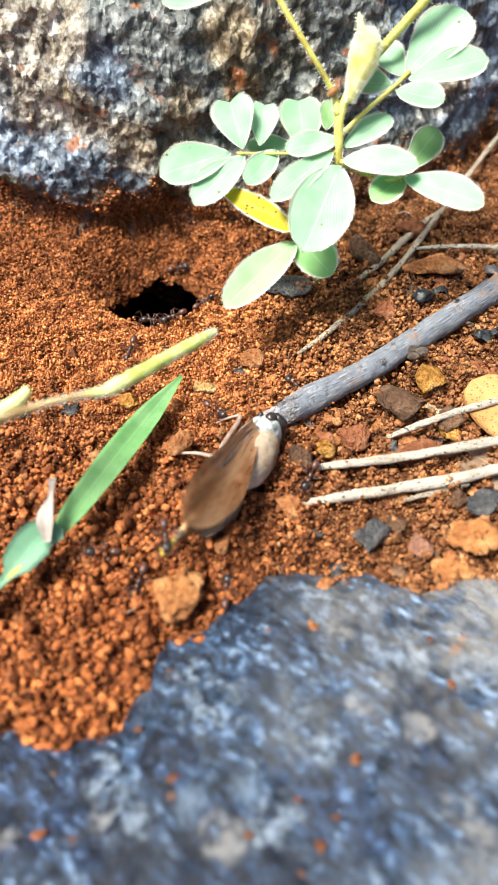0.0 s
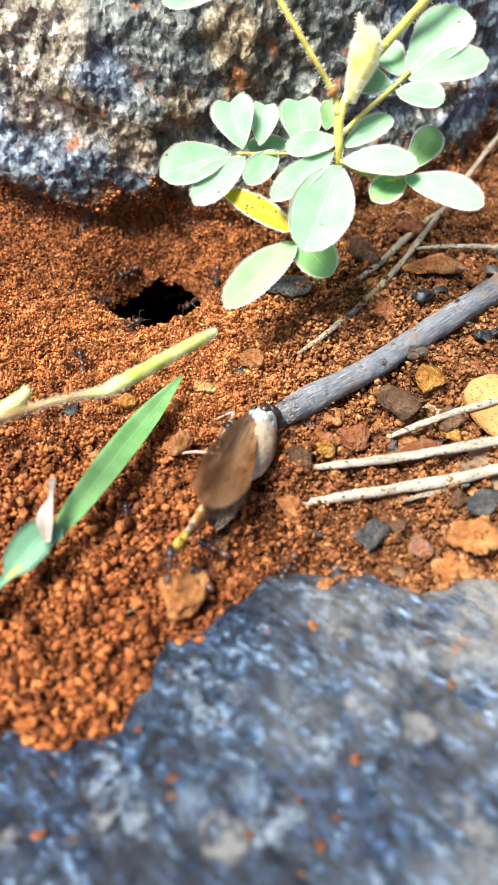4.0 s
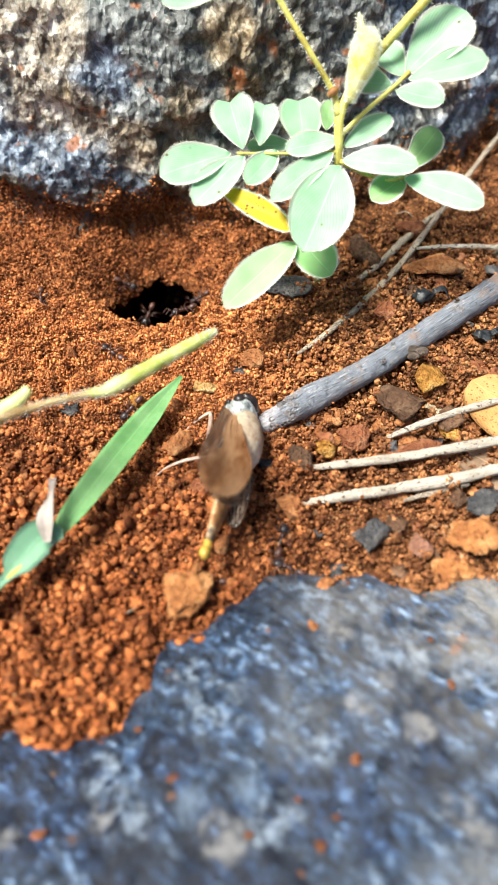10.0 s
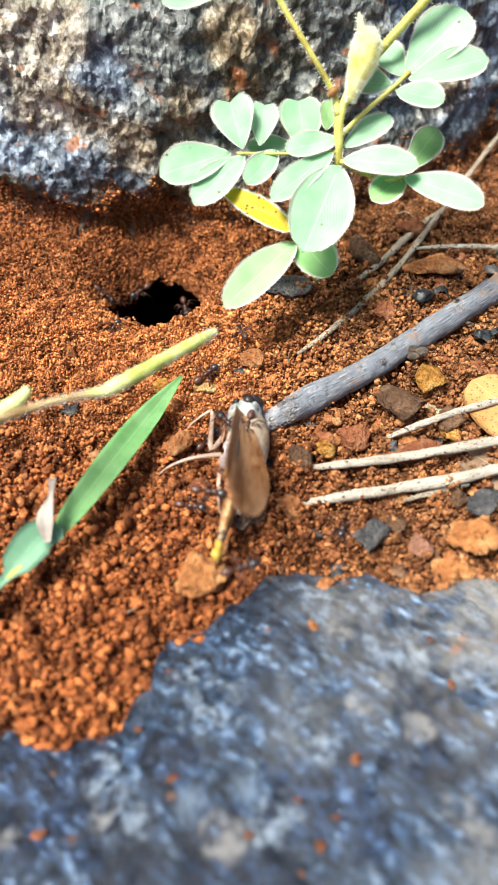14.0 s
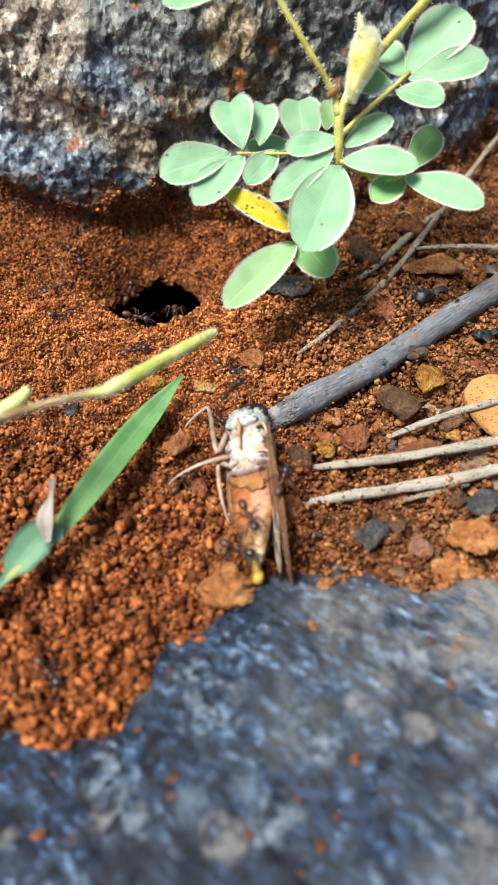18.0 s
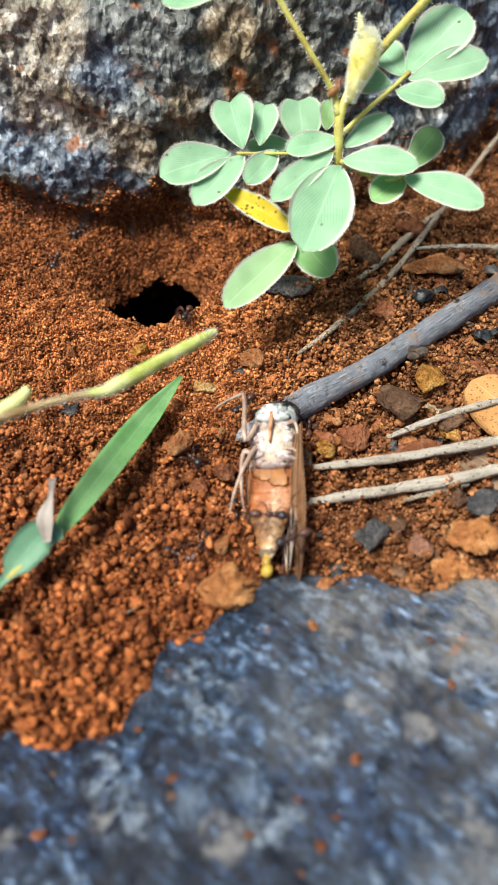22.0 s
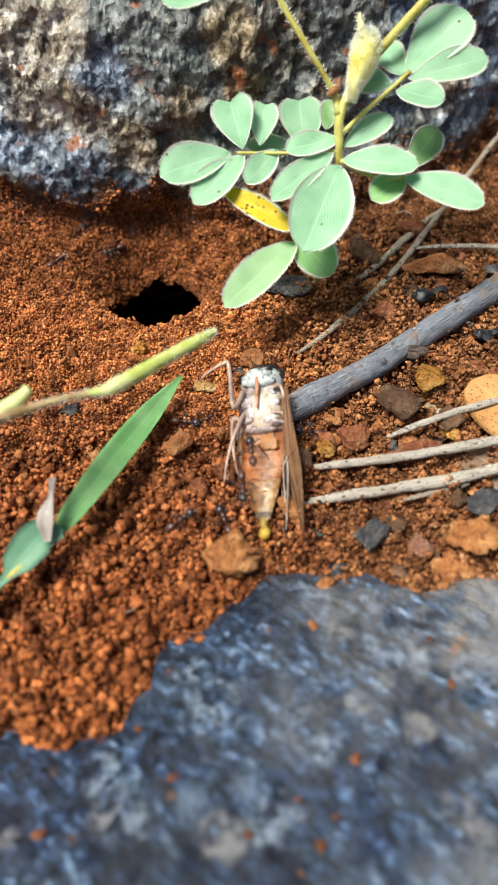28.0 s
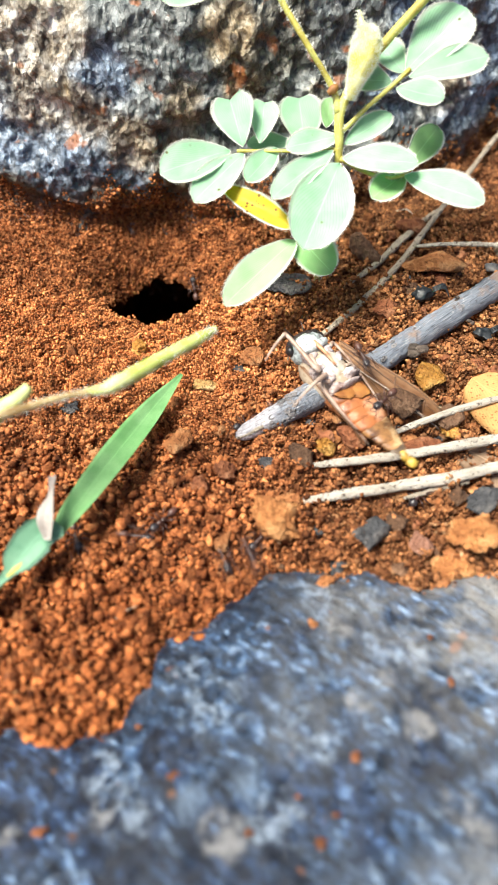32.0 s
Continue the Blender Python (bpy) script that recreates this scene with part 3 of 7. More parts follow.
def make_wall_rock():
    bx = [p[0] for p in WALL_BASE]
    by = [p[1] for p in WALL_BASE]
    xs = np.concatenate([np.linspace(-120, -66, 28)[:-1], np.linspace(-66, 84, 300), np.linspace(84, 150, 30)[1:]])
    ss = np.concatenate([np.linspace(-5, -2, 4)[:-1], np.linspace(-2, 62, 140), np.linspace(62, 120, 30)[1:]])
    nx, nz = len(xs), len(ss)
    V = []
    for z in ss:
        for x in xs:
            y = float(np.interp(x, bx, by)) + 0.42 * max(z, -3.0)
            p = Vector((x, y * 0.5, z))
            y -= 6.2 + 2.5 * min(1.0, max(0.0, (-x - 36.0) / 14.0)) + 3.0 * min(1.0, max(0.0, (x - 25.0) / 25.0)) - 6.0 * math.exp(-((x + 21.0) / 12.0) ** 2 - (max(0.0, z) / 9.0) ** 2)
            big = noise.fractal(p * 0.022 + Vector((3, 1, 9)), 0.8, 2.0, 4)
            led = z + 0.1 * x + 9 * noise.noise(p * 0.03)
            step = (led % 23.0) / 23.0
            ledge = 2.4 * (1 - step) if step > 0.16 else 2.4 * step / 0.16
            ridge = noise.ridged_multi_fractal(p * 0.06, 0.9, 2.1, 4, 1.0, 2.0)
            big *= min(1.0, max(0.0, z + 2.0) / 22.0)
            fine = noise.fractal(p * 0.28, 0.7, 2.0, 5)
            under = 2.6 * math.exp(-((z - 2.0) / 8.0) ** 2)
            V.append((x + 0.8 * fine, y - 7.0 * big - ledge - 1.3 * ridge - 1.1 * fine + 0.5 + under, z + 0.5 * fine))
    F = []
    for j in range(nz - 1):
        for i in range(nx - 1):
            a = j * nx + i
            F.append((a, a + 1, a + nx + 1, a + nx))
    # top, back and sides close the block
    base = len(V)
    for i in range(nx):
        V.append((xs[i], 240.0, 128.0))
    for i in range(nx):
        V.append((xs[i], 240.0, -5.0))
    top = (nz - 1) * nx
    for i in range(nx - 1):
        F.append((top + i, top + i + 1, base + i + 1, base + i))
        F.append((base + i, base + i + 1, base + nx + i + 1, base + nx + i))
    for i in (0, nx - 1):
        F.append(tuple([j * nx + i for j in range(nz)] + [base + i, base + nx + i]))
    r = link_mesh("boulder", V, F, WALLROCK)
    tagged(r, "weathered grey gneiss boulder with white crystals and rust stains", "rock")
    front = np.array(V[:nx * nz])
    return front[(np.abs(front[:, 0]) < 66) & (front[:, 2] > -2) & (front[:, 2] < 16)]


WALL_FOOT = make_wall_rock()

SLAB_EDGE = [(-170.0, -48.0), (-35.7, -49.7, 2.0), (-31.2, -50.0, 2.0), (-24.4, -50.9, 2.0), (-17.5, -49.3, 2.0), (-15.9, -45.3, 2.0), (-13.4, -43.0, 2.0), (-13.4, -38.9, 2.0), (-11.3, -36.8, 2.0), (-7.2, -35.7, 2.0), (-3.4, -32.0, 2.0), (-0.1, -29.6, 2.0), (2.5, -26.7, 2.0), (8.4, -26.2, 2.0), (13.5, -27.3, 2.0), (17.9, -25.8, 2.0), (21.9, -28.0, 2.0), (26.8, -28.9, 2.0), (32.2, -26.7, 2.0), (39.2, -26.0, 2.0), (160.0, -20.0)]


def slab_z(x, y):
    """Height of the slab's top; it dips under the soil along its edge."""
    e = np.interp(x, [p[0] for p in SLAB_EDGE], [p[1] for p in SLAB_EDGE])
    d = e - y
    return 2.0 + np.where(d > 0, 5.0 * (1 - np.exp(-np.clip(d, 0, 500) / 10.0)) + 0.05 * np.clip(d, 0, 60), 1.2 * d)


def make_slab():
    xs = np.concatenate([np.linspace(-120, -58, 24)[:-1], np.linspace(-58, 62, 220), np.linspace(62, 130, 24)[1:]])
    nv = 130
    V = []
    ex, ey = [p[0] for p in SLAB_EDGE], [p[1] for p in SLAB_EDGE]
    for j in range(nv):
        d = -5.0 + 125.0 * (j / (nv - 1)) ** 1.25
        for x in xs:
            y = float(np.interp(x, ex, ey)) - d
            p = Vector((x, y, 0))
            n = 1.6 * noise.fractal(p * 0.05 + Vector((5, 2, 1)), 0.9, 2.0, 4) + 0.5 * noise.fractal(p * 0.3, 0.8, 2.0, 4)
            V.append((x, y, float(slab_z(x, y)) + (n * min(1, max(0, d + 1) / 6))))
    nx = len(xs)
    F = []
    for j in range(nv - 1):
        for i in range(nx - 1):
            a = j * nx + i
            F.append((a + nx, a + nx + 1, a + 1, a))
    base = len(V)
    rim = list(range(nx)) + [j * nx + nx - 1 for j in range(1, nv)] + [(nv - 1) * nx + i for i in range(nx - 2, -1, -1)] + [j * nx for j in range(nv - 2, 0, -1)]
    for k in rim:
        V.append((V[k][0], V[k][1], -30.0))
    m = len(rim)
    for k in range(m):
        F.append((rim[k], rim[(k + 1) % m], base + (k + 1) % m, base + k))
    F.append(tuple(base + k for k in range(m)))
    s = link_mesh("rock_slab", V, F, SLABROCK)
    tagged(s, "flat blue-grey speckled rock slab dusted with red soil", "rock")


make_slab()


# ---- the downy plant ----
def leaf_mesh(base, tip, width, normal, notch=0.0, fold=0.25, droop=0.1, thick=0.22, widest=0.6, nu=12, nv=18):
    """A leaflet: vertices, faces, uvs and the points of its margin."""
    b, t = Vector(base), Vector(tip)
    ax = t - b
    L = ax.length
    ax.normalize()
    n = Vector(normal)
    n = (n - ax * n.dot(ax)).normalized()
    side = ax.cross(n).normalized()
    top, uvs = [], []
    for j in range(nv + 1):
        v = j / nv
        s = v ** (math.log(0.5) / math.log(widest))
        c = max(0.0, math.sin(math.pi * s)) ** 0.5
        w = width / 2 * c
        k = max(0.0, min(1.0, (v - 0.6) / 0.4)) if notch else 0.0
        k = k * k * (3 - 2 * k)
        for i in range(-nu // 2, nu // 2 + 1):
            u = i / (nu / 2)
            x = w * u
            y = v * L
            if notch:
                # heart-shaped end: the tip is drawn in at the midrib
                y -= notch * L * k * math.exp(-((x / (0.17 * width)) ** 2))
            p = b + ax * y + side * x
            p += n * (fold * abs(u) ** 1.4 * w - droop * L * (v - 0.3) ** 2 + 0.12 * math.sin(v * 9 + u * 3))
            top.append(p)
            uvs.append((u, v))
    cols = nu + 1
    m = len(top)
    verts = [tuple(p) for p in top] + [tuple(p - n * thick) for p in top]
    faces = []
    for j in range(nv):
        for i in range(nu):
            a = j * cols + i
            faces.append((a, a + 1, a + cols + 1, a + cols))
            faces.append((m + a + cols, m + a + cols + 1, m + a + 1, m + a))
    ring = [j * cols for j in range(nv, -1, -1)] + [j * cols + nu for j in range(nv + 1)]
    for k in range(len(ring) - 1):
        a, c = ring[k], ring[k + 1]
        if a // cols != c // cols:
            faces.append((a, c, m + c, m + a))
    margin = [(top[k], side if k % cols else -side, ax, n) for k in ring]
    return verts, faces, uvs + uvs, margin


def hairs(points, seed, length=0.5, per=26, thick=0.018):
    """Short hairs standing out from a margin."""
    rng = np.random.default_rng(seed)
    V, F = [], []
    for k in range(len(points) - 1):
        for _ in range(per):
            a = rng.random()
            p = points[k][0].lerp(points[k + 1][0], a)
            out = (points[k][1] * rng.uniform(0.5, 1.0) + points[k][2] * rng.uniform(0.1, 0.7) + points[k][3] * rng.uniform(-0.3, 0.5)).normalized()
            q = p + out * length * rng.uniform(0.5, 1.2)
            c = out.cross(points[k][3]).normalized() * thick
            d = points[k][3] * thick
            i = len(V)
            V += [tuple(p + c), tuple(p - c * 0.5 + d), tuple(p - c * 0.5 - d), tuple(q)]
            F += [(i, i + 1, i + 3), (i + 1, i + 2, i + 3), (i + 2, i, i + 3)]
    return V, F


def stem_hairs(c, seed, length, count):
    rng = np.random.default_rng(seed)
    V, F = [], []
    for _ in range(count):
        k = rng.integers(0, len(c) - 1)
        p = Vector(c[k, :3]).lerp(Vector(c[k + 1, :3]), rng.random())
        t = (Vector(c[k + 1, :3]) - Vector(c[k, :3])).normalized()
        o = Vector(rng.normal(size=3))
        o = (o - t * o.dot(t)).normalized()
        p = p + o * c[k, 3] * 0.9
        q = p + (o + t * rng.uniform(-0.2, 0.5)) * length * rng.uniform(0.5, 1.2)
        a = t * 0.04
        d = t.cross(o) * 0.04
        i = len(V)
        V += [tuple(p + a), tuple(p - a * 0.5 + d), tuple(p - a * 0.5 - d), tuple(q)]
        F += [(i, i + 1, i + 3), (i + 1, i + 2, i + 3), (i + 2, i, i + 3)]
    return V, F


TO_EYE = Vector((0.0, -0.574, 0.819))


def make_plant():
    ox, oy = 14.6, 42.0
    oz = float(ground_z(ox, oy))
    plant = thing("seedling", ox, oy, oz, "small downy legume seedling with pale green leaflets", "plant")

    def rel(v):
        return [(p[0] - ox, p[1] - oy, p[2] - oz) for p in v]

    def stalk(name, ctrl, material, seed, fuzz=0, sides=9, label=""):
        ctrl = [(*c[:3], c[3] * 0.82) for c in ctrl]
        v, f, uv = stick_mesh(ctrl, 26, sides, 0.05, seed)
        s = link_mesh(name, rel(v), f, material, plant, label, uvs=uv)
        if fuzz:
            hv, hf = stem_hairs(curve_points(ctrl, 26), seed, 0.8, fuzz * 3)
            link_mesh("hairs", rel(hv), hf, HAIR, s, "fine white hairs", smooth=False)

    stalk("stem", [(14.1, 39.9, -0.8, 0.75), (14.3, 41.0, 11.6, 0.8), (16.0, 43.9, 21.0, 0.85), (16.3, 45.4, 26.9, 0.95), (16.3, 49.3, 32.1, 1.1), (19.9, 53.9, 36.5, 0.95), (24.5, 56.9, 41.0, 0.95), (31.0, 60.1, 47.0, 1.0), (37.5, 65.5, 53.2, 1.0)], STEM, 3, 260, 12, "hairy yellow-green stem")
    stalk("branch", [(16.0, 48.9, 31.8, 0.9), (14.7, 51.6, 34.9, 0.65), (10.1, 54.6, 40.7, 0.62), (5.2, 59.2, 46.3, 0.66), (-0.1, 63.1, 54.0, 0.7)], STEM, 5, 160, 10)
    stalk("node", [(13.9, 50.1, 34.7, 0.5), (14.8, 50.6, 35.2, 0.95), (15.5, 51.2, 35.4, 0.5)], STEM_RED, 6, 0, 8, "brown stem node")
    stalk("petiole", [(16.3, 45.4, 26.9, 0.6), (10.1, 45.2, 26.8, 0.42), (4.0, 46.1, 26.2, 0.38), (-2.2, 47.1, 25.6, 0.4)], STEM, 7, 40)
    stalk("petiole", [(16.5, 47.0, 29.2, 0.6), (21.0, 49.7, 32.4, 0.5), (24.9, 51.6, 34.9, 0.5), (28.4, 54.2, 36.8, 0.5)], STEM, 8, 50)
    stalk("petiole", [(16.5, 44.1, 26.0, 0.6), (21.4, 42.0, 24.5, 0.42), (25.5, 41.2, 24.0, 0.4), (28.8, 41.9, 24.4, 0.4)], STEM, 9, 50)
    stalk("petiole", [(16.0, 43.9, 21.0, 0.5), (12.6, 37.8, 16.7, 0.4), (9.1, 34.4, 15.5, 0.4)], STEM, 10, 20)
    stalk("stipule", [(17.6, 48.4, 34.4, 0.7), (18.4, 50.0, 37.0, 1.8), (19.6, 52.4, 39.3, 2.9), (20.2, 54.6, 41.0, 2.9), (20.0, 55.9, 42.1, 1.8), (19.8, 56.6, 42.6, 0.6)], BUD, 12, 2000, 14, "fuzzy yellow sheath round a bud")
    for tip, at in (((18.9, 58.6, 44.6), (19.4, 55.6, 42.0)), ((21.6, 56.6, 43.2), (20.8, 54.2, 41.2)), ((22.0, 52.4, 40.2), (19.9, 50.6, 37.6))):
        mid = tuple(0.5 * (p + q) for p, q in zip(tip, at))
        stalk("bract", [(*at, 0.9), (*mid, 0.7), (*tip, 0.12)], BUD, 14, 60, 8, "pointed yellow-green bract")

    def leaflet(b, t, w, material, notch=0.0, tilt=(0, 0), fold=0.22, droop=0.1, widest=0.6, label=""):
        n = TO_EYE + Vector((tilt[0], 0, tilt[1]))
        v, f, uv, margin = leaf_mesh(b, t, w, n, notch, fold, droop, widest=widest, nu=20 if notch else 12)
        leaf = link_mesh("leaflet", rel(v), f, material, plant, label, uvs=uv)
        hv, hf = hairs(margin, int(abs(b[0] * 7 + t[2] * 13)) + 5)
        link_mesh("fringe", rel(hv), hf, HAIR, leaf, smooth=False)

    G, Y, K = LEAF, LEAF_YELLOW, LEAF_DEEP
    leaflet((-1.1, 47.7, 26.1), (-4.0, 55.3, 32.6), 7.6, G, 0.16, (-0.2, 0.3), widest=0.66)
    leaflet((2.1, 49.2, 25.9), (3.0, 56.2, 30.8), 5.4, G, 0.1, (0.1, 0.3), widest=0.66)
    leaflet((-3.4, 47.2, 25.7), (-16.0, 41.3, 25.3), 8.4, G, 0.0, (-0.3, 0.3), widest=0.62)
    leaflet((-0.9, 46.7, 25.4), (-9.8, 36.3, 23.0), 6.6, G, 0.0, (-0.2, 0.2), widest=0.6)
    leaflet((5.2, 47.6, 26.0), (-0.3, 39.3, 25.0), 4.8, G, 0.0, (0, 0.2))
    leaflet((16.3, 47.4, 28.3), (6.7, 43.1, 29.0), 5.0, G, 0.0, (0, 0.8))
    leaflet((15.1, 44.5, 27.5), (4.0, 33.5, 25.9), 5.4, G, 0.0, (-0.3, 0.5))
    leaflet((16.2, 41.7, 26.8), (9.4, 23.9, 22.8), 10.6, G, 0.0, (0.1, 0.3), widest=0.58)
    leaflet((16.8, 43.3, 26.7), (29.4, 39.2, 28.6), 6.0, G, 0.0, (0.2, 0.7), widest=0.58)
    leaflet((17.2, 46.2, 27.5), (25.9, 50.9, 30.8), 4.4, G, 0.0, (0.2, 0.6))
    leaflet((10.8, 53.5, 22.8), (9.6, 64.0, 27.7), 8.4, G, 0.1, (0, 0.1))
    leaflet((8.8, 52.9, 23.6), (-0.5, 54.0, 23.2), 3.8, G, 0.0, (0, 0.5))
    leaflet((14.7, 54.4, 25.9), (15.7, 60.2, 28.7), 3.4, K, 0.0, (0, 0.1))
    leaflet((27.7, 54.1, 36.6), (38.0, 61.2, 44.1), 9.6, G, 0.0, (-0.2, 0.3), widest=0.64)
    leaflet((28.0, 52.2, 36.6), (41.0, 52.4, 40.3), 6.4, G, 0.0, (0.2, 0.5), widest=0.64)
    leaflet((25.8, 50.6, 35.4), (33.3, 46.4, 36.1), 5.6, G, 0.0, (0.2, 0.4))
    leaflet((27.5, 54.8, 35.9), (23.0, 60.8, 38.9), 5.6, G, 0.0, (0, 0.2))
    leaflet((25.4, 53.4, 35.0), (18.8, 54.1, 35.4), 5.4, G, 0.0, (0, 0.4))
    leaflet((27.9, 40.8, 24.9), (40.6, 32.8, 25.4), 6.6, G, 0.0, (0.2, 0.4), widest=0.6)
    leaflet((28.6, 42.8, 23.8), (22.1, 36.8, 23.3), 5.4, K, 0.0, (-0.2, 0.1))
    leaflet((29.7, 46.6, 22.9), (35.9, 53.8, 26.7), 5.6, K, 0.0, (0.1, 0.0))
    leaflet((8.6, 33.8, 16.3), (-4.2, 19.1, 14.6), 7.2, LEAF_LIME, 0.0, (-0.3, 0.3), widest=0.56)
    leaflet((9.3, 34.9, 15.9), (15.3, 28.8, 12.9), 7.8, K, 0.0, (0.2, 0.0), widest=0.5)
    leaflet((-5.1, 41.9, 22.0), (7.6, 32.5, 20.3), 4.3, Y, 0.0, (0.0, 0.1), widest=0.55, label="yellowed leaflet with brown specks")
    leaflet((-3.4, 61.5, 48.0), (-14.3, 55.9, 47.7), 6.4, G, 0.0, (0.0, 0.4))


make_plant()


# ---- sticks, straws and grass ----
def stick(name, ctrl, material, label, category="stick", n=40, sides=12, lump=0.07, seed=1, group=""):
    o = ctrl[0]
    ctrl = [(*c[:3], c[3] * 0.84) for c in ctrl]
    v, f, uv = stick_mesh(ctrl, n * 2, sides, lump * 1.8, seed)
    ob = link_mesh(name, v - np.array(o[:3]), f, material, None, "", uvs=uv)
    ob.location = [c * MM for c in o[:3]]
    return tagged(ob, label, category, group)


def make_twig():
    """The twig: a straight piece of branch with two knots and a split end."""
    t = thing("twig", 0, 0, 0, "grey weathered twig with rough bark and knots", "twig")
    ctrl = [(-2.3, -0.0, 1.4, 0.7), (-0.1, 0.6, 2.0, 1.8), (5.8, 3.8, 2.8, 2.5), (10.7, 7.1, 3.0, 3.05), (16.2, 10.3, 3.0, 2.75), (21.6, 13.8, 3.0, 2.8), (29.4, 19.6, 3.0, 2.85), (35.7, 24.4, 3.0, 2.95), (43.3, 30.2, 3.0, 3.1), (50.6, 35.7, 3.0, 3.3), (67.0, 48.2, 3.0, 3.3)]
    ctrl = [(x, y + 0.012 * x, z, r * (0.87 - 0.0018 * x)) for x, y, z, r in ctrl]
    v, f, uv = stick_mesh(ctrl, 220, 32, 0.1, 4)
    link_mesh("bark", v, f, BARK, t, uvs=uv)
    for k, (x, y, z, r) in enumerate(((30.9, 17.4, 4.6, 1.7), (11.1, 7.7, 4.6, 1.5), (40.6, 29.8, 5.4, 0.7), (42.9, 25.8, 3.4, 0.7))):
        for q in range(3):
            a = k + q * 2.1
            link_mesh("knot", *ball(x + 0.6 * r * math.cos(a), y + 0.5 * r * math.sin(a), z - 0.3 * q, r * 0.75, r * 0.55, r * 0.4, 2, 0.35, k * 3 + q), KNOT, t, "rough brown bark knot")
    rng = random.Random(9)
    cc = curve_points(ctrl, 170)
    cc[:, 3] *= 1.03
    for k in range(34):
        i = rng.choice((rng.randint(26, 44), rng.randint(30, 40), rng.randint(88, 96), rng.randint(30, 150)))
        p, r = Vector(cc[i, :3]), cc[i, 3]
        along = (Vector(cc[i + 1, :3]) - p).normalized()
        up = Vector((0, -0.45, 0.9))
        side = along.cross(up).normalized()
        a = rng.uniform(-1.0, 1.0)
        out = side * math.sin(a) + side.cross(along).normalized() * math.cos(a)
        w = rng.uniform(0.2, 0.46) if i < 48 else rng.uniform(0.16, 0.34)
        q = p + out * r * 0.98
        V, F = [], []
        for g in range(9):
            for h in range(5):
                th, ph = 2 * math.pi * g / 9, 2 * math.pi * h / 5
                rr = w * (1 + 0.5 * math.cos(ph)) * rng.uniform(0.85, 1.15)
                V.append(tuple(q + along * (1.35 * rr * math.cos(th)) + out.cross(along) * (rr * math.sin(th)) + out * (0.4 * w * math.sin(ph))))
                F.append((g * 5 + h, (g + 1) % 9 * 5 + h, (g + 1) % 9 * 5 + (h + 1) % 5, g * 5 + (h + 1) % 5))
        link_mesh("wart", V, F, WART, t, "pale ring-shaped bark wart")
    for k in range(3):
        v, f, uv = stick_mesh([(2.8, 1.4, 3.4, 0.5), (-0.1, 0.1, 2.6, 0.4), (-2.6, 0.0, 1.0, 0.12)], 12, 6, 0.2, k + 3)
        link_mesh("splinter", v + np.array([0.4 * k - 0.4, 0.7 * k - 0.7, 0.3 * (k % 2)]), f, STRAW_DARK, t, "frayed pale wood splinter", uvs=uv)


WART = pebble_material("pale_bark_wart", (0.08, 0.07, 0.07), (0.32, 0.3, 0.3), (0.6, 0.57, 0.56))
KNOT = pebble_material("knotty_bark", (0.03, 0.022, 0.018), (0.13, 0.1, 0.08), (0.28, 0.22, 0.18))
stick("straw", [(9.2, 19.6, 1.4, 0.4), (14.7, 24.2, 1.8, 0.7), (23.9, 34.5, 1.4, 0.85), (31.9, 44.4, 2.0, 0.8), (42.6, 60.5, 3.0, 0.75), (62.0, 89.5, 5.0, 0.8), (76.2, 109.4, 6.0, 0.8)], STRAW_DARK, "thin weathered grass straw lying on the soil", "straw", 60, 10, 0.12, 8, "dry straws")
stick("straw", [(19.4, 37.5, 1.3, 0.4), (26.7, 43.9, 1.9, 0.8), (35.9, 55.2, 1.6, 0.9), (42.7, 62.6, 1.4, 0.5)], STRAW_DARK, "short weathered straw beside the boulder", "straw", 36, 10, 0.12, 9, "dry straws")
stick("straw", [(35.7, 48.7, 2.6, 0.35), (43.7, 49.1, 2.8, 0.6), (54.5, 48.5, 2.8, 0.65), (62.8, 47.9, 1.0, 0.6)], STRAW, "pale straight straw half sunk in soil", "straw", 30, 10, 0.1, 10, "dry straws")
stick("straw", [(23.9, 0.1, 1.2, 0.4), (28.3, 1.3, 2.6, 0.7), (35.4, 3.8, 3.4, 0.75), (44.8, 6.7, 3.6, 0.75), (54.4, 9.1, 3.6, 0.7)], STRAW, "pale bleached straw across the rubble", "straw", 40, 10, 0.1, 11, "dry straws")
stick("straw", [(9.9, -6.4, 1.7, 0.5), (15.2, -6.1, 2.2, 0.85), (24.6, -4.9, 2.4, 0.95), (34.2, -3.5, 3.2, 1.0), (43.0, -1.9, 3.4, 1.0), (53.1, -0.1, 3.4, 1.0)], STRAW, "thick bleached straw lying over the rubble", "straw", 50, 10, 0.1, 12, "dry straws")
stick("straw", [(8.8, -13.3, 1.9, 0.6), (14.7, -12.5, 2.4, 0.95), (23.9, -10.8, 2.2, 1.1), (33.3, -9.4, 2.8, 1.15), (42.0, -7.4, 3.0, 1.15), (51.8, -5.7, 3.0, 1.1)], STRAW, "thick bleached straw near the rock slab", "straw", 50, 10, 0.1, 13, "dry straws")
stick("straw", [(25.4, -12.2, 0.8, 0.3), (29.7, -11.1, 1.2, 0.6), (36.3, -9.5, 1.8, 0.6)], STRAW_DARK, "brown splinter of straw", "straw", 20, 8, 0.1, 14, "dry straws")


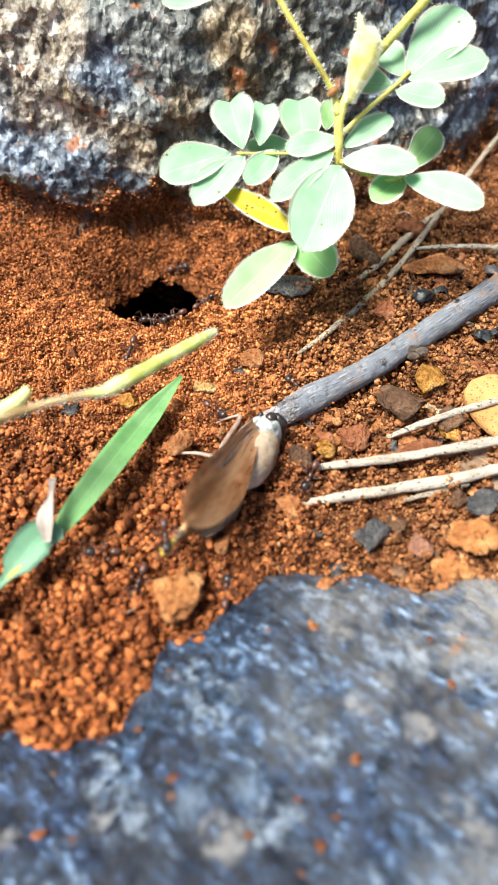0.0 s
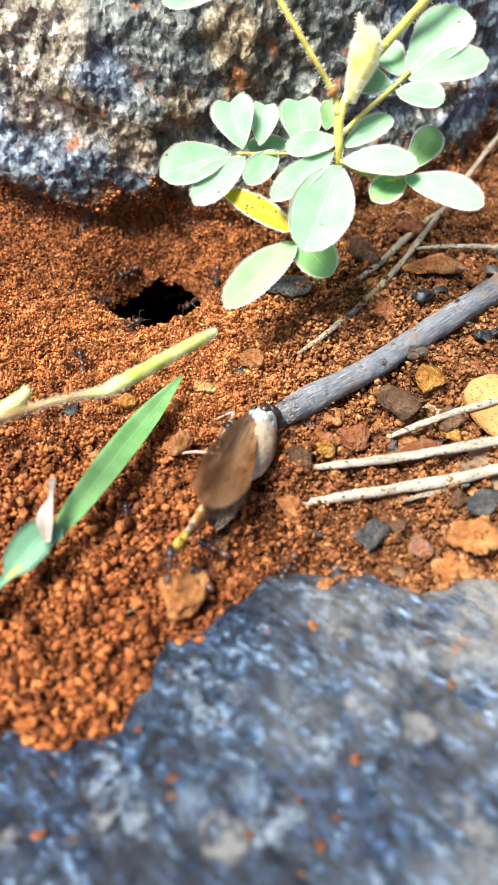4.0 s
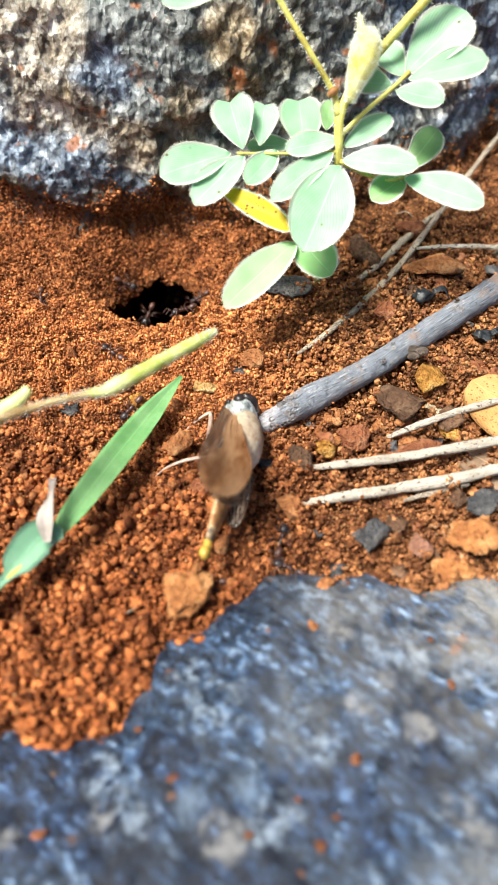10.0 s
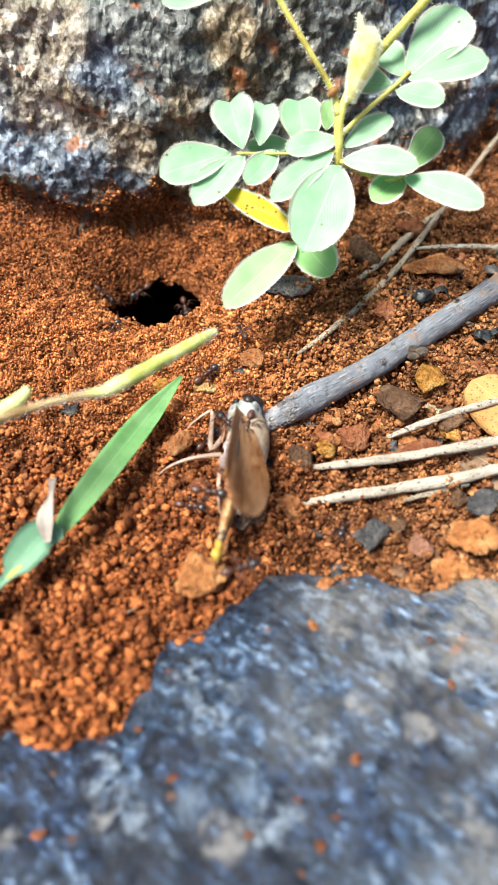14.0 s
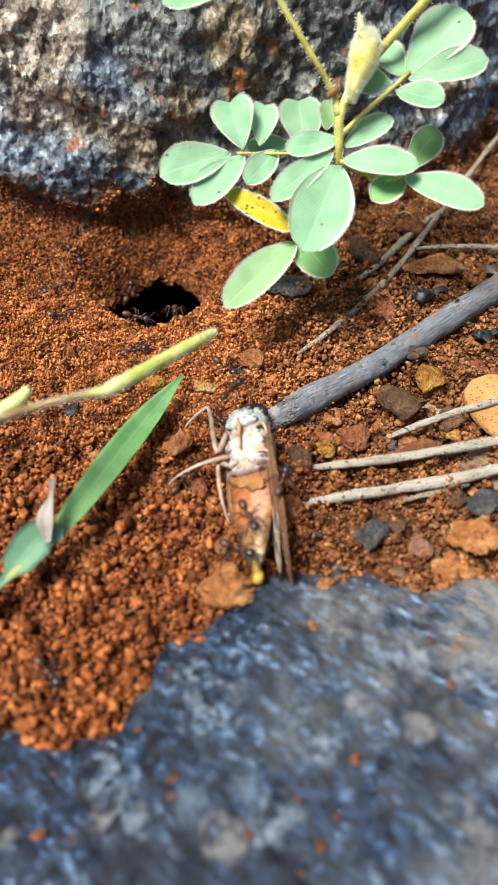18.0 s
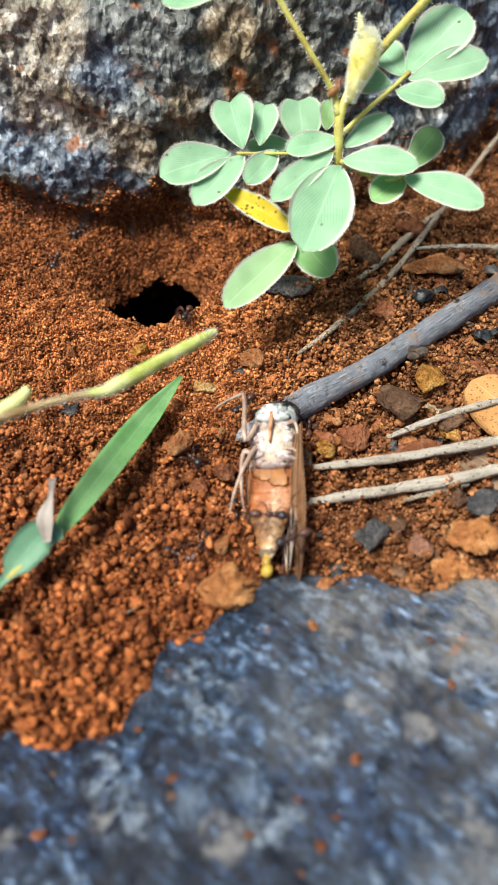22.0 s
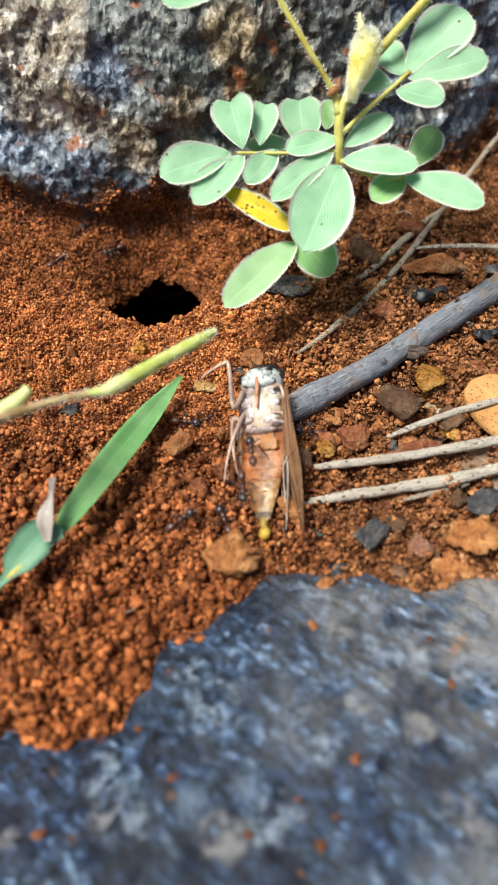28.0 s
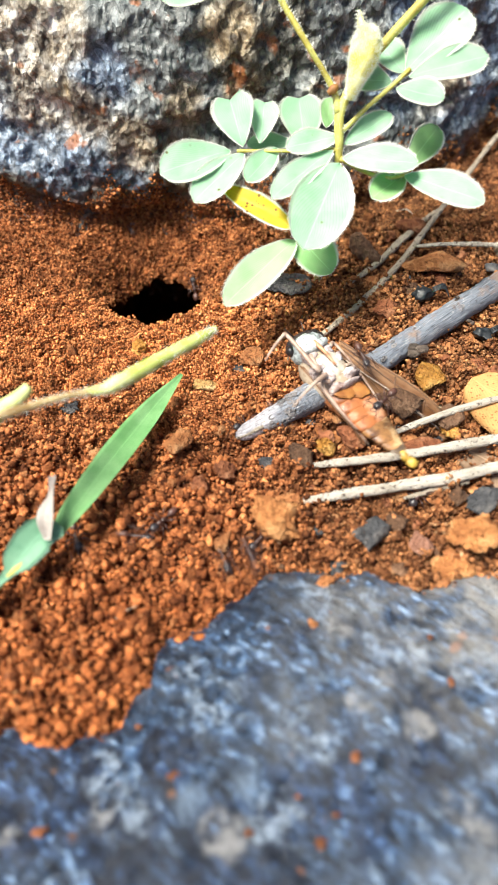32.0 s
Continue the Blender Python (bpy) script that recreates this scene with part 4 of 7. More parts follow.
def blade(name, pts, widths, normal, material, parent, label, n=30, fold=0.25, thick=0.25):
    c = curve_points([(*p, w) for p, w in zip(pts, widths)], n)
    V, UV, F = [], [], []
    for i in range(n):
        p = Vector(c[i, :3])
        t = (Vector(c[min(i + 1, n - 1), :3]) - Vector(c[max(i - 1, 0), :3])).normalized()
        nn = Vector(normal)
        nn = (nn - t * nn.dot(t)).normalized()
        s = t.cross(nn)
        for k in range(-3, 4):
            u = k / 3
            V.append(p + s * (u * c[i, 3] / 2) + nn * (fold * abs(u) * c[i, 3] / 2))
            UV.append((u, i / n * 2))
    m = len(V)
    V += [p - Vector(normal).normalized() * thick for p in V]
    UV += UV
    for i in range(n - 1):
        for k in range(6):
            a = i * 7 + k
            F.append((a, a + 1, a + 8, a + 7))
            F.append((m + a + 7, m + a + 8, m + a + 1, m + a))
        for k in (0, 6):
            a = i * 7 + k
            F.append((a, a + 7, m + a + 7, m + a))
    for i in (0, n - 1):
        for k in range(6):
            a = i * 7 + k
            F.append((a, a + 1, m + a + 1, m + a))
    return link_mesh(name, [tuple(p) for p in V], F, material, parent, label, uvs=UV)


def make_grass():
    g = thing("grass_shoot", 0, 0, 0, "green grass shoot with two blades and a withered tip", "grass")
    blade("blade", [(-29.3, -23.1, 7.1), (-26.7, -17.7, 7.1), (-21.9, -8.0, 6.6), (-17.0, 2.2, 5.2), (-12.1, 11.5, 4.4)], [1.0, 3.4, 4.5, 3.8, 0.6], TO_EYE, GRASS, g, "bright green grass blade")
    blade("blade", [(-27.4, -21.9, 7.9), (-30.6, -22.5, 8.1), (-33.6, -26.0, 6.9), (-35.2, -28.4, 6.3), (-39.7, -33.6, 5.8)], [1.4, 5.4, 4.6, 1.4, 1.2], TO_EYE, GRASS_BLUE, g, "bluish green lower blade")
    blade("withered_tip", [(-29.3, -23.6, 8.5), (-29.5, -21.1, 10.8), (-29.0, -18.0, 11.8), (-29.3, -14.7, 11.7)], [1.0, 2.4, 0.8, 1.2], TO_EYE, DRY_PALE, g, "papery white withered sheath")
    v, f, uv = stick_mesh([(-28.7, -22.0, 7.2, 0.7), (-31.6, -24.8, 6.4, 0.6), (-35.2, -28.5, 5.7, 0.5), (-42.2, -33.5, 1.0, 0.5), (-50.0, -35.7, -7.9, 0.5)], 30, 8, 0.05, 3)
    link_mesh("stem", v, f, STEM, g, uvs=uv)
    s = thing("grass_sprig", 0, 0, 0, "soft yellow-green hairy stem lying over the soil", "grass")
    ctrl = [(-37.6, -16.9, 25.8, 0.65), (-33.0, -14.2, 25.8, 0.65), (-27.0, -10.9, 25.1, 0.53), (-22.1, -8.8, 24.4, 0.49)]
    v, f, uv = stick_mesh(ctrl, 40, 10, 0.25, 8)
    dry = link_mesh("dry_stalk", v, f, STEM_DRY, s, "withered brownish stalk", uvs=uv)
    hv, hf = stem_hairs(curve_points(ctrl, 60), 5, 0.5, 700)
    link_mesh("hairs", hv, hf, HAIR, dry, "fine pale hairs", smooth=False)
    ctrl = [(-22.8, -9.0, 24.5, 0.41), (-20.2, -8.1, 24.1, 0.77), (-18.2, -6.8, 24.1, 1.13), (-12.6, -1.3, 23.0, 1.01), (-7.7, 3.2, 22.2, 0.89), (-5.2, 6.2, 21.3, 0.49)]
    v, f, uv = stick_mesh(ctrl, 60, 12, 0.08, 6)
    st = link_mesh("stalk", v, f, STEM_PALE, s, uvs=uv)
    hv, hf = stem_hairs(curve_points(ctrl, 60), 4, 0.5, 900)
    link_mesh("hairs", hv, hf, HAIR, st, "fine pale hairs", smooth=False)
    v, f, uv = stick_mesh([(-36.8, -17.1, 23.7, 0.97), (-33.7, -12.8, 24.9, 1.22), (-31.6, -10.8, 25.2, 1.05), (-30.1, -9.1, 25.8, 0.73)], 24, 10, 0.08, 7)
    link_mesh("side_shoot", v, f, STEM_PALE, s, uvs=uv)


STEM_DRY = smooth_material("withered_stalk", (0.24, 0.15, 0.05), (0.55, 0.42, 0.2), 0.7, 260)
DRY_PALE = leaf_material("papery_sheath", (0.3, 0.24, 0.21), (0.7, 0.64, 0.58), (0.6, 0.5, 0.42), 0.2, rim=0.0)
STEM_PALE = smooth_material("pale_grass_stem", (0.42, 0.5, 0.1), (0.72, 0.77, 0.34), 0.55, 220)
make_grass()


# ---- stones and litter ----
def stone(name, x, y, w, d, material, label, category="stone", h=None, z=None, level=3, seed=1, turn=0.0, tilt=0.0, sink=-0.04, cuts=13, rough=0.22, group=""):
    h = h or 0.72 * min(w, d)
    v, f = stone_mesh(w, d, h, seed, level, cuts, rough)
    ob = link_mesh(name, v, f, material)
    base = float(ground_z(x, y)) if z is None else z
    ob.matrix_basis = pose(x * MM, y * MM, (base + h * (0.5 - sink)) * MM, tilt, tilt * 0.5, turn)
    return tagged(ob, label, category, group)


stone("stone", 26.7, 6.9, 9.8, 7.2, PEB_BROWN, "dark brown layered stone chip beside the twig", h=6.0, seed=11, turn=-25)
stone("pebble", 33.4, 12.3, 6.1, 7.3, PEB_AMBER, "amber yellow translucent pebble", "pebble", seed=12, turn=-30)
stone("stone", 43.3, 17.0, 10.8, 6.0, PEB_RED, "flat red laterite stone", seed=13, turn=15)
stone("stone", 18.7, -0.0, 7.3, 5.7, PEB_RED, "rough red-brown stone in rubble", seed=14)
stone("pebble", 13.3, -2.7, 4.3, 4.6, PEB_AMBER, "crumbly yellow-orange pebble by twig", "pebble", seed=15)
stone("clod", 14.9, 4.7, 5.5, 4.5, PEB_ORANGE, "orange soil clod by the twig", "soil clod", seed=16, cuts=2, rough=0.4)
stone("stone", 29.3, -3.0, 14.6, 5.4, PEB_RED, "long flat red stone under bleached straw", h=2.6, sink=0.25, seed=17, turn=5)
stone("clod", 24.4, -10.8, 6.0, 3.9, PEB_ORANGE, "pale orange soil clod", "soil clod", seed=18, cuts=3, rough=0.3)
stone("stone", 18.7, -19.2, 7.3, 5.9, PEB_GREY, "dark grey slate chip near the slab", seed=19, turn=20)
stone("stone", 23.2, -16.9, 4.6, 4.6, PEB_BROWN, "dark brown stone crumb", seed=20)
stone("clod", 34.5, -20.1, 8.2, 8.2, PEB_CLOD, "large orange laterite lump", "soil clod", seed=21, h=6.5, level=4, cuts=7, rough=0.34)
stone("pebble", 27.3, -20.9, 4.5, 5.0, PEB_PINK, "pinkish pale pebble in rubble", "pebble", seed=22)
stone("clod", 31.6, -25.3, 7.8, 4.5, PEB_CLOD, "orange soil clod at the slab's edge", "soil clod", seed=23, cuts=3, rough=0.3)
stone("pebble", 6.6, -14.2, 4.4, 6.1, PEB_ORANGE, "upright orange pebble near straw", "pebble", seed=24, turn=30)
stone("stone", 9.2, -4.5, 5.2, 6.0, PEB_BROWN, "dull brown stone beside straw", seed=25)
stone("clod", 1.5, 17.3, 6.6, 4.3, PEB_ORANGE, "orange soil lump near the twig", "soil clod", seed=26, cuts=3, rough=0.3)
stone("pebble", -7.9, 12.3, 5.1, 3.2, PEB_OCHRE, "pale ochre pebble on soil", "pebble", seed=27)
stone("chip", -1.9, 16.1, 4.5, 2.1, PEB_GREY, "small grey slate chip", "stone chip", seed=28)
stone("chip", -32.5, 6.2, 4.5, 3.1, PEB_GREY, "bluish grey stone chip", "stone chip", seed=29)
stone("stone", 24.1, 47.0, 7.3, 7.3, PEB_BROWN, "dull brown stone at the plant's foot", seed=30, h=5.5)
stone("stone", 38.3, 42.0, 13.7, 6.9, PEB_ORANGE, "orange-brown stone below a pale straw", seed=31)
stone("stone", 38.6, 38.8, 7.0, 4.0, PEB_RED, "red stone chip in soil", seed=32)
stone("stone", 32.0, 36.1, 5.8, 5.1, PEB_BROWN, "brown stone crumb in soil", seed=33)
stone("clod", 27.2, 29.9, 5.9, 5.0, PEB_RED, "red soil clod beside straw", "soil clod", seed=34, cuts=3, rough=0.3)
stone("pebble", -12.5, -2.6, 6.2, 5.4, PEB_ORANGE, "orange pebble beside the grass blade", "pebble", seed=35)
stone("clod", -8.4, -10.2, 3.8, 3.6, PEB_RED, "small red soil clod", "soil clod", seed=36, cuts=3, rough=0.3)
stone("pebble", -3.9, -20.4, 3.4, 3.7, PEB_ORANGE, "small bright orange pebble", "pebble", seed=37)
stone("chip", 3.6, -5.1, 4.6, 3.3, PEB_GREY, "grey-green stone chip on soil", "stone chip", seed=38)
stone("pebble", 33.4, 7.2, 3.3, 4.5, PEB_PALE, "white speckled quartz grain", "pebble", seed=39)
stone("stone", 33.6, -12.7, 5.6, 5.6, PEB_BROWN, "brown grey stone under straw", seed=40)
stone("stone", 37.9, -13.6, 6.5, 5.6, PEB_GREY, "dark grey stone chip", seed=41)
stone("pebble", 35.6, 2.2, 4.0, 4.4, PEB_AMBER, "small amber grain in rubble", "pebble", seed=42)
stone("stone", 34.8, 3.4, 6.1, 6.1, PEB_BROWN, "grey-brown stone crumb in rubble", seed=43)
stone("pebble", 54.5, 50.0, 3.2, 4.9, PEB_PALE, "smooth pale pebble beside straw", "pebble", seed=44, cuts=1, rough=0.03)
stone("stone", 6.9, 38.7, 13.0, 8.2, PEB_GREY, "grey stone hidden behind leaves", seed=45, h=3.0)
stone("pebble", -3.9, -7.4, 4.2, 4.2, PEB_RED, "reddish pebble on loose soil", "pebble", seed=46)
stone("clod", 35.6, 55.7, 7.5, 5.0, PEB_RED, "red soil lump by the straw", "soil clod", seed=47, cuts=3, rough=0.3)


def make_rubble():
    """Angular chips and clods crowding the ground beside the straws."""
    rng = random.Random(33)
    kinds = []
    for k in range(12):
        v, f = stone_mesh(1.0, 0.85, 0.7, 200 + k, 3, 9, 0.22)
        me = bpy.data.meshes.new("rubble_stone")
        me.from_pydata((v * MM).tolist(), [], f)
        me.polygons.foreach_set("use_smooth", np.ones(len(f), dtype=bool))
        m = (PEB_RED, PEB_ORANGE, PEB_BROWN, PEB_RED, PEB_ORANGE, PEB_GREY)[k % 6]
        me.materials.append(m)
        kinds.append((me, ("small angular red laterite chip", "small crumbly orange clod", "small dull brown stone chip", "small angular red laterite chip", "small crumbly orange clod", "small dark slate chip")[k % 6]))
    n = 0
    while n < 110:
        x, y = rng.uniform(3, 52), rng.uniform(-26, 50)
        edge = float(np.interp(x, [p[0] for p in SLAB_EDGE], [p[1] for p in SLAB_EDGE]))
        if y < edge + 2 or (y > 8 + 0.5 * x and rng.random() < 0.75) or (x < 8 and rng.random() < 0.5):
            continue
        me, label = rng.choice(kinds)
        r = 1.5 + 2.3 * rng.random() ** 1.8
        o = new("rubble_stone", me)
        o.matrix_basis = pose(x * MM, y * MM, (float(ground_z(x, y)) + 0.28 * r) * MM, rng.uniform(-25, 25), rng.uniform(-25, 25), rng.uniform(0, 360)) @ Matrix.Scale(r, 4)
        tagged(o, label, "stone", "rubble beside the straws")
        n += 1


make_rubble()

OCTA = (np.array([(1, 0, 0), (-1, 0, 0), (0, 1, 0), (0, -1, 0), (0, 0, 1), (0, 0, -1)], float),
        [(0, 2, 4), (2, 1, 4), (1, 3, 4), (3, 0, 4), (2, 0, 5), (1, 2, 5), (3, 1, 5), (0, 3, 5)])


def clump_centres(rng, count, x0, x1, y0, y1, each, small):
    """Places and heights of crumbs that stick together in clumps."""
    cx, cy = rng.uniform(x0, x1, count), rng.uniform(y0, y1, count)
    size = small * (0.7 + 2.0 * rng.random(count) ** 2.2)
    d = rng.normal(size=(count, each, 3))
    d /= np.linalg.norm(d, axis=2)[:, :, None]
    d[:, :, 2] = np.abs(d[:, :, 2])
    d *= size[:, None, None] * rng.uniform(0.7, 1.05, (count, each, 1)) * rng.uniform(0.7, 1.3, (count, 1, 3))
    use = rng.random((count, each)) < np.clip((size[:, None] / small) ** 1.7 / 4.0, 0.14, 1.0)
    return (cx[:, None] + d[:, :, 0])[use], (cy[:, None] + d[:, :, 1])[use], (d[:, :, 2] * 0.8)[use]


def make_crumbs(name, form, count, x0, x1, y0, y1, lo, hi, seed, label, keep, pile=0.6, clump=0, places=None, small=1.0):
    rng = np.random.default_rng(seed)
    v, f = form
    f = np.array(f)
    k = len(v)
    x, y = rng.uniform(x0, x1, count), rng.uniform(y0, y1, count)
    lift = np.zeros(count)
    if clump:
        x, y, lift = clump_centres(rng, count // clump, x0, x1, y0, y1, clump, small)
    if places is not None:
        x, y = places[:, 0], places[:, 1]
    ok = keep(x, y)
    if places is None:
        x, y, lift = x[ok], y[ok], lift[ok]
    n = len(x)
    base = ground_z(x, y) + lift if places is None else places[:, 2]
    s = lo + (hi - lo) * rng.random(n) ** 2.2
    q = rng.normal(size=(n, 4))
    q /= np.linalg.norm(q, axis=1)[:, None]
    w, a, b, c = q.T
    R = np.stack([1 - 2 * (b * b + c * c), 2 * (a * b - w * c), 2 * (a * c + w * b), 2 * (a * b + w * c), 1 - 2 * (a * a + c * c), 2 * (b * c - w * a), 2 * (a * c - w * b), 2 * (b * c + w * a), 1 - 2 * (a * a + b * b)], axis=1).reshape(n, 3, 3)
    shape = v[None] * rng.uniform(0.42, 1.45, (n, k, 1)) * rng.uniform(0.6, 1.25, (n, 1, 3))
    P = np.einsum("nij,nkj->nki", R, shape) * (s / 2)[:, None, None]
    z = base + s * rng.uniform(-0.1, pile, n)
    P += np.stack([x, y, z], axis=1)[:, None, :]
    F = (f[None] + k * np.arange(n)[:, None, None]).reshape(-1, 3)
    me = bpy.data.meshes.new(name)
    me.vertices.add(n * k)
    me.vertices.foreach_set("co", (P.reshape(-1) * MM).astype(np.float32))
    me.loops.add(len(F) * 3)
    me.loops.foreach_set("vertex_index", F.reshape(-1).astype(np.int32))
    me.polygons.add(len(F))
    me.polygons.foreach_set("loop_start", np.arange(0, len(F) * 3, 3, dtype=np.int32))
    me.materials.append(CRUMB)
    me.update(calc_edges=True)
    return tagged(new(name, me), label, "soil", kind="stuff")


def slab_edge(x):
    return np.interp(x, [p[0] for p in SLAB_EDGE], [p[1] for p in SLAB_EDGE])


def on_soil(x, y, rim=0.94):
    return (y > slab_edge(x) - 1.0) & ~in_hole(x, y, rim) & (y < 76 + 0.25 * np.clip(x, 0, 200))


make_crumbs("soil_grains", OCTA, 70000, -60, 66, -50, 86, 0.32, 0.85, 15, "fine red soil grains", lambda x, y: on_soil(x, y) & ((y > -12) | (x > 0)), 1.0)
make_crumbs("soil_crumbs", ICO[1], 24000, -60, 66, -52, 92, 0.45, 1.2, 5, "red soil crumbs", lambda x, y: on_soil(x, y) & ((y > 0) | (np.sin(x * 7.1 + y * 3.3) > 0.2)))
make_crumbs("coarse_soil", ICO[1], 9000, -60, 66, -52, 20, 0.8, 2.2, 6, "coarser lumps of red soil", lambda x, y: on_soil(x, y) & (y < -4) & (x < 6 + 0.2 * y), 0.8)
make_crumbs("clumped_soil", ICO[1], 112000, -60, 66, -52, 60, 0.42, 1.3, 7, "red soil crumbs stuck together in clumps", lambda x, y: on_soil(x, y, 1.2) & ((y < 4) | (x > -4)), 0.3, 34)


make_crumbs("heaped_pellets", OCTA, 150000, -60, 2, 0, 66, 0.34, 0.8, 9, "fine soil pellets heaped round the nest mouth", lambda x, y: on_soil(x, y, 1.0), 0.35, 30, small=0.62)

make_crumbs("pellet_clumps", OCTA, 90000, -60, 4, 0, 60, 0.4, 0.9, 10, "clumps of soil pellets on the heap", lambda x, y: on_soil(x, y, 1.15), 0.35, 60, small=1.15)
make_crumbs("crumb_clusters", ICO[1], 40000, 2, 56, -26, 40, 0.45, 1.2, 11, "clusters of red soil crumbs between the stones", lambda x, y: on_soil(x, y), 0.3, 60, small=1.5)


def foot_places():
    """Where soil clings to the boulder's foot: thick below, in ragged tongues above."""
    rng = np.random.default_rng(31)
    p = np.repeat(WALL_FOOT, 5, axis=0) + rng.normal(0, 0.3, (5 * len(WALL_FOOT), 3))
    edge = 6.5 + 2.5 * np.sin(p[:, 0] * 0.21 + 0.6) + 2.0 * np.sin(p[:, 0] * 0.57) + 1.5 * np.sin(p[:, 0] * 1.3 + 2.0)
    return p[rng.random(len(p)) < np.clip((edge + 3.0 - p[:, 2]) / 9.0, 0.0, 1.0)]


make_crumbs("clinging_soil", OCTA, 0, 0, 1, 0, 1, 0.35, 1.1, 8, "red soil clinging to the boulder's foot", lambda x, y: x > -999, 0.2, places=foot_places())


make_twig()


# ---- leaf litter and husks ----
def make_litter():
    l = thing("dry_leaf", 0, 0, 0, "fallen yellow-orange leaf with brown specks", "dry leaf")
    v, f, uv, _ = leaf_mesh((40.4, 11.7, 3.3), (51.8, -3.9, 3.0), 12.5, (0.1, -0.3, 1.0), 0, 0.05, 0.05, 0.3, 0.45, 10, 20)
    link_mesh("leaf_blade", v, f, LITTER_YELLOW, l, uvs=uv)
    l = thing("dry_leaf", 0, 0, 0, "curled brown dead leaf under straw", "dry leaf")
    v, f, uv, _ = leaf_mesh((35.8, -0.9, 0.3), (50.5, -11.7, 1.1), 10.0, (0.2, -0.2, 1.0), 0, 0.1, 0.1, 0.3, 0.5, 10, 20)
    link_mesh("leaf_blade", v, f, LITTER_BROWN, l, uvs=uv)
    for (x, y, w, d, seed, turn) in ((35.5, 33.4, 7.5, 5.9, 61, 20.0), (45.7, 23.7, 5.9, 5.1, 62, -10.0)):
        h = thing("insect_husk", x, y, float(ground_z(x, y)) + 2.4, "shiny black shrivelled insect husk", "insect husk")
        v, f = stone_mesh(w * 0.75, d * 0.7, 3.0, seed, 3, 6, 0.4)
        link_mesh("shell", v - np.array([w * 0.12, 0, 0]), f, HUSK, h)
        for k in range(5):
            a = -0.9 + 0.42 * k
            c = [(w * 0.12, 0.3 * k - 0.6, 0.9, 0.16), (w * 0.4, 0.9 * math.sin(a) + 0.4, 1.5, 0.14), (w * 0.55, 1.9 * math.sin(a), 0.2, 0.1)]
            v, f, uv = stick_mesh(c, 8, 6, 0.05, k)
            link_mesh("leg", v, f, HUSK, h)
    rng = random.Random(4)
    for k, (x, y, dx, dy) in enumerate(((9.7, 26.2, 1.0, 5.5), (6.9, 16.6, 0.6, 4.5), (-12.4, -25.7, 3.2, 1.6), (-20.0, -32.9, 3.5, 2.0), (17.7, 24.3, 3.0, -2.0), (7.3, 50.1, 2.0, 3.0), (-20.5, -1.1, 2.2, -2.6), (35.7, 56.7, 4.0, 1.0), (33.2, 62.5, 3.5, -2.0))):
        z = float(ground_z(x, y)) + 0.9
        v, f, uv = stick_mesh([(x, y, z - 0.6, 0.1), (x + dx * 0.5 + 0.3, y + dy * 0.5, z + 0.6, 0.14), (x + dx, y + dy, z, 0.07)], 10, 6, 0.1, k)
        tagged(link_mesh("root_fibre", v, f, STRAW_DARK if k % 2 else STRAW, uvs=uv), "thin dry root fibre on the soil", "root fibre", "root fibres")


LITTER_YELLOW = leaf_material("fallen_leaf_yellow", (0.52, 0.25, 0.08), (0.68, 0.37, 0.14), (0.7, 0.45, 0.1), 0.15, 0.6, rim=0.0, specks=0.75)
LITTER_BROWN = leaf_material("fallen_leaf_brown", (0.16, 0.1, 0.06), (0.36, 0.25, 0.17), (0.3, 0.15, 0.05), 0.1, 0.7, rim=0.0, specks=0.5)
HUSK = smooth_material("black_chitin_husk", (0.006, 0.008, 0.01), (0.03, 0.035, 0.04), 0.42, 700, 0.4)
make_litter()


# soil dabs and pale crystals lying on the slab
def dab(x, y, w, d, material, label, seed):
    v, f = stone_mesh(w, d, min(w, d) * 0.4, seed, 3, 3, 0.45)
    ob = link_mesh("soil_dab", v, f, material)
    ob.location = (x * MM, y * MM, (float(slab_z(x, y)) + 0.4) * MM)
    tagged(ob, label, "soil crumb", "crumbs on the slab")


for k, (x, y, z, w, d) in enumerate(((11.5, -27.9, 3.0, 3.7, 3.7), (11.0, -32.9, 5.0, 2.2, 1.9), (8.7, -35.5, 6.0, 2.3, 3.0), (6.7, -37.6, 6.0, 3.1, 1.4), (6.9, -44.6, 7.0, 1.6, 1.3), (13.0, -52.7, 8.0, 1.8, 2.1), (27.5, -53.2, 8.0, 1.8, 1.9), (8.1, -61.9, 9.0, 2.0, 1.8), (-24.6, -60.5, 8.0, 2.6, 1.7), (-8.9, -54.8, 8.0, 2.8, 2.0), (-7.3, -51.7, 8.0, 1.8, 1.2), (26.5, -43.4, 7.0, 1.3, 1.9), (5.8, -57.1, 8.0, 1.3, 0.8), (-14.5, -48.4, 6.0, 1.7, 1.0), (-0.1, -60.7, 8.0, 1.9, 1.2), (10.1, -59.0, 8.0, 1.6, 0.9), (24.9, -37.1, 6.0, 1.2, 1.4))):
    dab(x, y, w * 0.85, d * 0.8, PEB_ORANGE if k < 4 else PEB_RED, "orange soil crumb stuck on the rock slab" if k < 4 else "rusty red soil crumb on the rock slab", 70 + k)


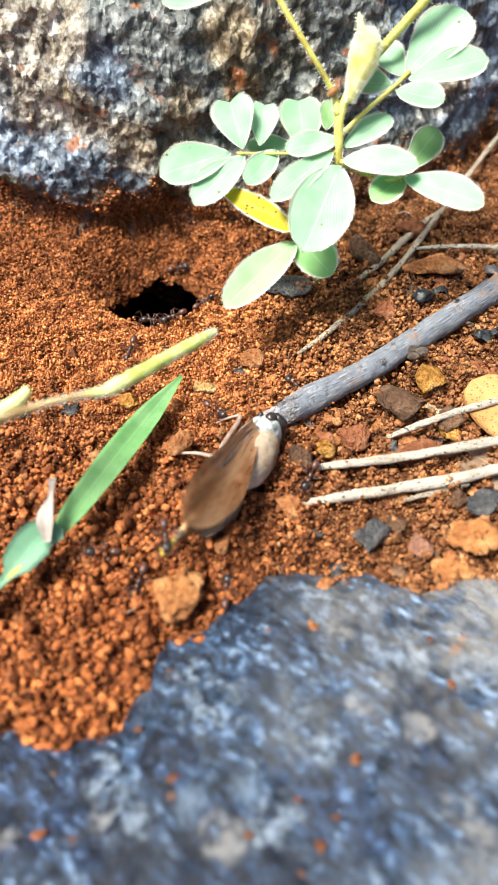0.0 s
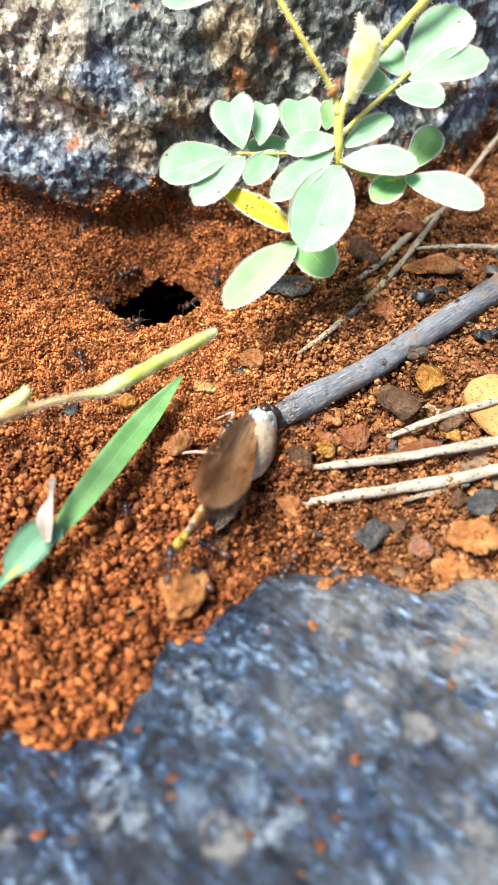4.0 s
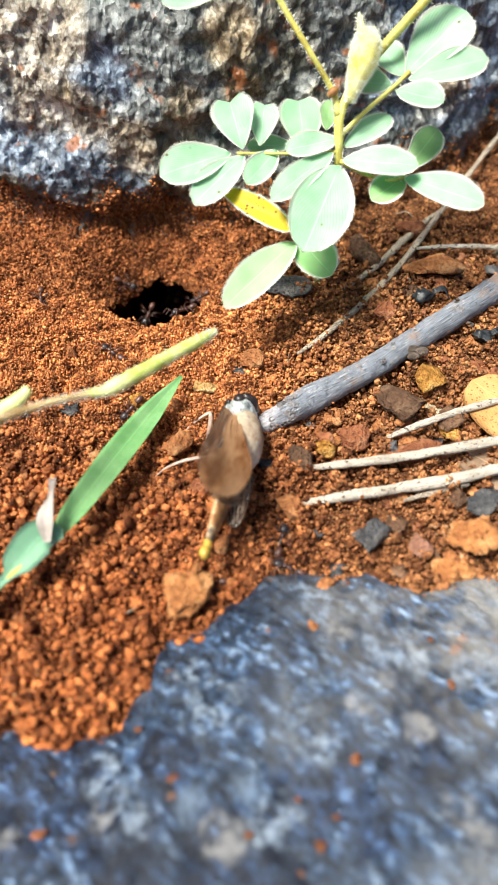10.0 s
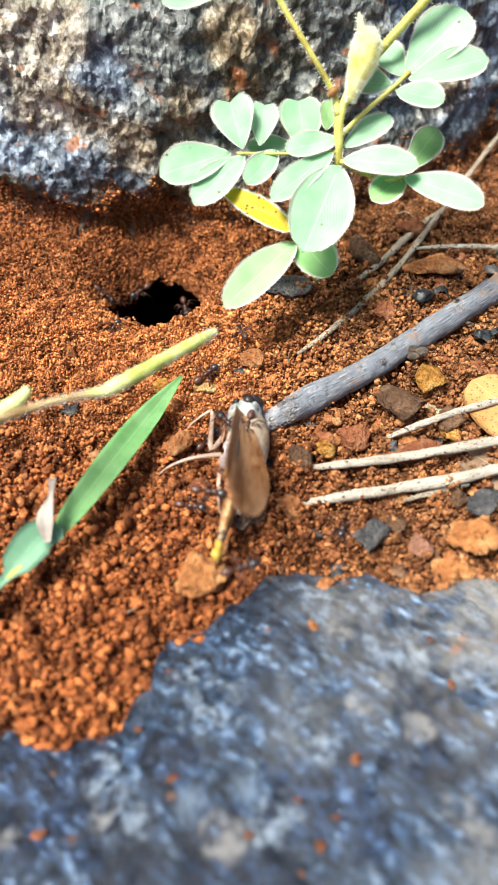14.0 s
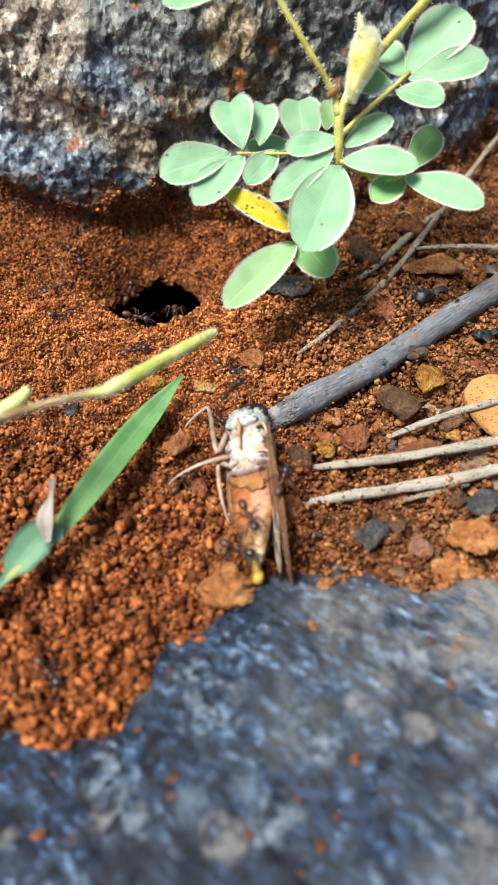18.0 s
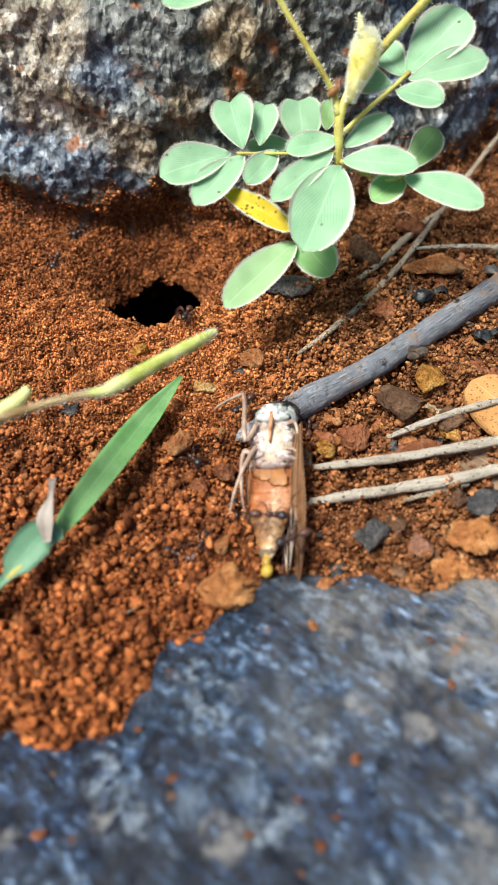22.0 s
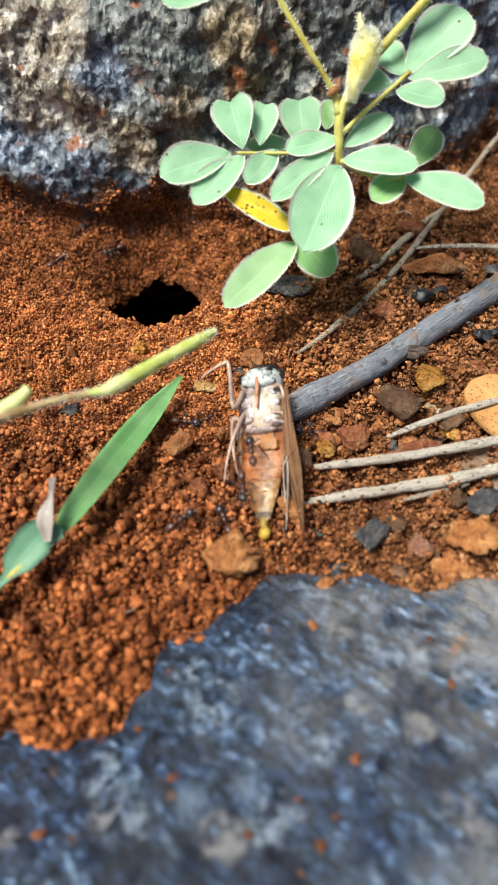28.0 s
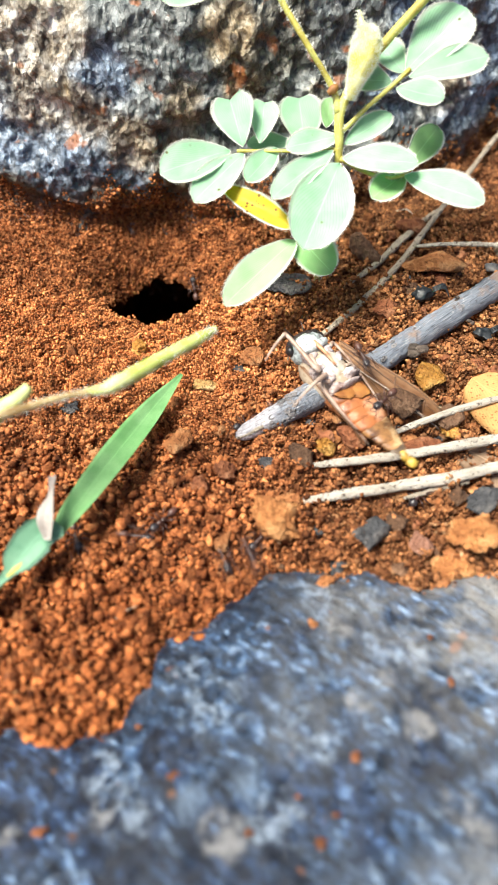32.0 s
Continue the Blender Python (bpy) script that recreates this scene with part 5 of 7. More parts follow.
# ---- the cicada ----
def mottled_material(name, dark, mid, pale, rough, scale, coat=0.0):
    m, nt, b = mat(name, rough, 0.5)
    v = coords(nt)
    n1 = noise_tex(nt, v, scale, 5, 0.65)
    n2 = noise_tex(nt, v, scale * 6, 3, 0.6)
    c = ramp(nt, n1, [(0.36, dark), (0.47, mid), (0.54, mid), (0.62, pale)])
    c = mix(nt, ramp(nt, n2, [(0.34, grey(0.6)), (0.46, grey(0))]), c, dark)
    put(nt, c, b)
    b.inputs["Coat Weight"].default_value = coat
    bump(nt, b, n1, 0.4, 0.0006)
    bump(nt, b, n2, 0.35, 0.0002)
    return m


WAX = mottled_material("white_waxy_cuticle", (0.12, 0.045, 0.025), (0.44, 0.36, 0.34), (0.74, 0.72, 0.74), 0.65, 200)
IVORY = mottled_material("ivory_brown_shield", (0.2, 0.11, 0.06), (0.42, 0.34, 0.25), (0.62, 0.56, 0.47), 0.5, 140)
FACE = mottled_material("pale_grey_green_face", (0.03, 0.035, 0.04), (0.5, 0.55, 0.54), (0.82, 0.85, 0.84), 0.45, 190)
DARK = smooth_material("black_brown_cuticle", (0.01, 0.009, 0.01), (0.04, 0.03, 0.028), 0.3, 400)
AMBER = mottled_material("amber_cuticle", (0.1, 0.026, 0.009), (0.36, 0.12, 0.036), (0.58, 0.3, 0.17), 0.5, 140, 0.08)
CREAM = mottled_material("cream_cuticle", (0.08, 0.032, 0.015), (0.33, 0.16, 0.058), (0.58, 0.4, 0.21), 0.4, 170, 0.15)
TAIL = mottled_material("dark_amber_cuticle", (0.025, 0.018, 0.015), (0.12, 0.08, 0.05), (0.6, 0.45, 0.27), 0.45, 200, 0.05)
DRUM = smooth_material("translucent_ochre_cuticle", (0.22, 0.075, 0.018), (0.42, 0.185, 0.045), 0.5, 330)
YELLOW = smooth_material("yellow_cuticle", (0.26, 0.14, 0.02), (0.62, 0.43, 0.07), 0.4, 350)
TAN = smooth_material("tan_cuticle", (0.3, 0.19, 0.14), (0.58, 0.46, 0.38), 0.4, 350)


def wing_material(name, dark, light, clear):
    m, nt, b = mat(name, 0.3, 0.5)
    v = coords(nt)
    mp = nt.nodes.new("ShaderNodeMapping")
    mp.inputs["Scale"].default_value = (1.0, 0.22, 1.0)
    nt.links.new(v, mp.inputs["Vector"])
    n1 = noise_tex(nt, mp.outputs["Vector"], 420, 4, 0.6)
    n2 = noise_tex(nt, v, 130, 3, 0.6)
    c = ramp(nt, n1, [(0.34, dark), (0.5, tuple(0.5 * (p + q) for p, q in zip(dark, light))), (0.66, light)])
    c = mix(nt, ramp(nt, n2, [(0.42, grey(0)), (0.62, grey(0.7))]), c, light)
    put(nt, c, b)
    bump(nt, b, n1, 0.5, 0.0006)
    tl = nt.nodes.new("ShaderNodeBsdfTranslucent")
    nt.links.new(c, tl.inputs["Color"])
    tp = nt.nodes.new("ShaderNodeBsdfTransparent")
    m1 = nt.nodes.new("ShaderNodeMixShader"); m1.inputs[0].default_value = 0.42
    nt.links.new(b.outputs[0], m1.inputs[1]); nt.links.new(tl.outputs[0], m1.inputs[2])
    m2 = nt.nodes.new("ShaderNodeMixShader"); m2.inputs[0].default_value = clear
    nt.links.new(m1.outputs[0], m2.inputs[1]); nt.links.new(tp.outputs[0], m2.inputs[2])
    nt.links.new(m2.outputs[0], nt.nodes["Material Output"].inputs["Surface"])
    return m


PALE_VEIN = smooth_material("pale_wing_vein", (0.2, 0.13, 0.09), (0.55, 0.46, 0.38), 0.4, 400)
VEIN = smooth_material("brown_wing_vein", (0.06, 0.03, 0.015), (0.2, 0.1, 0.05), 0.4, 400)
FOREWING = wing_material("smoky_brown_wing", (0.21, 0.082, 0.028), (0.56, 0.34, 0.19), 0.3)
HINDWING = wing_material("clear_smoky_wing", (0.07, 0.045, 0.032), (0.28, 0.22, 0.18), 0.4)


def wing_sheet(length, width, across, bulge, side):
    """A wing lying along -y from its hinge; across: the unit way from its front edge to its rear edge."""
    W = Vector(across).normalized()
    N = W.cross(Vector((0, -1, 0))).normalized() * side
    nu, nv = 10, 22
    V, F = [], []

    def at(u, v):
        grow = min(1.0, v / 0.62)
        taper = 0.42 + 0.58 * grow * grow * (3 - 2 * grow)
        full = taper
        if v > 0.5:
            taper *= math.sqrt(max(0.01, 1.0 - ((v - 0.5) / 0.5) ** 2.2))
        p = Vector((0, -length * v, 0)) + W * (width * (0.45 * full + (u - 0.45) * taper - 0.1 * grow))
        return p + N * (bulge * math.sin(math.pi * u) * math.sin(math.pi * min(1, v + 0.1)) + 0.12 * math.sin(14 * u + 9 * v))

    for j in range(nv + 1):
        for i in range(nu + 1):
            V.append(tuple(at(i / nu, j / nv)))
    m = len(V)
    V += [tuple(Vector(p) - N * 0.06) for p in V]
    c = nu + 1
    for j in range(nv):
        for i in range(nu):
            a = j * c + i
            F.append((a, a + 1, a + c + 1, a + c))
            F.append((m + a + c, m + a + c + 1, m + a + 1, m + a))
    veins = []
    for u0, u1, v0, v1 in ((0.02, 0.03, 0.0, 0.97), (0.15, 0.2, 0.02, 0.95), (0.3, 0.42, 0.05, 0.96), (0.45, 0.62, 0.08, 0.93), (0.62, 0.8, 0.06, 0.86), (0.85, 0.95, 0.05, 0.7), (0.05, 0.95, 0.45, 0.6), (0.1, 0.9, 0.7, 0.8)):
        pts = [(*(at(u0 + (u1 - u0) * k / 9, v0 + (v1 - v0) * k / 9) + N * 0.06), 0.16 - 0.008 * k) for k in range(10)]
        v, f, _ = stick_mesh(pts, 14, 5, 0.05, 3)
        veins.append((v, f))
    return (V, F), veins


def abdomen_ring(y0, y1, k):
    """One ring of the tapering belly, its rear edge lipped over the next."""
    n, rows = 28, 6
    V, F = [], []
    for r in range(rows):
        q = r / (rows - 1)
        y = y0 + (y1 - y0) * q
        a = min(1.0, max(0.0, (1.5 - y) / 13.5))
        w = 4.35 * (1 - 0.8 * a ** 1.7) * (1 + 0.045 * q - (0.1 if r == rows - 1 else 0.0))
        h = 2.6 * (1 - 0.84 * a ** 0.75) * (1 + 0.05 * q - (0.1 if r == rows - 1 else 0.0))
        for g in range(n):
            t = 2 * math.pi * g / n
            c = 1 + 0.05 * noise.noise(Vector((3 * math.cos(t), y * 0.8, 3 * math.sin(t) + k)))
            # flattened belly with a slight keel along each flank
            V.append((w * c * math.cos(t), y + 0.25 * math.cos(2 * t) * q, 1.5 * a - 0.2 + h * c * math.sin(t) * (1 - 0.12 * math.sin(t))))
    for r in range(rows - 1):
        for g in range(n):
            g2 = (g + 1) % n
            F.append((r * n + g, (r + 1) * n + g, (r + 1) * n + g2, r * n + g2))
    F.append(tuple(range(n)))
    F.append(tuple(reversed(range((rows - 1) * n, rows * n))))
    return V, F


def make_cicada():
    c = thing("cicada", 0, 0, 0, "dead brown cicada on its back with pale waxy underside", "cicada")
    head = link_mesh("head", *ball(0, 10.0, 0, 4.0, 2.5, 2.8, 3, 0.08, 2), FACE, c, "pale grey-green and black head")
    link_mesh("crown", *ball(0.2, 11.9, -0.7, 3.5, 1.25, 2.1, 3, 0.12, 3), DARK, head, "black-brown crown")
    link_mesh("face", *join(ball(0, 10.4, 2.0, 2.5, 1.3, 1.2, 3, 0.14, 3), ball(0, 9.2, 2.3, 3.2, 0.8, 1.0, 3, 0.14, 4)), FACE, head, "pale ridged face")
    link_mesh("brow", *ball(1.3, 11.2, 2.2, 1.5, 0.6, 0.7, 2, 0.2, 7), DARK, head, "black band over the face")
    for sx in (-1, 1):
        link_mesh("eye", *ball(3.5 * sx, 10.9, 0.3, 0.95, 0.9, 1.0, 3), DARK, head, "dark bulging eye")
        v, f, _ = stick_mesh([(1.4 * sx, 12.8, 0.8, 0.12), (2.0 * sx, 14.4, 1.2, 0.06)], 6, 6)
        link_mesh("antenna", v, f, DARK, head)
    v, f, _ = stick_mesh([(0, 9.6, 2.9, 0.45), (0, 7.0, 3.4, 0.34), (0, 4.6, 3.4, 0.16)], 12, 8)
    link_mesh("beak", v, f, AMBER, head, "brown piercing beak")
    link_mesh("thorax", *ball(0, 5.2, -0.9, 4.5, 5.4, 3.6, 3, 0.05, 5), IVORY, c, "smooth ivory-brown thorax")
    for y, w, h, d in ((8.0, 3.9, 2.7, 1.15), (6.0, 4.3, 3.1, 1.3), (3.9, 4.5, 3.1, 1.3), (2.2, 4.4, 2.8, 0.8)):
        for sx in (-1, 1):
            k = noise.noise(Vector((y * 1.7, 3.1 * sx, 2.0)))
            v, f = stone_mesh(w * (1.05 + 0.5 * k), d * (2.2 - 0.9 * k), h * 1.08, int(y * 3 + sx), 3, 6, 0.38)
            link_mesh("plate", v + np.array([sx * w * (0.46 + 0.1 * k), y + 1.4 * k, h * 0.43]), f, WAX, c, "white waxy chest plate")
    link_mesh("band", *ball(0, 1.5, 1.0, 4.1, 0.55, 2.3, 3, 0.1, 8), WAX, c, "white waxy cross band")
    for sx in (-1, 1):
        v, f = stone_mesh(4.5, 2.9, 0.4, 52 + sx, 3, 3, 0.3)
        link_mesh("operculum", v + np.array([sx * 1.6, 0.1 - 0.35 * sx, 1.95]), f, DRUM, c, "ochre drum cover")
    ys = [1.6, -0.3, -2.1, -3.9, -5.6, -7.2, -8.7, -10.1, -11.4]
    for k in range(8):
        link_mesh("abdomen_ring", *abdomen_ring(ys[k], ys[k + 1] - 0.25, k), (AMBER, AMBER, AMBER, AMBER, CREAM, CREAM, CREAM, TAIL)[k], c, ("glossy amber abdomen ring", "cream abdomen ring", "dark abdomen ring")[0 if k < 4 else 1 if k < 7 else 2])
    link_mesh("tail_tip", *join(ball(0, -11.9, 1.3, 0.75, 1.1, 0.65, 3, 0.12, 4), ball(0.2, -13.2, 1.4, 0.95, 0.95, 0.8, 3, 0.2, 6)), YELLOW, c, "yellow tail tip")
    for sx in (1, -1):
        (v, f), veins = wing_sheet(22.5 if sx > 0 else 15.0, 8.4 if sx > 0 else 4.0, (-0.5 * sx, 0, -0.87), 1.5, sx)
        w = link_mesh("forewing", v, f, FOREWING, c, "smoky brown folded forewing")
        w.location = ((5.3 if sx > 0 else -4.3) * MM, 8.0 * MM, (2.2 if sx > 0 else 0.6) * MM)
        for v, f in veins:
            link_mesh("vein", v, f, VEIN, w)
        (v, f), veins = wing_sheet(18.5 if sx > 0 else 13.0, 7.6 if sx > 0 else 4.5, (-0.55 * sx, 0, -0.83), 0.6, sx)
        h = link_mesh("hindwing", v, f, HINDWING, c, "clear smoky hindwing")
        h.location = ((4.3 if sx > 0 else -3.2) * MM, 5.2 * MM, (1.0 if sx > 0 else -0.4) * MM)
        for v, f in veins:
            link_mesh("vein", v, f, PALE_VEIN, h)

    def leg(pts, label=""):
        o = np.array(pts[0][:3])
        v, f, _ = stick_mesh([(*p[:3], p[3] * 0.78) for p in pts], 22, 7, 0.06, 4)
        link_mesh("leg", v - o, f, TAN, c, label).location = tuple(o * MM)

    leg([(-2.6, 8.0, 3.0, 0.5), (-4.2, 5.0, 4.0, 0.6), (-4.8, 11.6, 4.6, 0.5), (-6.0, 12.0, 4.8, 0.34), (-9.4, 11.0, 4.3, 0.26), (-11.0, 10.4, 3.4, 0.14)], "pale bent foreleg")
    leg([(-2.6, 4.2, 3.0, 0.45), (-4.4, 3.8, 4.0, 0.5), (-7.4, 3.2, 5.2, 0.36), (-11.0, 2.4, 5.6, 0.24), (-13.5, 1.8, 5.0, 0.12)], "long tan stretched leg")
    leg([(-2.8, 3.0, 2.6, 0.5), (-4.7, 3.6, 2.8, 0.55), (-4.9, -0.5, 2.4, 0.42), (-4.4, -4.0, 1.8, 0.28), (-4.0, -5.0, 1.4, 0.14)], "pale hind leg along the body")
    leg([(2.6, 8.0, 2.4, 0.4), (4.0, 8.2, 1.8, 0.4), (4.6, 5.0, 1.2, 0.3), (4.6, 2.0, 0.8, 0.16)])
    leg([(2.6, 4.2, 2.2, 0.34), (4.3, 3.6, 1.4, 0.34), (4.5, -0.5, 0.6, 0.26), (4.1, -3.0, 0.4, 0.12)])
    return c


CICADA = make_cicada()
CICADA.scale = (0.95, 1.18, 1.0)

# the clod and the grain that the ants drag along
def dragged(name, w, d, h, material, label, category, seed, rough=0.3):
    v, f = stone_mesh(w, d, h, seed, 4, 2, rough)
    return tagged(link_mesh(name, v, f, material), label, category)


def make_clod():
    """A crumbly lump of soil, knobbly with crumbs baked onto it."""
    rng = random.Random(81)
    v, f = stone_mesh(2.0, 2.0, 2.0, 81, 4, 2, 0.25)
    v = np.array(v)
    way = v / np.linalg.norm(v, axis=1)[:, None]
    for _ in range(46):
        k = Vector((rng.gauss(0, 1), rng.gauss(0, 1), rng.gauss(0, 1))).normalized()
        wide, high = rng.uniform(0.12, 0.34), rng.uniform(-0.12, 0.3)
        v = v + way * (high * np.exp(-((1 - way @ np.array(k)) / (0.5 * wide * wide)) ** 2))[:, None]
    v = v * np.array([5.0, 3.3, 3.0])
    return tagged(link_mesh("clod", v, f, PEB_CLOD), "large crumbly orange soil clod dragged by ants", "soil clod")


CLOD = make_clod()
GRAIN = dragged("pebble", 4.2, 3.2, 2.8, PEB_AMBER, "pale ochre grain carried by an ant", "pebble", 82)


# ---- ants ----
ANT_BLACK = smooth_material("ant_black_chitin", (0.01, 0.009, 0.012), (0.035, 0.028, 0.03), 0.32, 900, 0.5)
ANT_BROWN = smooth_material("ant_dark_brown_chitin", (0.03, 0.013, 0.01), (0.1, 0.042, 0.03), 0.38, 900, 0.5)


def make_ant():
    """An ant 5.5 mm long, head along +y; z = 0 is the ground under its feet."""
    a = thing("ant", 0, 0, 0, "dark brown-black ant walking over red soil", "ant", "ants")
    head = link_mesh("head", *ball(0, 2.05, 1.15, 0.72, 0.82, 0.6, 3, 0.03, 1), ANT_BLACK, a, "shiny black head")
    for sx in (-1, 1):
        link_mesh("eye", *ball(0.6 * sx, 2.15, 1.3, 0.14, 0.18, 0.16, 1), ANT_BLACK, head)
        v, f, _ = stick_mesh([(0.3 * sx, 2.7, 1.0, 0.14), (0.42 * sx, 3.15, 0.85, 0.1), (0.1 * sx, 3.4, 0.8, 0.04)], 7, 6)
        link_mesh("mandible", v, f, ANT_BROWN, head)
        v, f, _ = stick_mesh([(0.3 * sx, 2.6, 1.5, 0.08), (0.9 * sx, 3.1, 2.2, 0.07), (1.15 * sx, 3.3, 2.3, 0.07), (1.3 * sx, 4.3, 1.6, 0.09)], 10, 6)
        link_mesh("antenna", v, f, ANT_BROWN, head)
    link_mesh("thorax", *join(ball(0, 0.95, 1.2, 0.46, 0.66, 0.48, 2), ball(0, 0.1, 1.15, 0.4, 0.75, 0.42, 2)), ANT_BROWN, a)
    link_mesh("waist", *join(ball(0, -0.55, 1.1, 0.18, 0.25, 0.28, 2), ball(0, -0.95, 1.1, 0.2, 0.24, 0.28, 2)), ANT_BROWN, a)
    link_mesh("abdomen", *ball(0, -1.85, 1.15, 0.66, 1.0, 0.6, 3, 0.02, 2), ANT_BROWN, a, "dark brown abdomen")
    for sx in (-1, 1):
        for y, dy, reach in ((0.9, 1.5, 1.9), (0.45, -0.2, 2.2), (0.0, -1.9, 2.2)):
            pts = [(0, 0, 0, 0.1), (0.45 * reach * sx, dy * 0.4, 0.75, 0.13), (0.75 * reach * sx, dy * 0.75, -0.1, 0.09), (1.0 * reach * sx, dy, -1.0, 0.05)]
            v, f, _ = stick_mesh(pts, 10, 6)
            l = link_mesh("leg", v, f, ANT_BROWN, a)
            l.location = (0.3 * sx * MM, y * MM, 1.0 * MM)
    return a


def lump_mesh(seed, material):
    """A crumbly lump of about one millimetre radius."""
    v, f = ICO[2]
    k = 1 + 0.7 * fractal(v, 1.5, seed, 3) + 0.35 * fractal(v, 3.5, seed + 4, 2)
    rng = np.random.default_rng(seed)
    v = v * k[:, None] * rng.uniform(0.65, 1.2, 3)
    me = bpy.data.meshes.new("soil_lump")
    me.from_pydata((v * MM).tolist(), [], f)
    me.polygons.foreach_set("use_smooth", np.ones(len(f), dtype=bool))
    me.materials.append(material)
    return me


def make_lumps():
    rng = random.Random(21)
    kinds = [lump_mesh(k, (LUMP, LUMP, PEB_RED, LUMP, PEB_ORANGE, LUMP)[k % 6]) for k in range(18)]
    n = 0
    while n < 300:
        x, y = rng.uniform(-55, 58), rng.uniform(-48, 62)
        e = float(slab_edge(x))
        if y < e + 1 or in_hole(x, y, 1.5) or (x < 4 + 0.15 * y and rng.random() < 0.85):
            continue
        r = rng.uniform(0.6, 1.3)
        o = new("soil_lump", rng.choice(kinds))
        o.matrix_basis = pose(x * MM, y * MM, (float(ground_z(x, y)) + 0.25 * r) * MM, rng.uniform(0, 360), rng.uniform(0, 360), rng.uniform(0, 360)) @ Matrix.Scale(r, 4)
        o.parent = GROUND
        n += 1


LUMP = pebble_material("red_soil_lump", (0.12, 0.035, 0.012), (0.36, 0.13, 0.042), (0.58, 0.26, 0.1))
make_lumps()

ANTS = [make_ant()]
while len(ANTS) < ANT_COUNT:
    ANTS.append(copy_thing(ANTS[0], pose(0, 0, 0)))


# ---- what moves ----
def surface_z(x, y):
    g = float(ground_z(x, y))
    return max(g, float(slab_z(x, y))) if y < float(slab_edge(x)) else g


def lying(x, y, z, heading, pitch, roll):
    """The cicada's pose: heading from +y, nose up by pitch, rolled about its own length."""
    return pose(x * MM, y * MM, z * MM, 0, 0, heading) @ pose(0, 0, 0, pitch, 0, 0) @ pose(0, 0, 0, 0, roll, 0)


def crawl(ant, seed, stops):
    """Ant's way: rows of seconds, x, y and how high it stands above the ground."""
    rng = random.Random(seed)
    rows, way = [], []
    for (t0, *a), (t1, *b) in zip(stops, stops[1:]):
        n = max(1, round((t1 - t0) / 0.34))
        sway = rng.uniform(-1.2, 1.2) * min(1.0, math.hypot(b[0] - a[0], b[1] - a[1]) / 8)
        dx, dy = b[0] - a[0], b[1] - a[1]
        l = math.hypot(dx, dy) or 1.0
        for k in range(n):
            u = k / n
            off = sway * math.sin(math.pi * u)
            way.append((t0 + (t1 - t0) * u, a[0] + dx * u - dy / l * off, a[1] + dy * u + dx / l * off, a[2] + (b[2] - a[2]) * u))
    way.append(tuple(stops[-1]))
    head = rng.uniform(0, 360)
    for k, (t, x, y, lift) in enumerate(way):
        p, q = way[max(0, k - 1)], way[min(len(way) - 1, k + 1)]
        dx, dy = q[1] - p[1], q[2] - p[2]
        want = math.degrees(math.atan2(-dx, dy)) if math.hypot(dx, dy) > 0.7 else head + rng.uniform(-25, 25)
        turn = (want - head + 180) % 360 - 180
        head += turn if k == 0 else max(-75, min(75, turn))
        h = radians(head)
        fx, fy = -math.sin(h), math.cos(h)
        slope = 0.0 if abs(lift) > 1 else math.degrees(math.atan2(surface_z(x + 2 * fx, y + 2 * fy) - surface_z(x - 2 * fx, y - 2 * fy), 4.0))
        lean = 0.0 if abs(lift) > 1 else math.degrees(math.atan2(surface_z(x - 2 * fy, y + 2 * fx) - surface_z(x + 2 * fy, y - 2 * fx), 4.0))
        z = surface_z(x, y) + 0.35 + lift
        rows.append((t, pose(x * MM, y * MM, z * MM, 0, 0, head) @ pose(0, 0, 0, max(-40, min(40, slope)), max(-35, min(35, lean)), 0)))
    walk(ant, rows)
    legs = [c for c in ant.children if c.name.startswith("leg")]
    for n, leg in enumerate(legs):
        at = tuple(leg.location)
        walk(leg, [(t, pose(*at, 0, 0, (16 if (k + n) % 2 else -16) * rng.uniform(0.5, 1.1))) for k, (t, *_) in enumerate(way)])


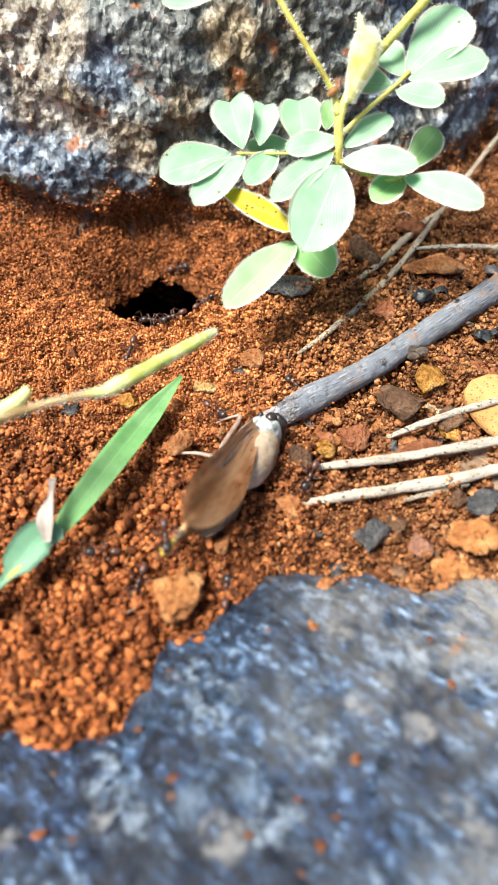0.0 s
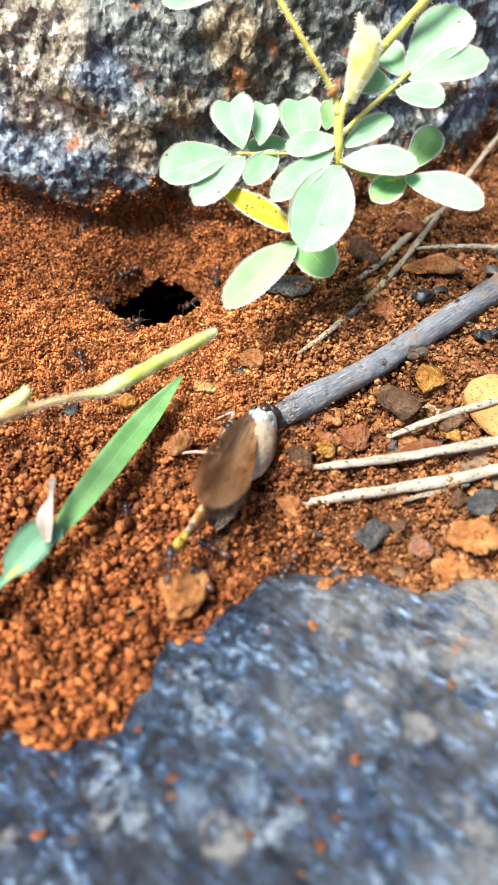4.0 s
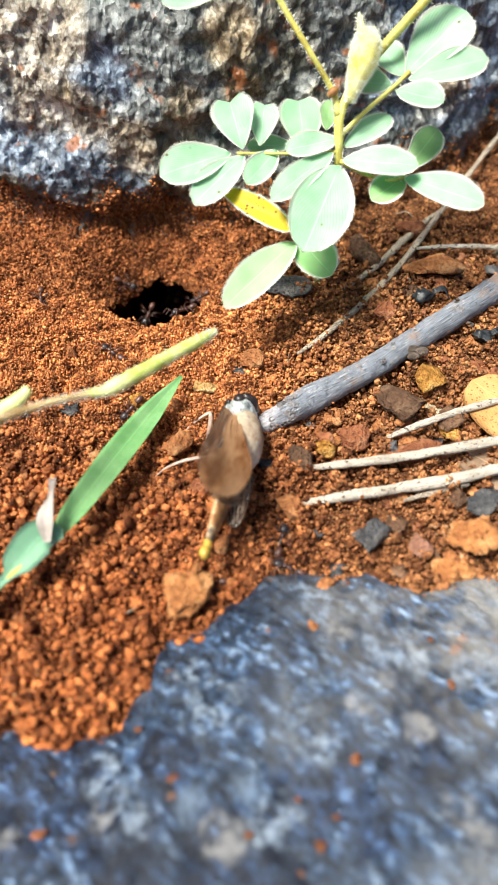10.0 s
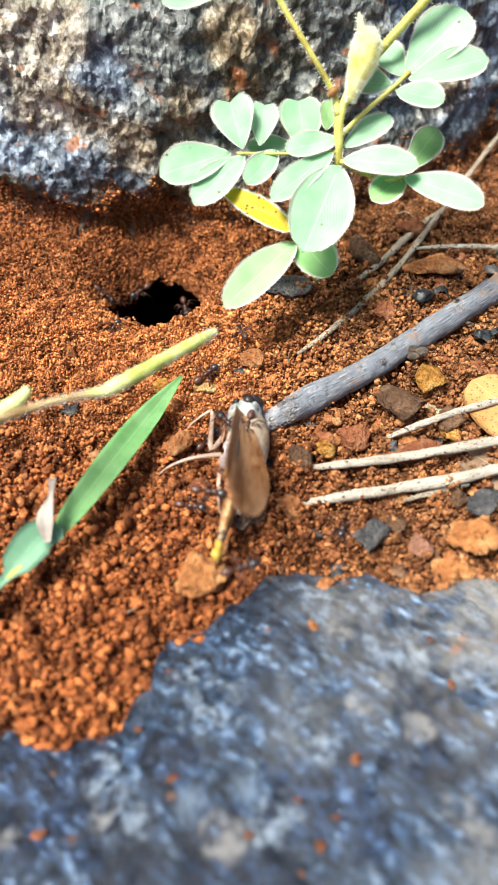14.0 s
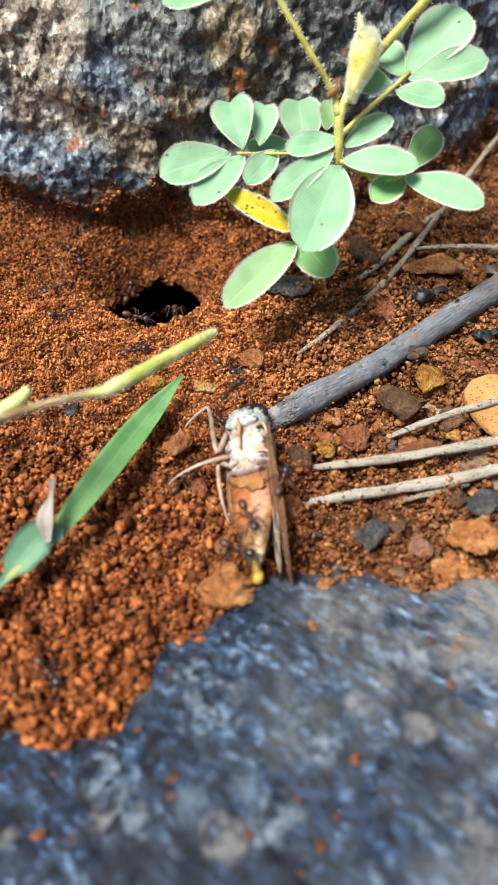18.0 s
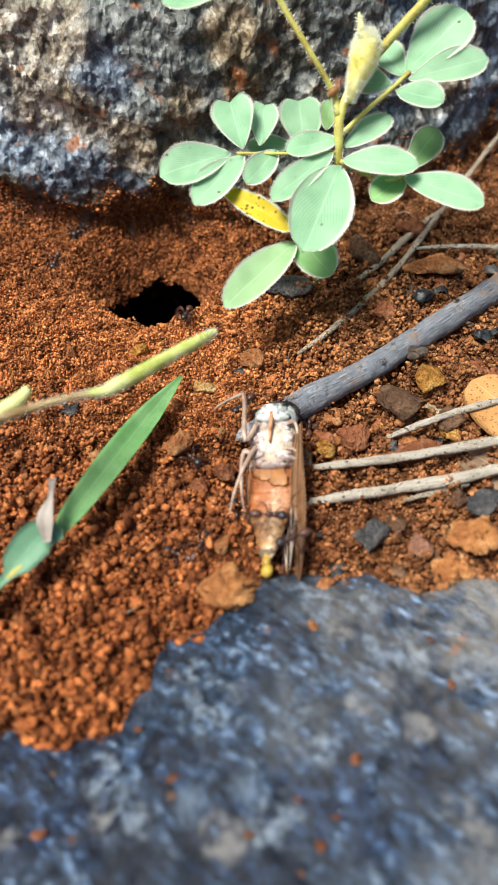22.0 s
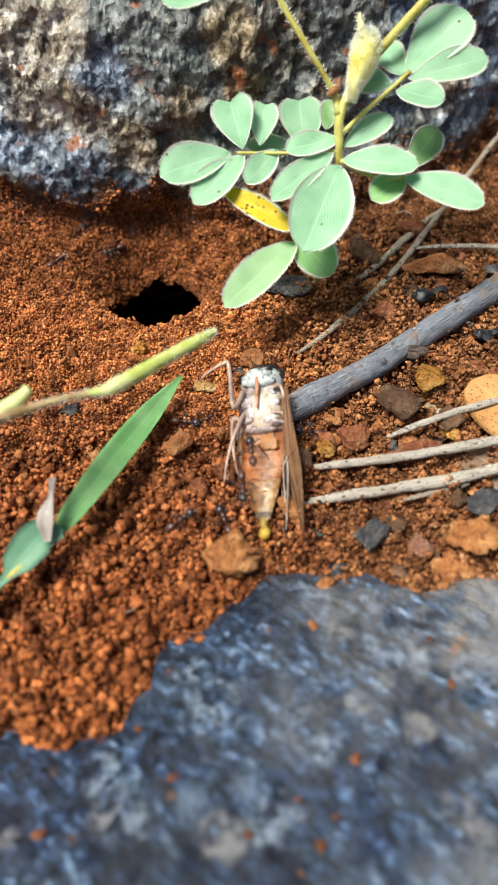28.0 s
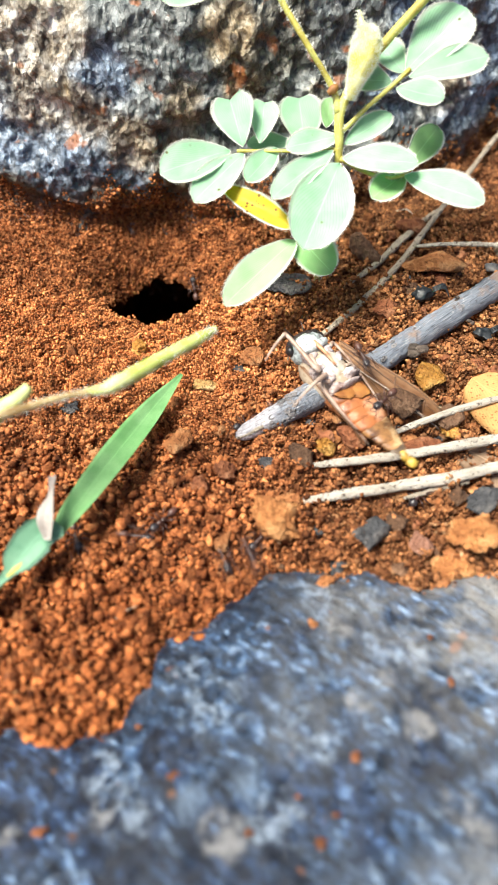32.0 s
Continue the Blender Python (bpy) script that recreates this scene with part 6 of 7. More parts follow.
def motions():
    walk(CICADA, [(t, lying(*p)) for t, *p in (
        (0.0, -3.2, -11.9, 6.0, -30.2, -5.3, -80.0),
        (1.0, -2.2, -11.5, 5.9, -27.9, -4.8, -82.0),
        (2.0, -2.5, -11.0, 6.1, -25.6, -6.8, -82.7),
        (3.0, -2.7, -10.7, 6.2, -24.4, -7.9, -83.0),
        (6.0, -2.6, -10.6, 7.0, -18.0, -9.0, -85.0),
        (7.0, -2.4, -10.8, 7.4, -11.3, -10.3, -88.0),
        (8.0, -2.7, -10.5, 7.1, -9.2, -8.2, -90.7),
        (9.0, -2.8, -10.4, 7.0, -8.3, -7.3, -91.8),
        (10.0, -2.9, -10.3, 6.9, -7.6, -6.7, -92.6),
        (11.0, -2.9, -10.2, 6.9, -7.0, -6.1, -93.4),
        (12.0, -3.0, -10.1, 6.8, -6.5, -5.6, -94.0),
        (13.0, -2.7, -9.8, 6.5, -6.4, -4.7, -92.0),
        (14.0, -1.7, -10.4, 6.6, -6.0, -6.0, -80.0),
        (16.4, 0.5, -11.5, 4.1, 4.6, 5.2, -28.0),
        (17.0, 0.5, -11.5, 4.1, 4.6, 5.2, -28.0),
        (18.0, 0.6, -11.5, 4.1, 4.6, 5.2, -28.0),
        (19.0, 0.7, -11.4, 4.1, 4.6, 5.2, -28.0),
        (20.0, 0.7, -11.4, 4.1, 4.6, 5.2, -28.0),
        (21.0, 1.2, -11.4, 4.0, 2.6, 5.4, -25.0),
        (21.5, 3.4, -10.3, 3.6, -2.4, 6.0, -17.0),
        (22.0, 3.9, -10.0, 3.2, -3.7, 6.2, -15.0),
        (23.0, 3.9, -10.0, 3.2, -3.7, 6.2, -15.0),
        (24.0, 3.9, -10.0, 3.2, -3.7, 6.2, -15.0),
        (25.0, 4.0, -10.0, 3.2, -3.7, 6.2, -15.0),
        (25.5, 4.0, -10.0, 3.2, -3.7, 6.2, -15.0),
        (27.5, 2.3, -3.7, 3.2, 4.0, 11.0, -16.0),
        (28.0, 2.5, -3.1, 3.5, 1.0, 12.0, -18.0),
        (28.5, 3.2, -1.7, 4.0, -3.2, 12.0, -48.0),
        (29.0, 3.9, -0.3, 4.4, -7.5, 12.0, -78.0),
        (29.5, 4.4, 0.9, 4.4, -9.0, 12.0, -84.0),
        (30.0, 5.9, 1.9, 4.4, -15.5, 12.0, -86.0),
        (30.6, 7.0, 2.4, 4.8, -8.0, 9.9, -58.4),
        (31.0, 7.7, 2.8, 5.0, -3.0, 8.5, -40.0),
        (31.5, 10.2, 3.6, 4.6, 2.5, 11.5, -14.0),
        (32.0, 17.6, 5.9, 4.5, 37.0, 12.0, 4.0),
    )])
    wing = [c for c in CICADA.children if c.name.startswith("forewing")][0]
    at = tuple(wing.location)
    walk(wing, [(t, pose(*at, 0, 0, lift) @ pose(0, 0, 0, 0, swing, 0)) for t, lift, swing in ((0.0, 22, 0), (3.0, 24, 0), (6.0, 25, 0), (8.0, 27, 0), (13.0, 27, 0), (14.0, 22, 0), (16.4, 3, 0), (25.5, 3, 0), (28.0, 6, 0), (28.6, 15, 0), (29.0, 22, 0), (30.0, 22, 0), (30.6, 18, 0), (31.0, 15, 4), (31.5, 24, 4), (32.0, 22, -4))])
    rear = [c for c in CICADA.children if c.name.startswith("hindwing")][0]
    at2 = tuple(rear.location)
    walk(rear, [(t, pose(*at2, 0, 0, lift) @ pose(0, 0, 0, 0, spread, 0)) for t, lift, spread in ((0.0, 20, 0), (6.0, 24, 0), (8.0, 26, 0), (13.0, 26, 0), (14.0, 20, 0), (16.4, 0, 0), (28.4, 0, 0), (29.5, 12, -10), (30.4, 20, -35), (31.0, 32, -75), (31.5, 34, -90), (32.0, 20, -60))])
    legs = [c for c in CICADA.children if c.name.startswith("leg")]
    for n, leg in enumerate(legs[:2]):
        at = tuple(leg.location)
        walk(leg, [(t, pose(*at, 0, a, n * fold)) for t, a, fold in ((0.0, 50, 0), (1.0, 51, 0), (2.0, 50, 0), (3.0, 51, 0), (6.0, 53, 0), (7.0, 56, 0), (8.0, 59, 0), (9.0, 61, 0), (10.0, 61, 0), (11.0, 61, 0), (12.0, 61, 0), (13.0, 59, 0), (14.0, 50, 0), (16.4, 2, 0), (17.0, 0, 0), (18.0, 0, 0), (19.0, 0, 0), (20.0, 0, 0), (21.0, 0, 0), (21.5, 0, 62), (22.0, 0, 62), (23.0, 0, 62), (24.0, 0, 62), (25.0, 0, 62), (25.5, 0, 62), (27.5, 0, 62), (28.0, 0, 62), (28.5, 22, 0), (29.0, 48, 0), (30.0, 54, 0), (30.6, 45, 0), (31.0, 21, 0), (31.5, 0, 0), (32.0, 0, 0))])
    walk(CLOD, [(t, pose(x * MM, y * MM, (surface_z(x, y) + 2.9) * MM, 0, 0, a)) for t, x, y, a in ((0.0, -10.2, -29.2, 80), (3.0, -9.7, -28.8, 80), (6.0, -9.0, -28.6, 75), (12.0, -8.9, -28.3, 70), (13.0, -8.4, -26.0, 70), (14.0, -6.8, -25.8, 40), (16.4, -2.8, -28.2, 8), (25.5, -2.8, -28.2, 8), (27.5, -2.5, -24.0, 5), (28.0, -2.2, -23.2, 5), (29.0, -2.7, -22.6, 0), (30.0, -1.8, -21.6, 0), (31.0, 0.4, -19.7, -10), (31.5, 3.8, -18.2, -40), (32.0, 4.4, -17.0, -45))])
    walk(GRAIN, [(t, pose(x * MM, y * MM, (surface_z(x, y) + 1.1) * MM, 10, 5, 9 * t)) for t, x, y in ((0.0, -21.7, 7.9), (7.0, -21.7, 8.0), (8.0, -20.6, 8.8), (12.0, -20.2, 8.3), (13.0, -19.6, 8.7), (14.0, -16.2, 11.8), (16.5, -17.2, 11.9), (20.0, -16.2, 12.3), (20.5, -19.0, 16.5), (21.0, -20.9, 20.3), (32.0, -20.9, 20.5))])
    crawl(ANTS[0], 3, [(0, -8.9, 35.7, 0), (1, -6.7, 38.0, 0), (2, -14.5, 48.0, 0), (3, -12.5, 50.5, 0), (6, -12.9, 33.4, 0), (7, -7.8, 23.7, 0), (8, -13.6, 29.5, 0), (9, -10.3, 45.7, 0), (10, -10.2, 44.8, 0), (11, -15.3, 33.9, 0), (12, -33.1, 38.4, 0), (13, -33.2, 17.2, 0), (14, -72.0, 30.0, 0), (17, -48.8, 31.5, 0), (18, -37.4, 29.9, 0), (19, -26.7, 29.1, 0), (20, -30.0, 51.4, 0), (21, -43.2, 49.3, 0), (22, -41.9, 48.3, 0), (23, -43.4, 46.8, 0), (24, -37.5, 49.4, 0), (25, -27.1, 49.1, 0), (28, -30.9, 55.6, 0), (29, -34.4, 45.1, 0), (30, -24.0, 61.0, -20), (31, -13.8, 46.7, 0), (32, -11.8, 49.7, 0)])
    crawl(ANTS[1], 4, [(0, -18.8, 28.9, 0), (1, -24.4, 29.2, 0), (2, -17.6, 33.4, 0), (3, -25.4, 27.1, 0), (6, -21.4, 30.7, 0), (7, -22.1, 28.8, 0), (8, -23.3, 27.6, 0), (9, -25.0, 20.2, 0), (10, -25.9, 19.1, 0), (11, -28.5, 23.2, 0), (12, -36.4, 30.8, 0), (13, -26.2, 21.7, 0), (14, -27.1, 27.2, 0), (17, -14.2, 34.2, 0), (18, -15.3, 33.9, 0), (19, 14.2, -54.2, 0), (20, 72.0, -20.0, 0), (21, 72.0, -20.0, 0), (22, 72.0, -20.0, 0), (23, 72.0, -20.0, 0), (24, 72.0, -20.0, 0), (25, 72.0, -20.0, 0), (28, 72.0, -20.0, 0), (29, 72.0, -20.0, 0), (30, 19.3, -4.5, 0), (31, 72.0, -20.0, 0), (31.5, 29.8, -9.6, 0), (32, 28.6, -10.9, 0)])
    crawl(ANTS[2], 5, [(0, -14.5, 29.0, 0), (1, -25.8, 27.4, 0), (2, -26.7, 44.6, 0), (3, -33.6, 38.7, 0), (6, -29.5, 39.9, 0), (7, -26.7, 32.6, 0), (8, -10.6, 34.0, 0), (9, -12.9, 33.4, 0), (10, -12.9, 33.4, 0), (11, -12.9, 33.4, 0), (12, -45.3, 40.5, 0), (13, -52.1, 45.3, 0), (14, -32.5, 43.8, 0), (17, -34.4, 40.1, 0), (18, -40.3, 38.9, 0), (19, -38.4, 38.4, 0), (20, -30.6, 40.3, 0), (21, -25.8, 30.5, 0), (22, -24.0, 61.0, -20), (23, -24.0, 61.0, -20), (24, -40.1, 52.6, 0), (25, -36.7, 55.3, 0), (28, -37.3, 59.5, 0), (29, -16.4, 33.8, 0), (30, -29.9, 30.8, 0), (31, -26.2, 45.6, 0), (32, -4.1, -23.1, 0)])
    crawl(ANTS[3], 6, [(0, -22.4, 20.8, 0), (1, -25.5, 15.5, 0), (2, -24.0, 61.0, -20), (3, -23.7, 56.2, 0), (6, -34.5, 47.0, 0), (7, -31.4, 47.6, 0), (8, -50.8, 55.0, 0), (9, -70.0, 60.0, 0), (10, -70.0, 60.0, 0), (11, -70.0, 60.0, 0), (12, -70.0, 60.0, 0), (13, -70.0, 60.0, 0), (14, -70.0, 60.0, 0), (17, -70.0, 60.0, 0), (18, -70.0, 60.0, 0), (19, -70.0, 60.0, 0), (20, -70.0, 60.0, 0), (21, -70.0, 60.0, 0), (22, -70.0, 60.0, 0), (23, -70.0, 60.0, 0), (24, -18.2, 32.5, 0), (25, -49.7, 33.9, 0), (28, -72.0, 30.0, 0), (29, -72.0, 30.0, 0), (30, -72.0, 30.0, 0), (31, -72.0, 30.0, 0), (32, -72.0, 30.0, 0)])
    crawl(ANTS[4], 7, [(0, -16.1, 55.1, 0), (1, -17.2, 55.5, 0), (2, -10.4, 57.6, 0), (3, -13.8, 55.0, 0), (6, -19.0, 62.0, -22), (7, -11.1, 54.5, 0), (8, -20.5, 6.0, 0), (9, -21.1, 6.4, 0), (10, -20.6, 6.8, 0), (11, -20.5, 6.0, 0), (12, -21.1, 6.4, 0), (13, -20.5, 6.0, 0), (14, -8.0, 14.2, 0), (17, -5.4, 15.2, 0), (18, -4.4, 16.1, 0), (19, -1.7, 11.3, 0), (20, -10.8, -3.9, 0), (21, -13.7, -2.1, 0), (22, -9.8, -4.1, 0), (23, -6.8, -7.5, 0), (24, -6.4, -5.2, 0), (25, -6.3, -8.5, 0), (28, 0.4, -8.4, 8), (29, -3.9, -8.3, 0), (30, -3.9, -9.5, 0), (31, -4.7, -13.2, 0), (31.5, -9.4, -11.7, 0), (32, -13.8, -16.2, 0)])
    crawl(ANTS[5], 8, [(0, -5.7, 6.6, 0), (1, -4.5, 7.1, 0), (2, -10.2, 3.0, 0), (3, -30.4, 13.3, 0), (6, -32.2, 24.2, 0), (7, -38.5, 34.8, 0), (8, -35.6, 40.7, 0), (9, -44.2, 40.7, 0), (10, -42.7, 35.9, 0), (11, -42.1, 16.0, 0), (12, -38.7, 10.5, 0), (13, -34.5, 10.7, 0), (14, -72.0, 30.0, 0), (17, -41.1, 12.0, 0), (18, -21.8, 20.2, 0), (19, -21.8, 20.7, 0), (20, -24.0, 61.0, -20), (21, -24.0, 61.0, -20), (22, -24.0, 61.0, -20), (23, -24.0, 61.0, -20), (24, -38.4, 38.4, 0), (25, -32.7, 39.1, 0), (28, -24.0, 61.0, -20), (29, -21.4, 49.3, 0), (30, -21.8, 57.2, 0), (31, -23.8, 55.3, 0), (31.5, -14.3, 58.3, 0), (32, -19.0, 62.0, -22)])
    crawl(ANTS[6], 9, [(0, -12.2, -22.6, 8), (1, -10.8, -29.7, 8), (2, -12.1, -28.8, 8), (3, -12.1, -28.3, 8), (6, -9.3, -27.6, 8), (7, -9.9, -27.1, 8), (8, -9.3, -27.8, 8), (9, 5.8, -28.2, 0), (10, 6.0, -25.0, 0), (11, -8.7, -27.8, 0), (12, -7.9, -27.0, 0), (13, -11.3, -12.8, 0), (14, -9.4, -13.6, 0), (17, -13.0, -7.0, 0), (18, -10.9, -9.2, 0), (19, -12.4, 7.0, 0), (20, -11.0, 8.0, 0), (21, -6.7, 5.9, 0), (22, -19.0, 62.0, -22), (23, -19.0, 62.0, -22), (24, -13.8, 47.9, 0), (25, -6.4, 50.0, 0), (28, -19.0, 62.0, -22), (29, -14.6, 49.6, 0), (30, -19.0, 62.0, -22), (31, -16.0, 49.7, 0), (31.5, -17.2, 46.8, 0), (32, 4.9, 4.4, 0)])
    crawl(ANTS[7], 10, [(0, -22.6, -22.5, 0), (1, -30.9, -23.6, 0), (2, -31.8, -32.1, 0), (3, -72.0, -10.0, 0), (6, -72.0, -10.0, 0), (7, -72.0, -10.0, 0), (8, -32.2, -26.4, 0), (9, -26.8, -39.9, 0), (10, -72.0, -10.0, 0), (11, -72.0, -10.0, 0), (12, -72.0, -10.0, 0), (13, -72.0, -10.0, 0), (14, -72.0, -10.0, 0), (17, -72.0, -10.0, 0), (18, -72.0, -10.0, 0), (19, -72.0, -10.0, 0), (20, -72.0, -10.0, 0), (21, -72.0, -10.0, 0), (22, -72.0, -10.0, 0), (23, -72.0, -10.0, 0), (24, -72.0, -10.0, 0), (25, -40.8, -4.0, 0), (28, -7.8, 5.1, 0), (29, -3.8, 16.9, 0), (30, -6.1, 21.1, 0), (31, -0.1, 22.3, 0), (31.5, -0.1, -5.5, 0), (32, -0.1, 2.2, 0)])
    crawl(ANTS[8], 11, [(0, -16.6, -26.6, 0), (1, -18.5, -26.8, 0), (2, -15.7, -33.3, 0), (3, 9.4, -18.4, 0), (6, -0.1, -35.2, 0), (7, 0.6, -14.0, 0), (8, -0.5, -18.7, 8), (9, 1.3, -13.0, 0), (10, -2.7, -14.5, 8), (11, -7.5, -13.1, 8), (12, -7.8, -4.8, 0), (13, -4.2, -4.8, 8), (14, -1.2, 24.9, 0), (17, -21.9, -25.4, 0), (18, -28.2, -40.4, 0), (19, 2.8, -48.3, 0), (20, -2.3, -12.9, 8), (21, -6.3, -21.5, 0), (22, -7.7, -20.7, 0), (23, -4.8, -21.4, 0), (24, -4.1, -22.4, 0), (25, -8.8, -23.6, 0), (28, -4.2, -16.2, 0), (29, -5.6, -17.2, 0), (30, -14.7, -18.7, 0), (31, -32.8, 1.1, 0), (31.5, -27.0, -19.4, 0), (32, -27.0, -19.4, 0)])
    crawl(ANTS[9], 12, [(0, 9.8, -8.0, 0), (1, 9.8, -7.7, 0), (2, 9.9, -6.9, 0), (3, 9.4, -9.0, 0), (6, -29.1, -40.4, 0), (7, -0.3, -13.2, 8), (8, -0.5, -7.0, 8), (9, 3.8, -1.6, 0), (10, -19.0, 62.0, -22), (11, -19.0, 62.0, -22), (12, 1.3, -4.2, 8), (13, -0.1, -2.0, 8), (14, -0.1, -3.2, 8), (17, -3.1, -25.0, 0), (18, -1.7, -24.8, 8), (19, -0.5, -25.7, 8), (20, -1.7, -22.1, 8), (21, -1.7, -24.1, 8), (22, -1.9, -14.9, 0), (23, -5.1, -15.5, 0), (24, 7.0, -22.4, 8), (25, 14.4, 2.6, 0), (28, 10.3, 0.8, 0), (29, 12.9, 2.1, 0), (30, 10.9, 2.0, 0), (31, 72.0, 20.0, 0), (32, 72.0, 20.0, 0)])
    crawl(ANTS[10], 13, [(0, 8.8, 12.4, 0), (1, -0.1, 20.3, 0), (2, 2.2, -2.5, 8), (3, 5.4, -4.5, 8), (6, -14.2, 5.0, 0), (7, -2.9, -0.5, 8), (8, -6.7, 6.2, 0), (9, -8.0, 1.3, 0), (10, -19.0, 62.0, -22), (11, -19.0, 62.0, -22), (12, -19.0, 62.0, -22), (13, -24.4, 55.5, 0), (14, -25.3, 51.8, 0), (17, -35.0, 53.1, 0), (18, -38.7, 50.6, 0), (19, -24.0, 61.0, -20), (20, -23.9, 53.9, 0), (21, -25.3, 50.6, 0), (22, -37.8, 58.6, 0), (23, -25.5, 45.6, 0), (24, -33.5, 40.7, 0), (25, -35.0, 40.9, 0), (28, -41.3, 48.1, 0), (29, -37.9, 44.2, 0), (30, -37.9, 44.2, 0), (31, -30.5, 50.7, 0), (31.5, -27.7, 50.8, 0), (32, -0.1, -22.0, 0)])
    crawl(ANTS[11], 14, [(0, -3.1, -28.0, 0), (1, -4.6, -21.6, 0), (2, -8.1, -20.9, 8), (3, -2.7, -23.2, 0), (6, -8.6, -17.9, 8), (7, -6.6, -12.9, 8), (8, -7.9, -14.2, 8), (9, -72.0, -10.0, 0), (10, -72.0, -10.0, 0), (11, -72.0, -10.0, 0), (12, -72.0, -10.0, 0), (13, -72.0, -10.0, 0), (14, -72.0, -10.0, 0), (17, -72.0, -10.0, 0), (18, -72.0, -10.0, 0), (19, -72.0, -10.0, 0), (20, -72.0, -10.0, 0), (21, -72.0, -10.0, 0), (22, -72.0, -10.0, 0), (23, -72.0, -10.0, 0), (24, -72.0, -10.0, 0), (25, -72.0, -10.0, 0), (28, -72.0, -10.0, 0), (29, -20.6, 2.0, 0), (30, 14.9, -5.4, 0), (31, 72.0, -20.0, 0), (32, 72.0, -20.0, 0)])
    crawl(ANTS[12], 15, [(0, -19.0, 62.0, -22), (1, -19.0, 62.0, -22), (2, -19.0, 62.0, -22), (3, -5.1, 50.6, 0), (6, -6.6, 37.4, 0), (7, -19.0, 62.0, -22), (8, -19.0, 62.0, -22), (9, -21.9, 47.2, 0), (10, -23.3, 47.2, 0), (11, -10.0, -0.9, 0), (12, -7.5, -0.4, 0), (13, -7.5, -0.4, 0), (14, -7.0, -0.3, 0), (17, -3.0, 3.1, 8), (18, -2.9, 3.8, 8), (19, -2.0, 2.5, 8), (20, -3.0, 2.8, 8), (21, -3.2, 10.3, 0), (22, -0.6, 7.1, 0), (23, -33.3, 24.7, 0), (24, -37.5, 16.0, 0), (25, -40.0, 18.4, 0), (28, -72.0, 30.0, 0), (29, -72.0, 30.0, 0), (30, -72.0, 30.0, 0), (31, -72.0, 30.0, 0), (32, -72.0, 30.0, 0)])
    crawl(ANTS[13], 16, [(0, -24.0, 61.0, -20), (1, -24.0, 61.0, -20), (2, -38.2, 51.6, 0), (3, -24.0, 61.0, -20), (6, -24.0, 61.0, -20), (7, -40.0, 53.0, 0), (8, -36.7, 52.9, 0), (9, -28.7, 56.8, 0), (10, -28.8, 51.6, 0), (11, -26.8, 56.3, 0), (12, -37.2, 40.3, 0), (13, -15.9, -12.6, 0), (14, -6.1, -15.9, 8), (17, -0.9, -20.1, 8), (18, -0.1, -19.8, 8), (19, -0.9, -20.1, 8), (20, 0.8, -20.0, 8), (21, -0.9, -20.1, 8), (22, 2.9, -19.2, 8), (23, 2.9, -19.2, 8), (24, 3.4, -15.2, 8), (25, 3.7, -12.7, 8), (28, -1.0, -14.8, 8), (29, 0.3, -21.0, 8), (30, -15.2, -33.8, 0), (31, -72.0, -10.0, 0), (32, -18.2, -19.0, 0)])
    crawl(ANTS[14], 17, [(0, -72.0, 30.0, 0), (1, -13.1, -14.5, 0), (2, -13.2, -11.3, 0), (3, -19.1, -17.3, 0), (6, -21.3, -11.2, 0), (7, -18.7, -11.7, 0), (8, -8.1, -20.9, 8), (9, -7.6, -19.8, 8), (10, 5.3, -19.6, 0), (11, -3.0, 2.8, 8), (12, -2.0, 2.9, 8), (13, -1.5, -3.8, 8), (14, -3.3, -2.5, 8), (17, -7.2, 6.6, 0), (18, -5.7, 5.7, 0), (19, -5.7, 6.1, 0), (20, 1.8, 3.0, 8), (21, 7.5, -8.3, 0), (22, 72.0, -20.0, 0), (23, 72.0, -20.0, 0), (24, 72.0, -20.0, 0), (25, 72.0, -20.0, 0), (28, 72.0, -20.0, 0), (29, 72.0, -20.0, 0), (30, 72.0, -20.0, 0), (31, 72.0, -20.0, 0), (32, 72.0, -20.0, 0)])
    crawl(ANTS[15], 18, [(0, -72.0, -10.0, 0), (1, -23.2, -30.8, 0), (2, -72.0, -10.0, 0), (3, -72.0, -10.0, 0), (6, -72.0, -10.0, 0), (7, -72.0, -10.0, 0), (8, -2.9, -25.4, 8), (9, -5.5, -26.5, 0), (10, -5.8, -26.5, 0), (11, -4.5, -28.0, 8), (12, -4.5, -28.8, 8), (13, -4.9, -29.5, 8), (14, -1.3, -28.5, 8), (17, -1.4, -29.4, 0), (18, 5.1, -13.7, 8), (19, 4.8, -9.4, 8), (20, 7.7, -4.1, 0), (21, 7.7, -3.4, 0), (22, 10.4, 2.5, 0), (23, 9.9, 2.7, 0), (24, 9.9, 3.2, 0), (25, 9.9, 3.2, 0), (28, 8.9, 2.9, 0), (29, 11.5, 5.1, 0), (30, 16.4, 6.8, 0), (31, 30.5, 11.3, 0), (31.5, 29.9, 8.6, 0), (32, 22.4, 1.2, 8)])
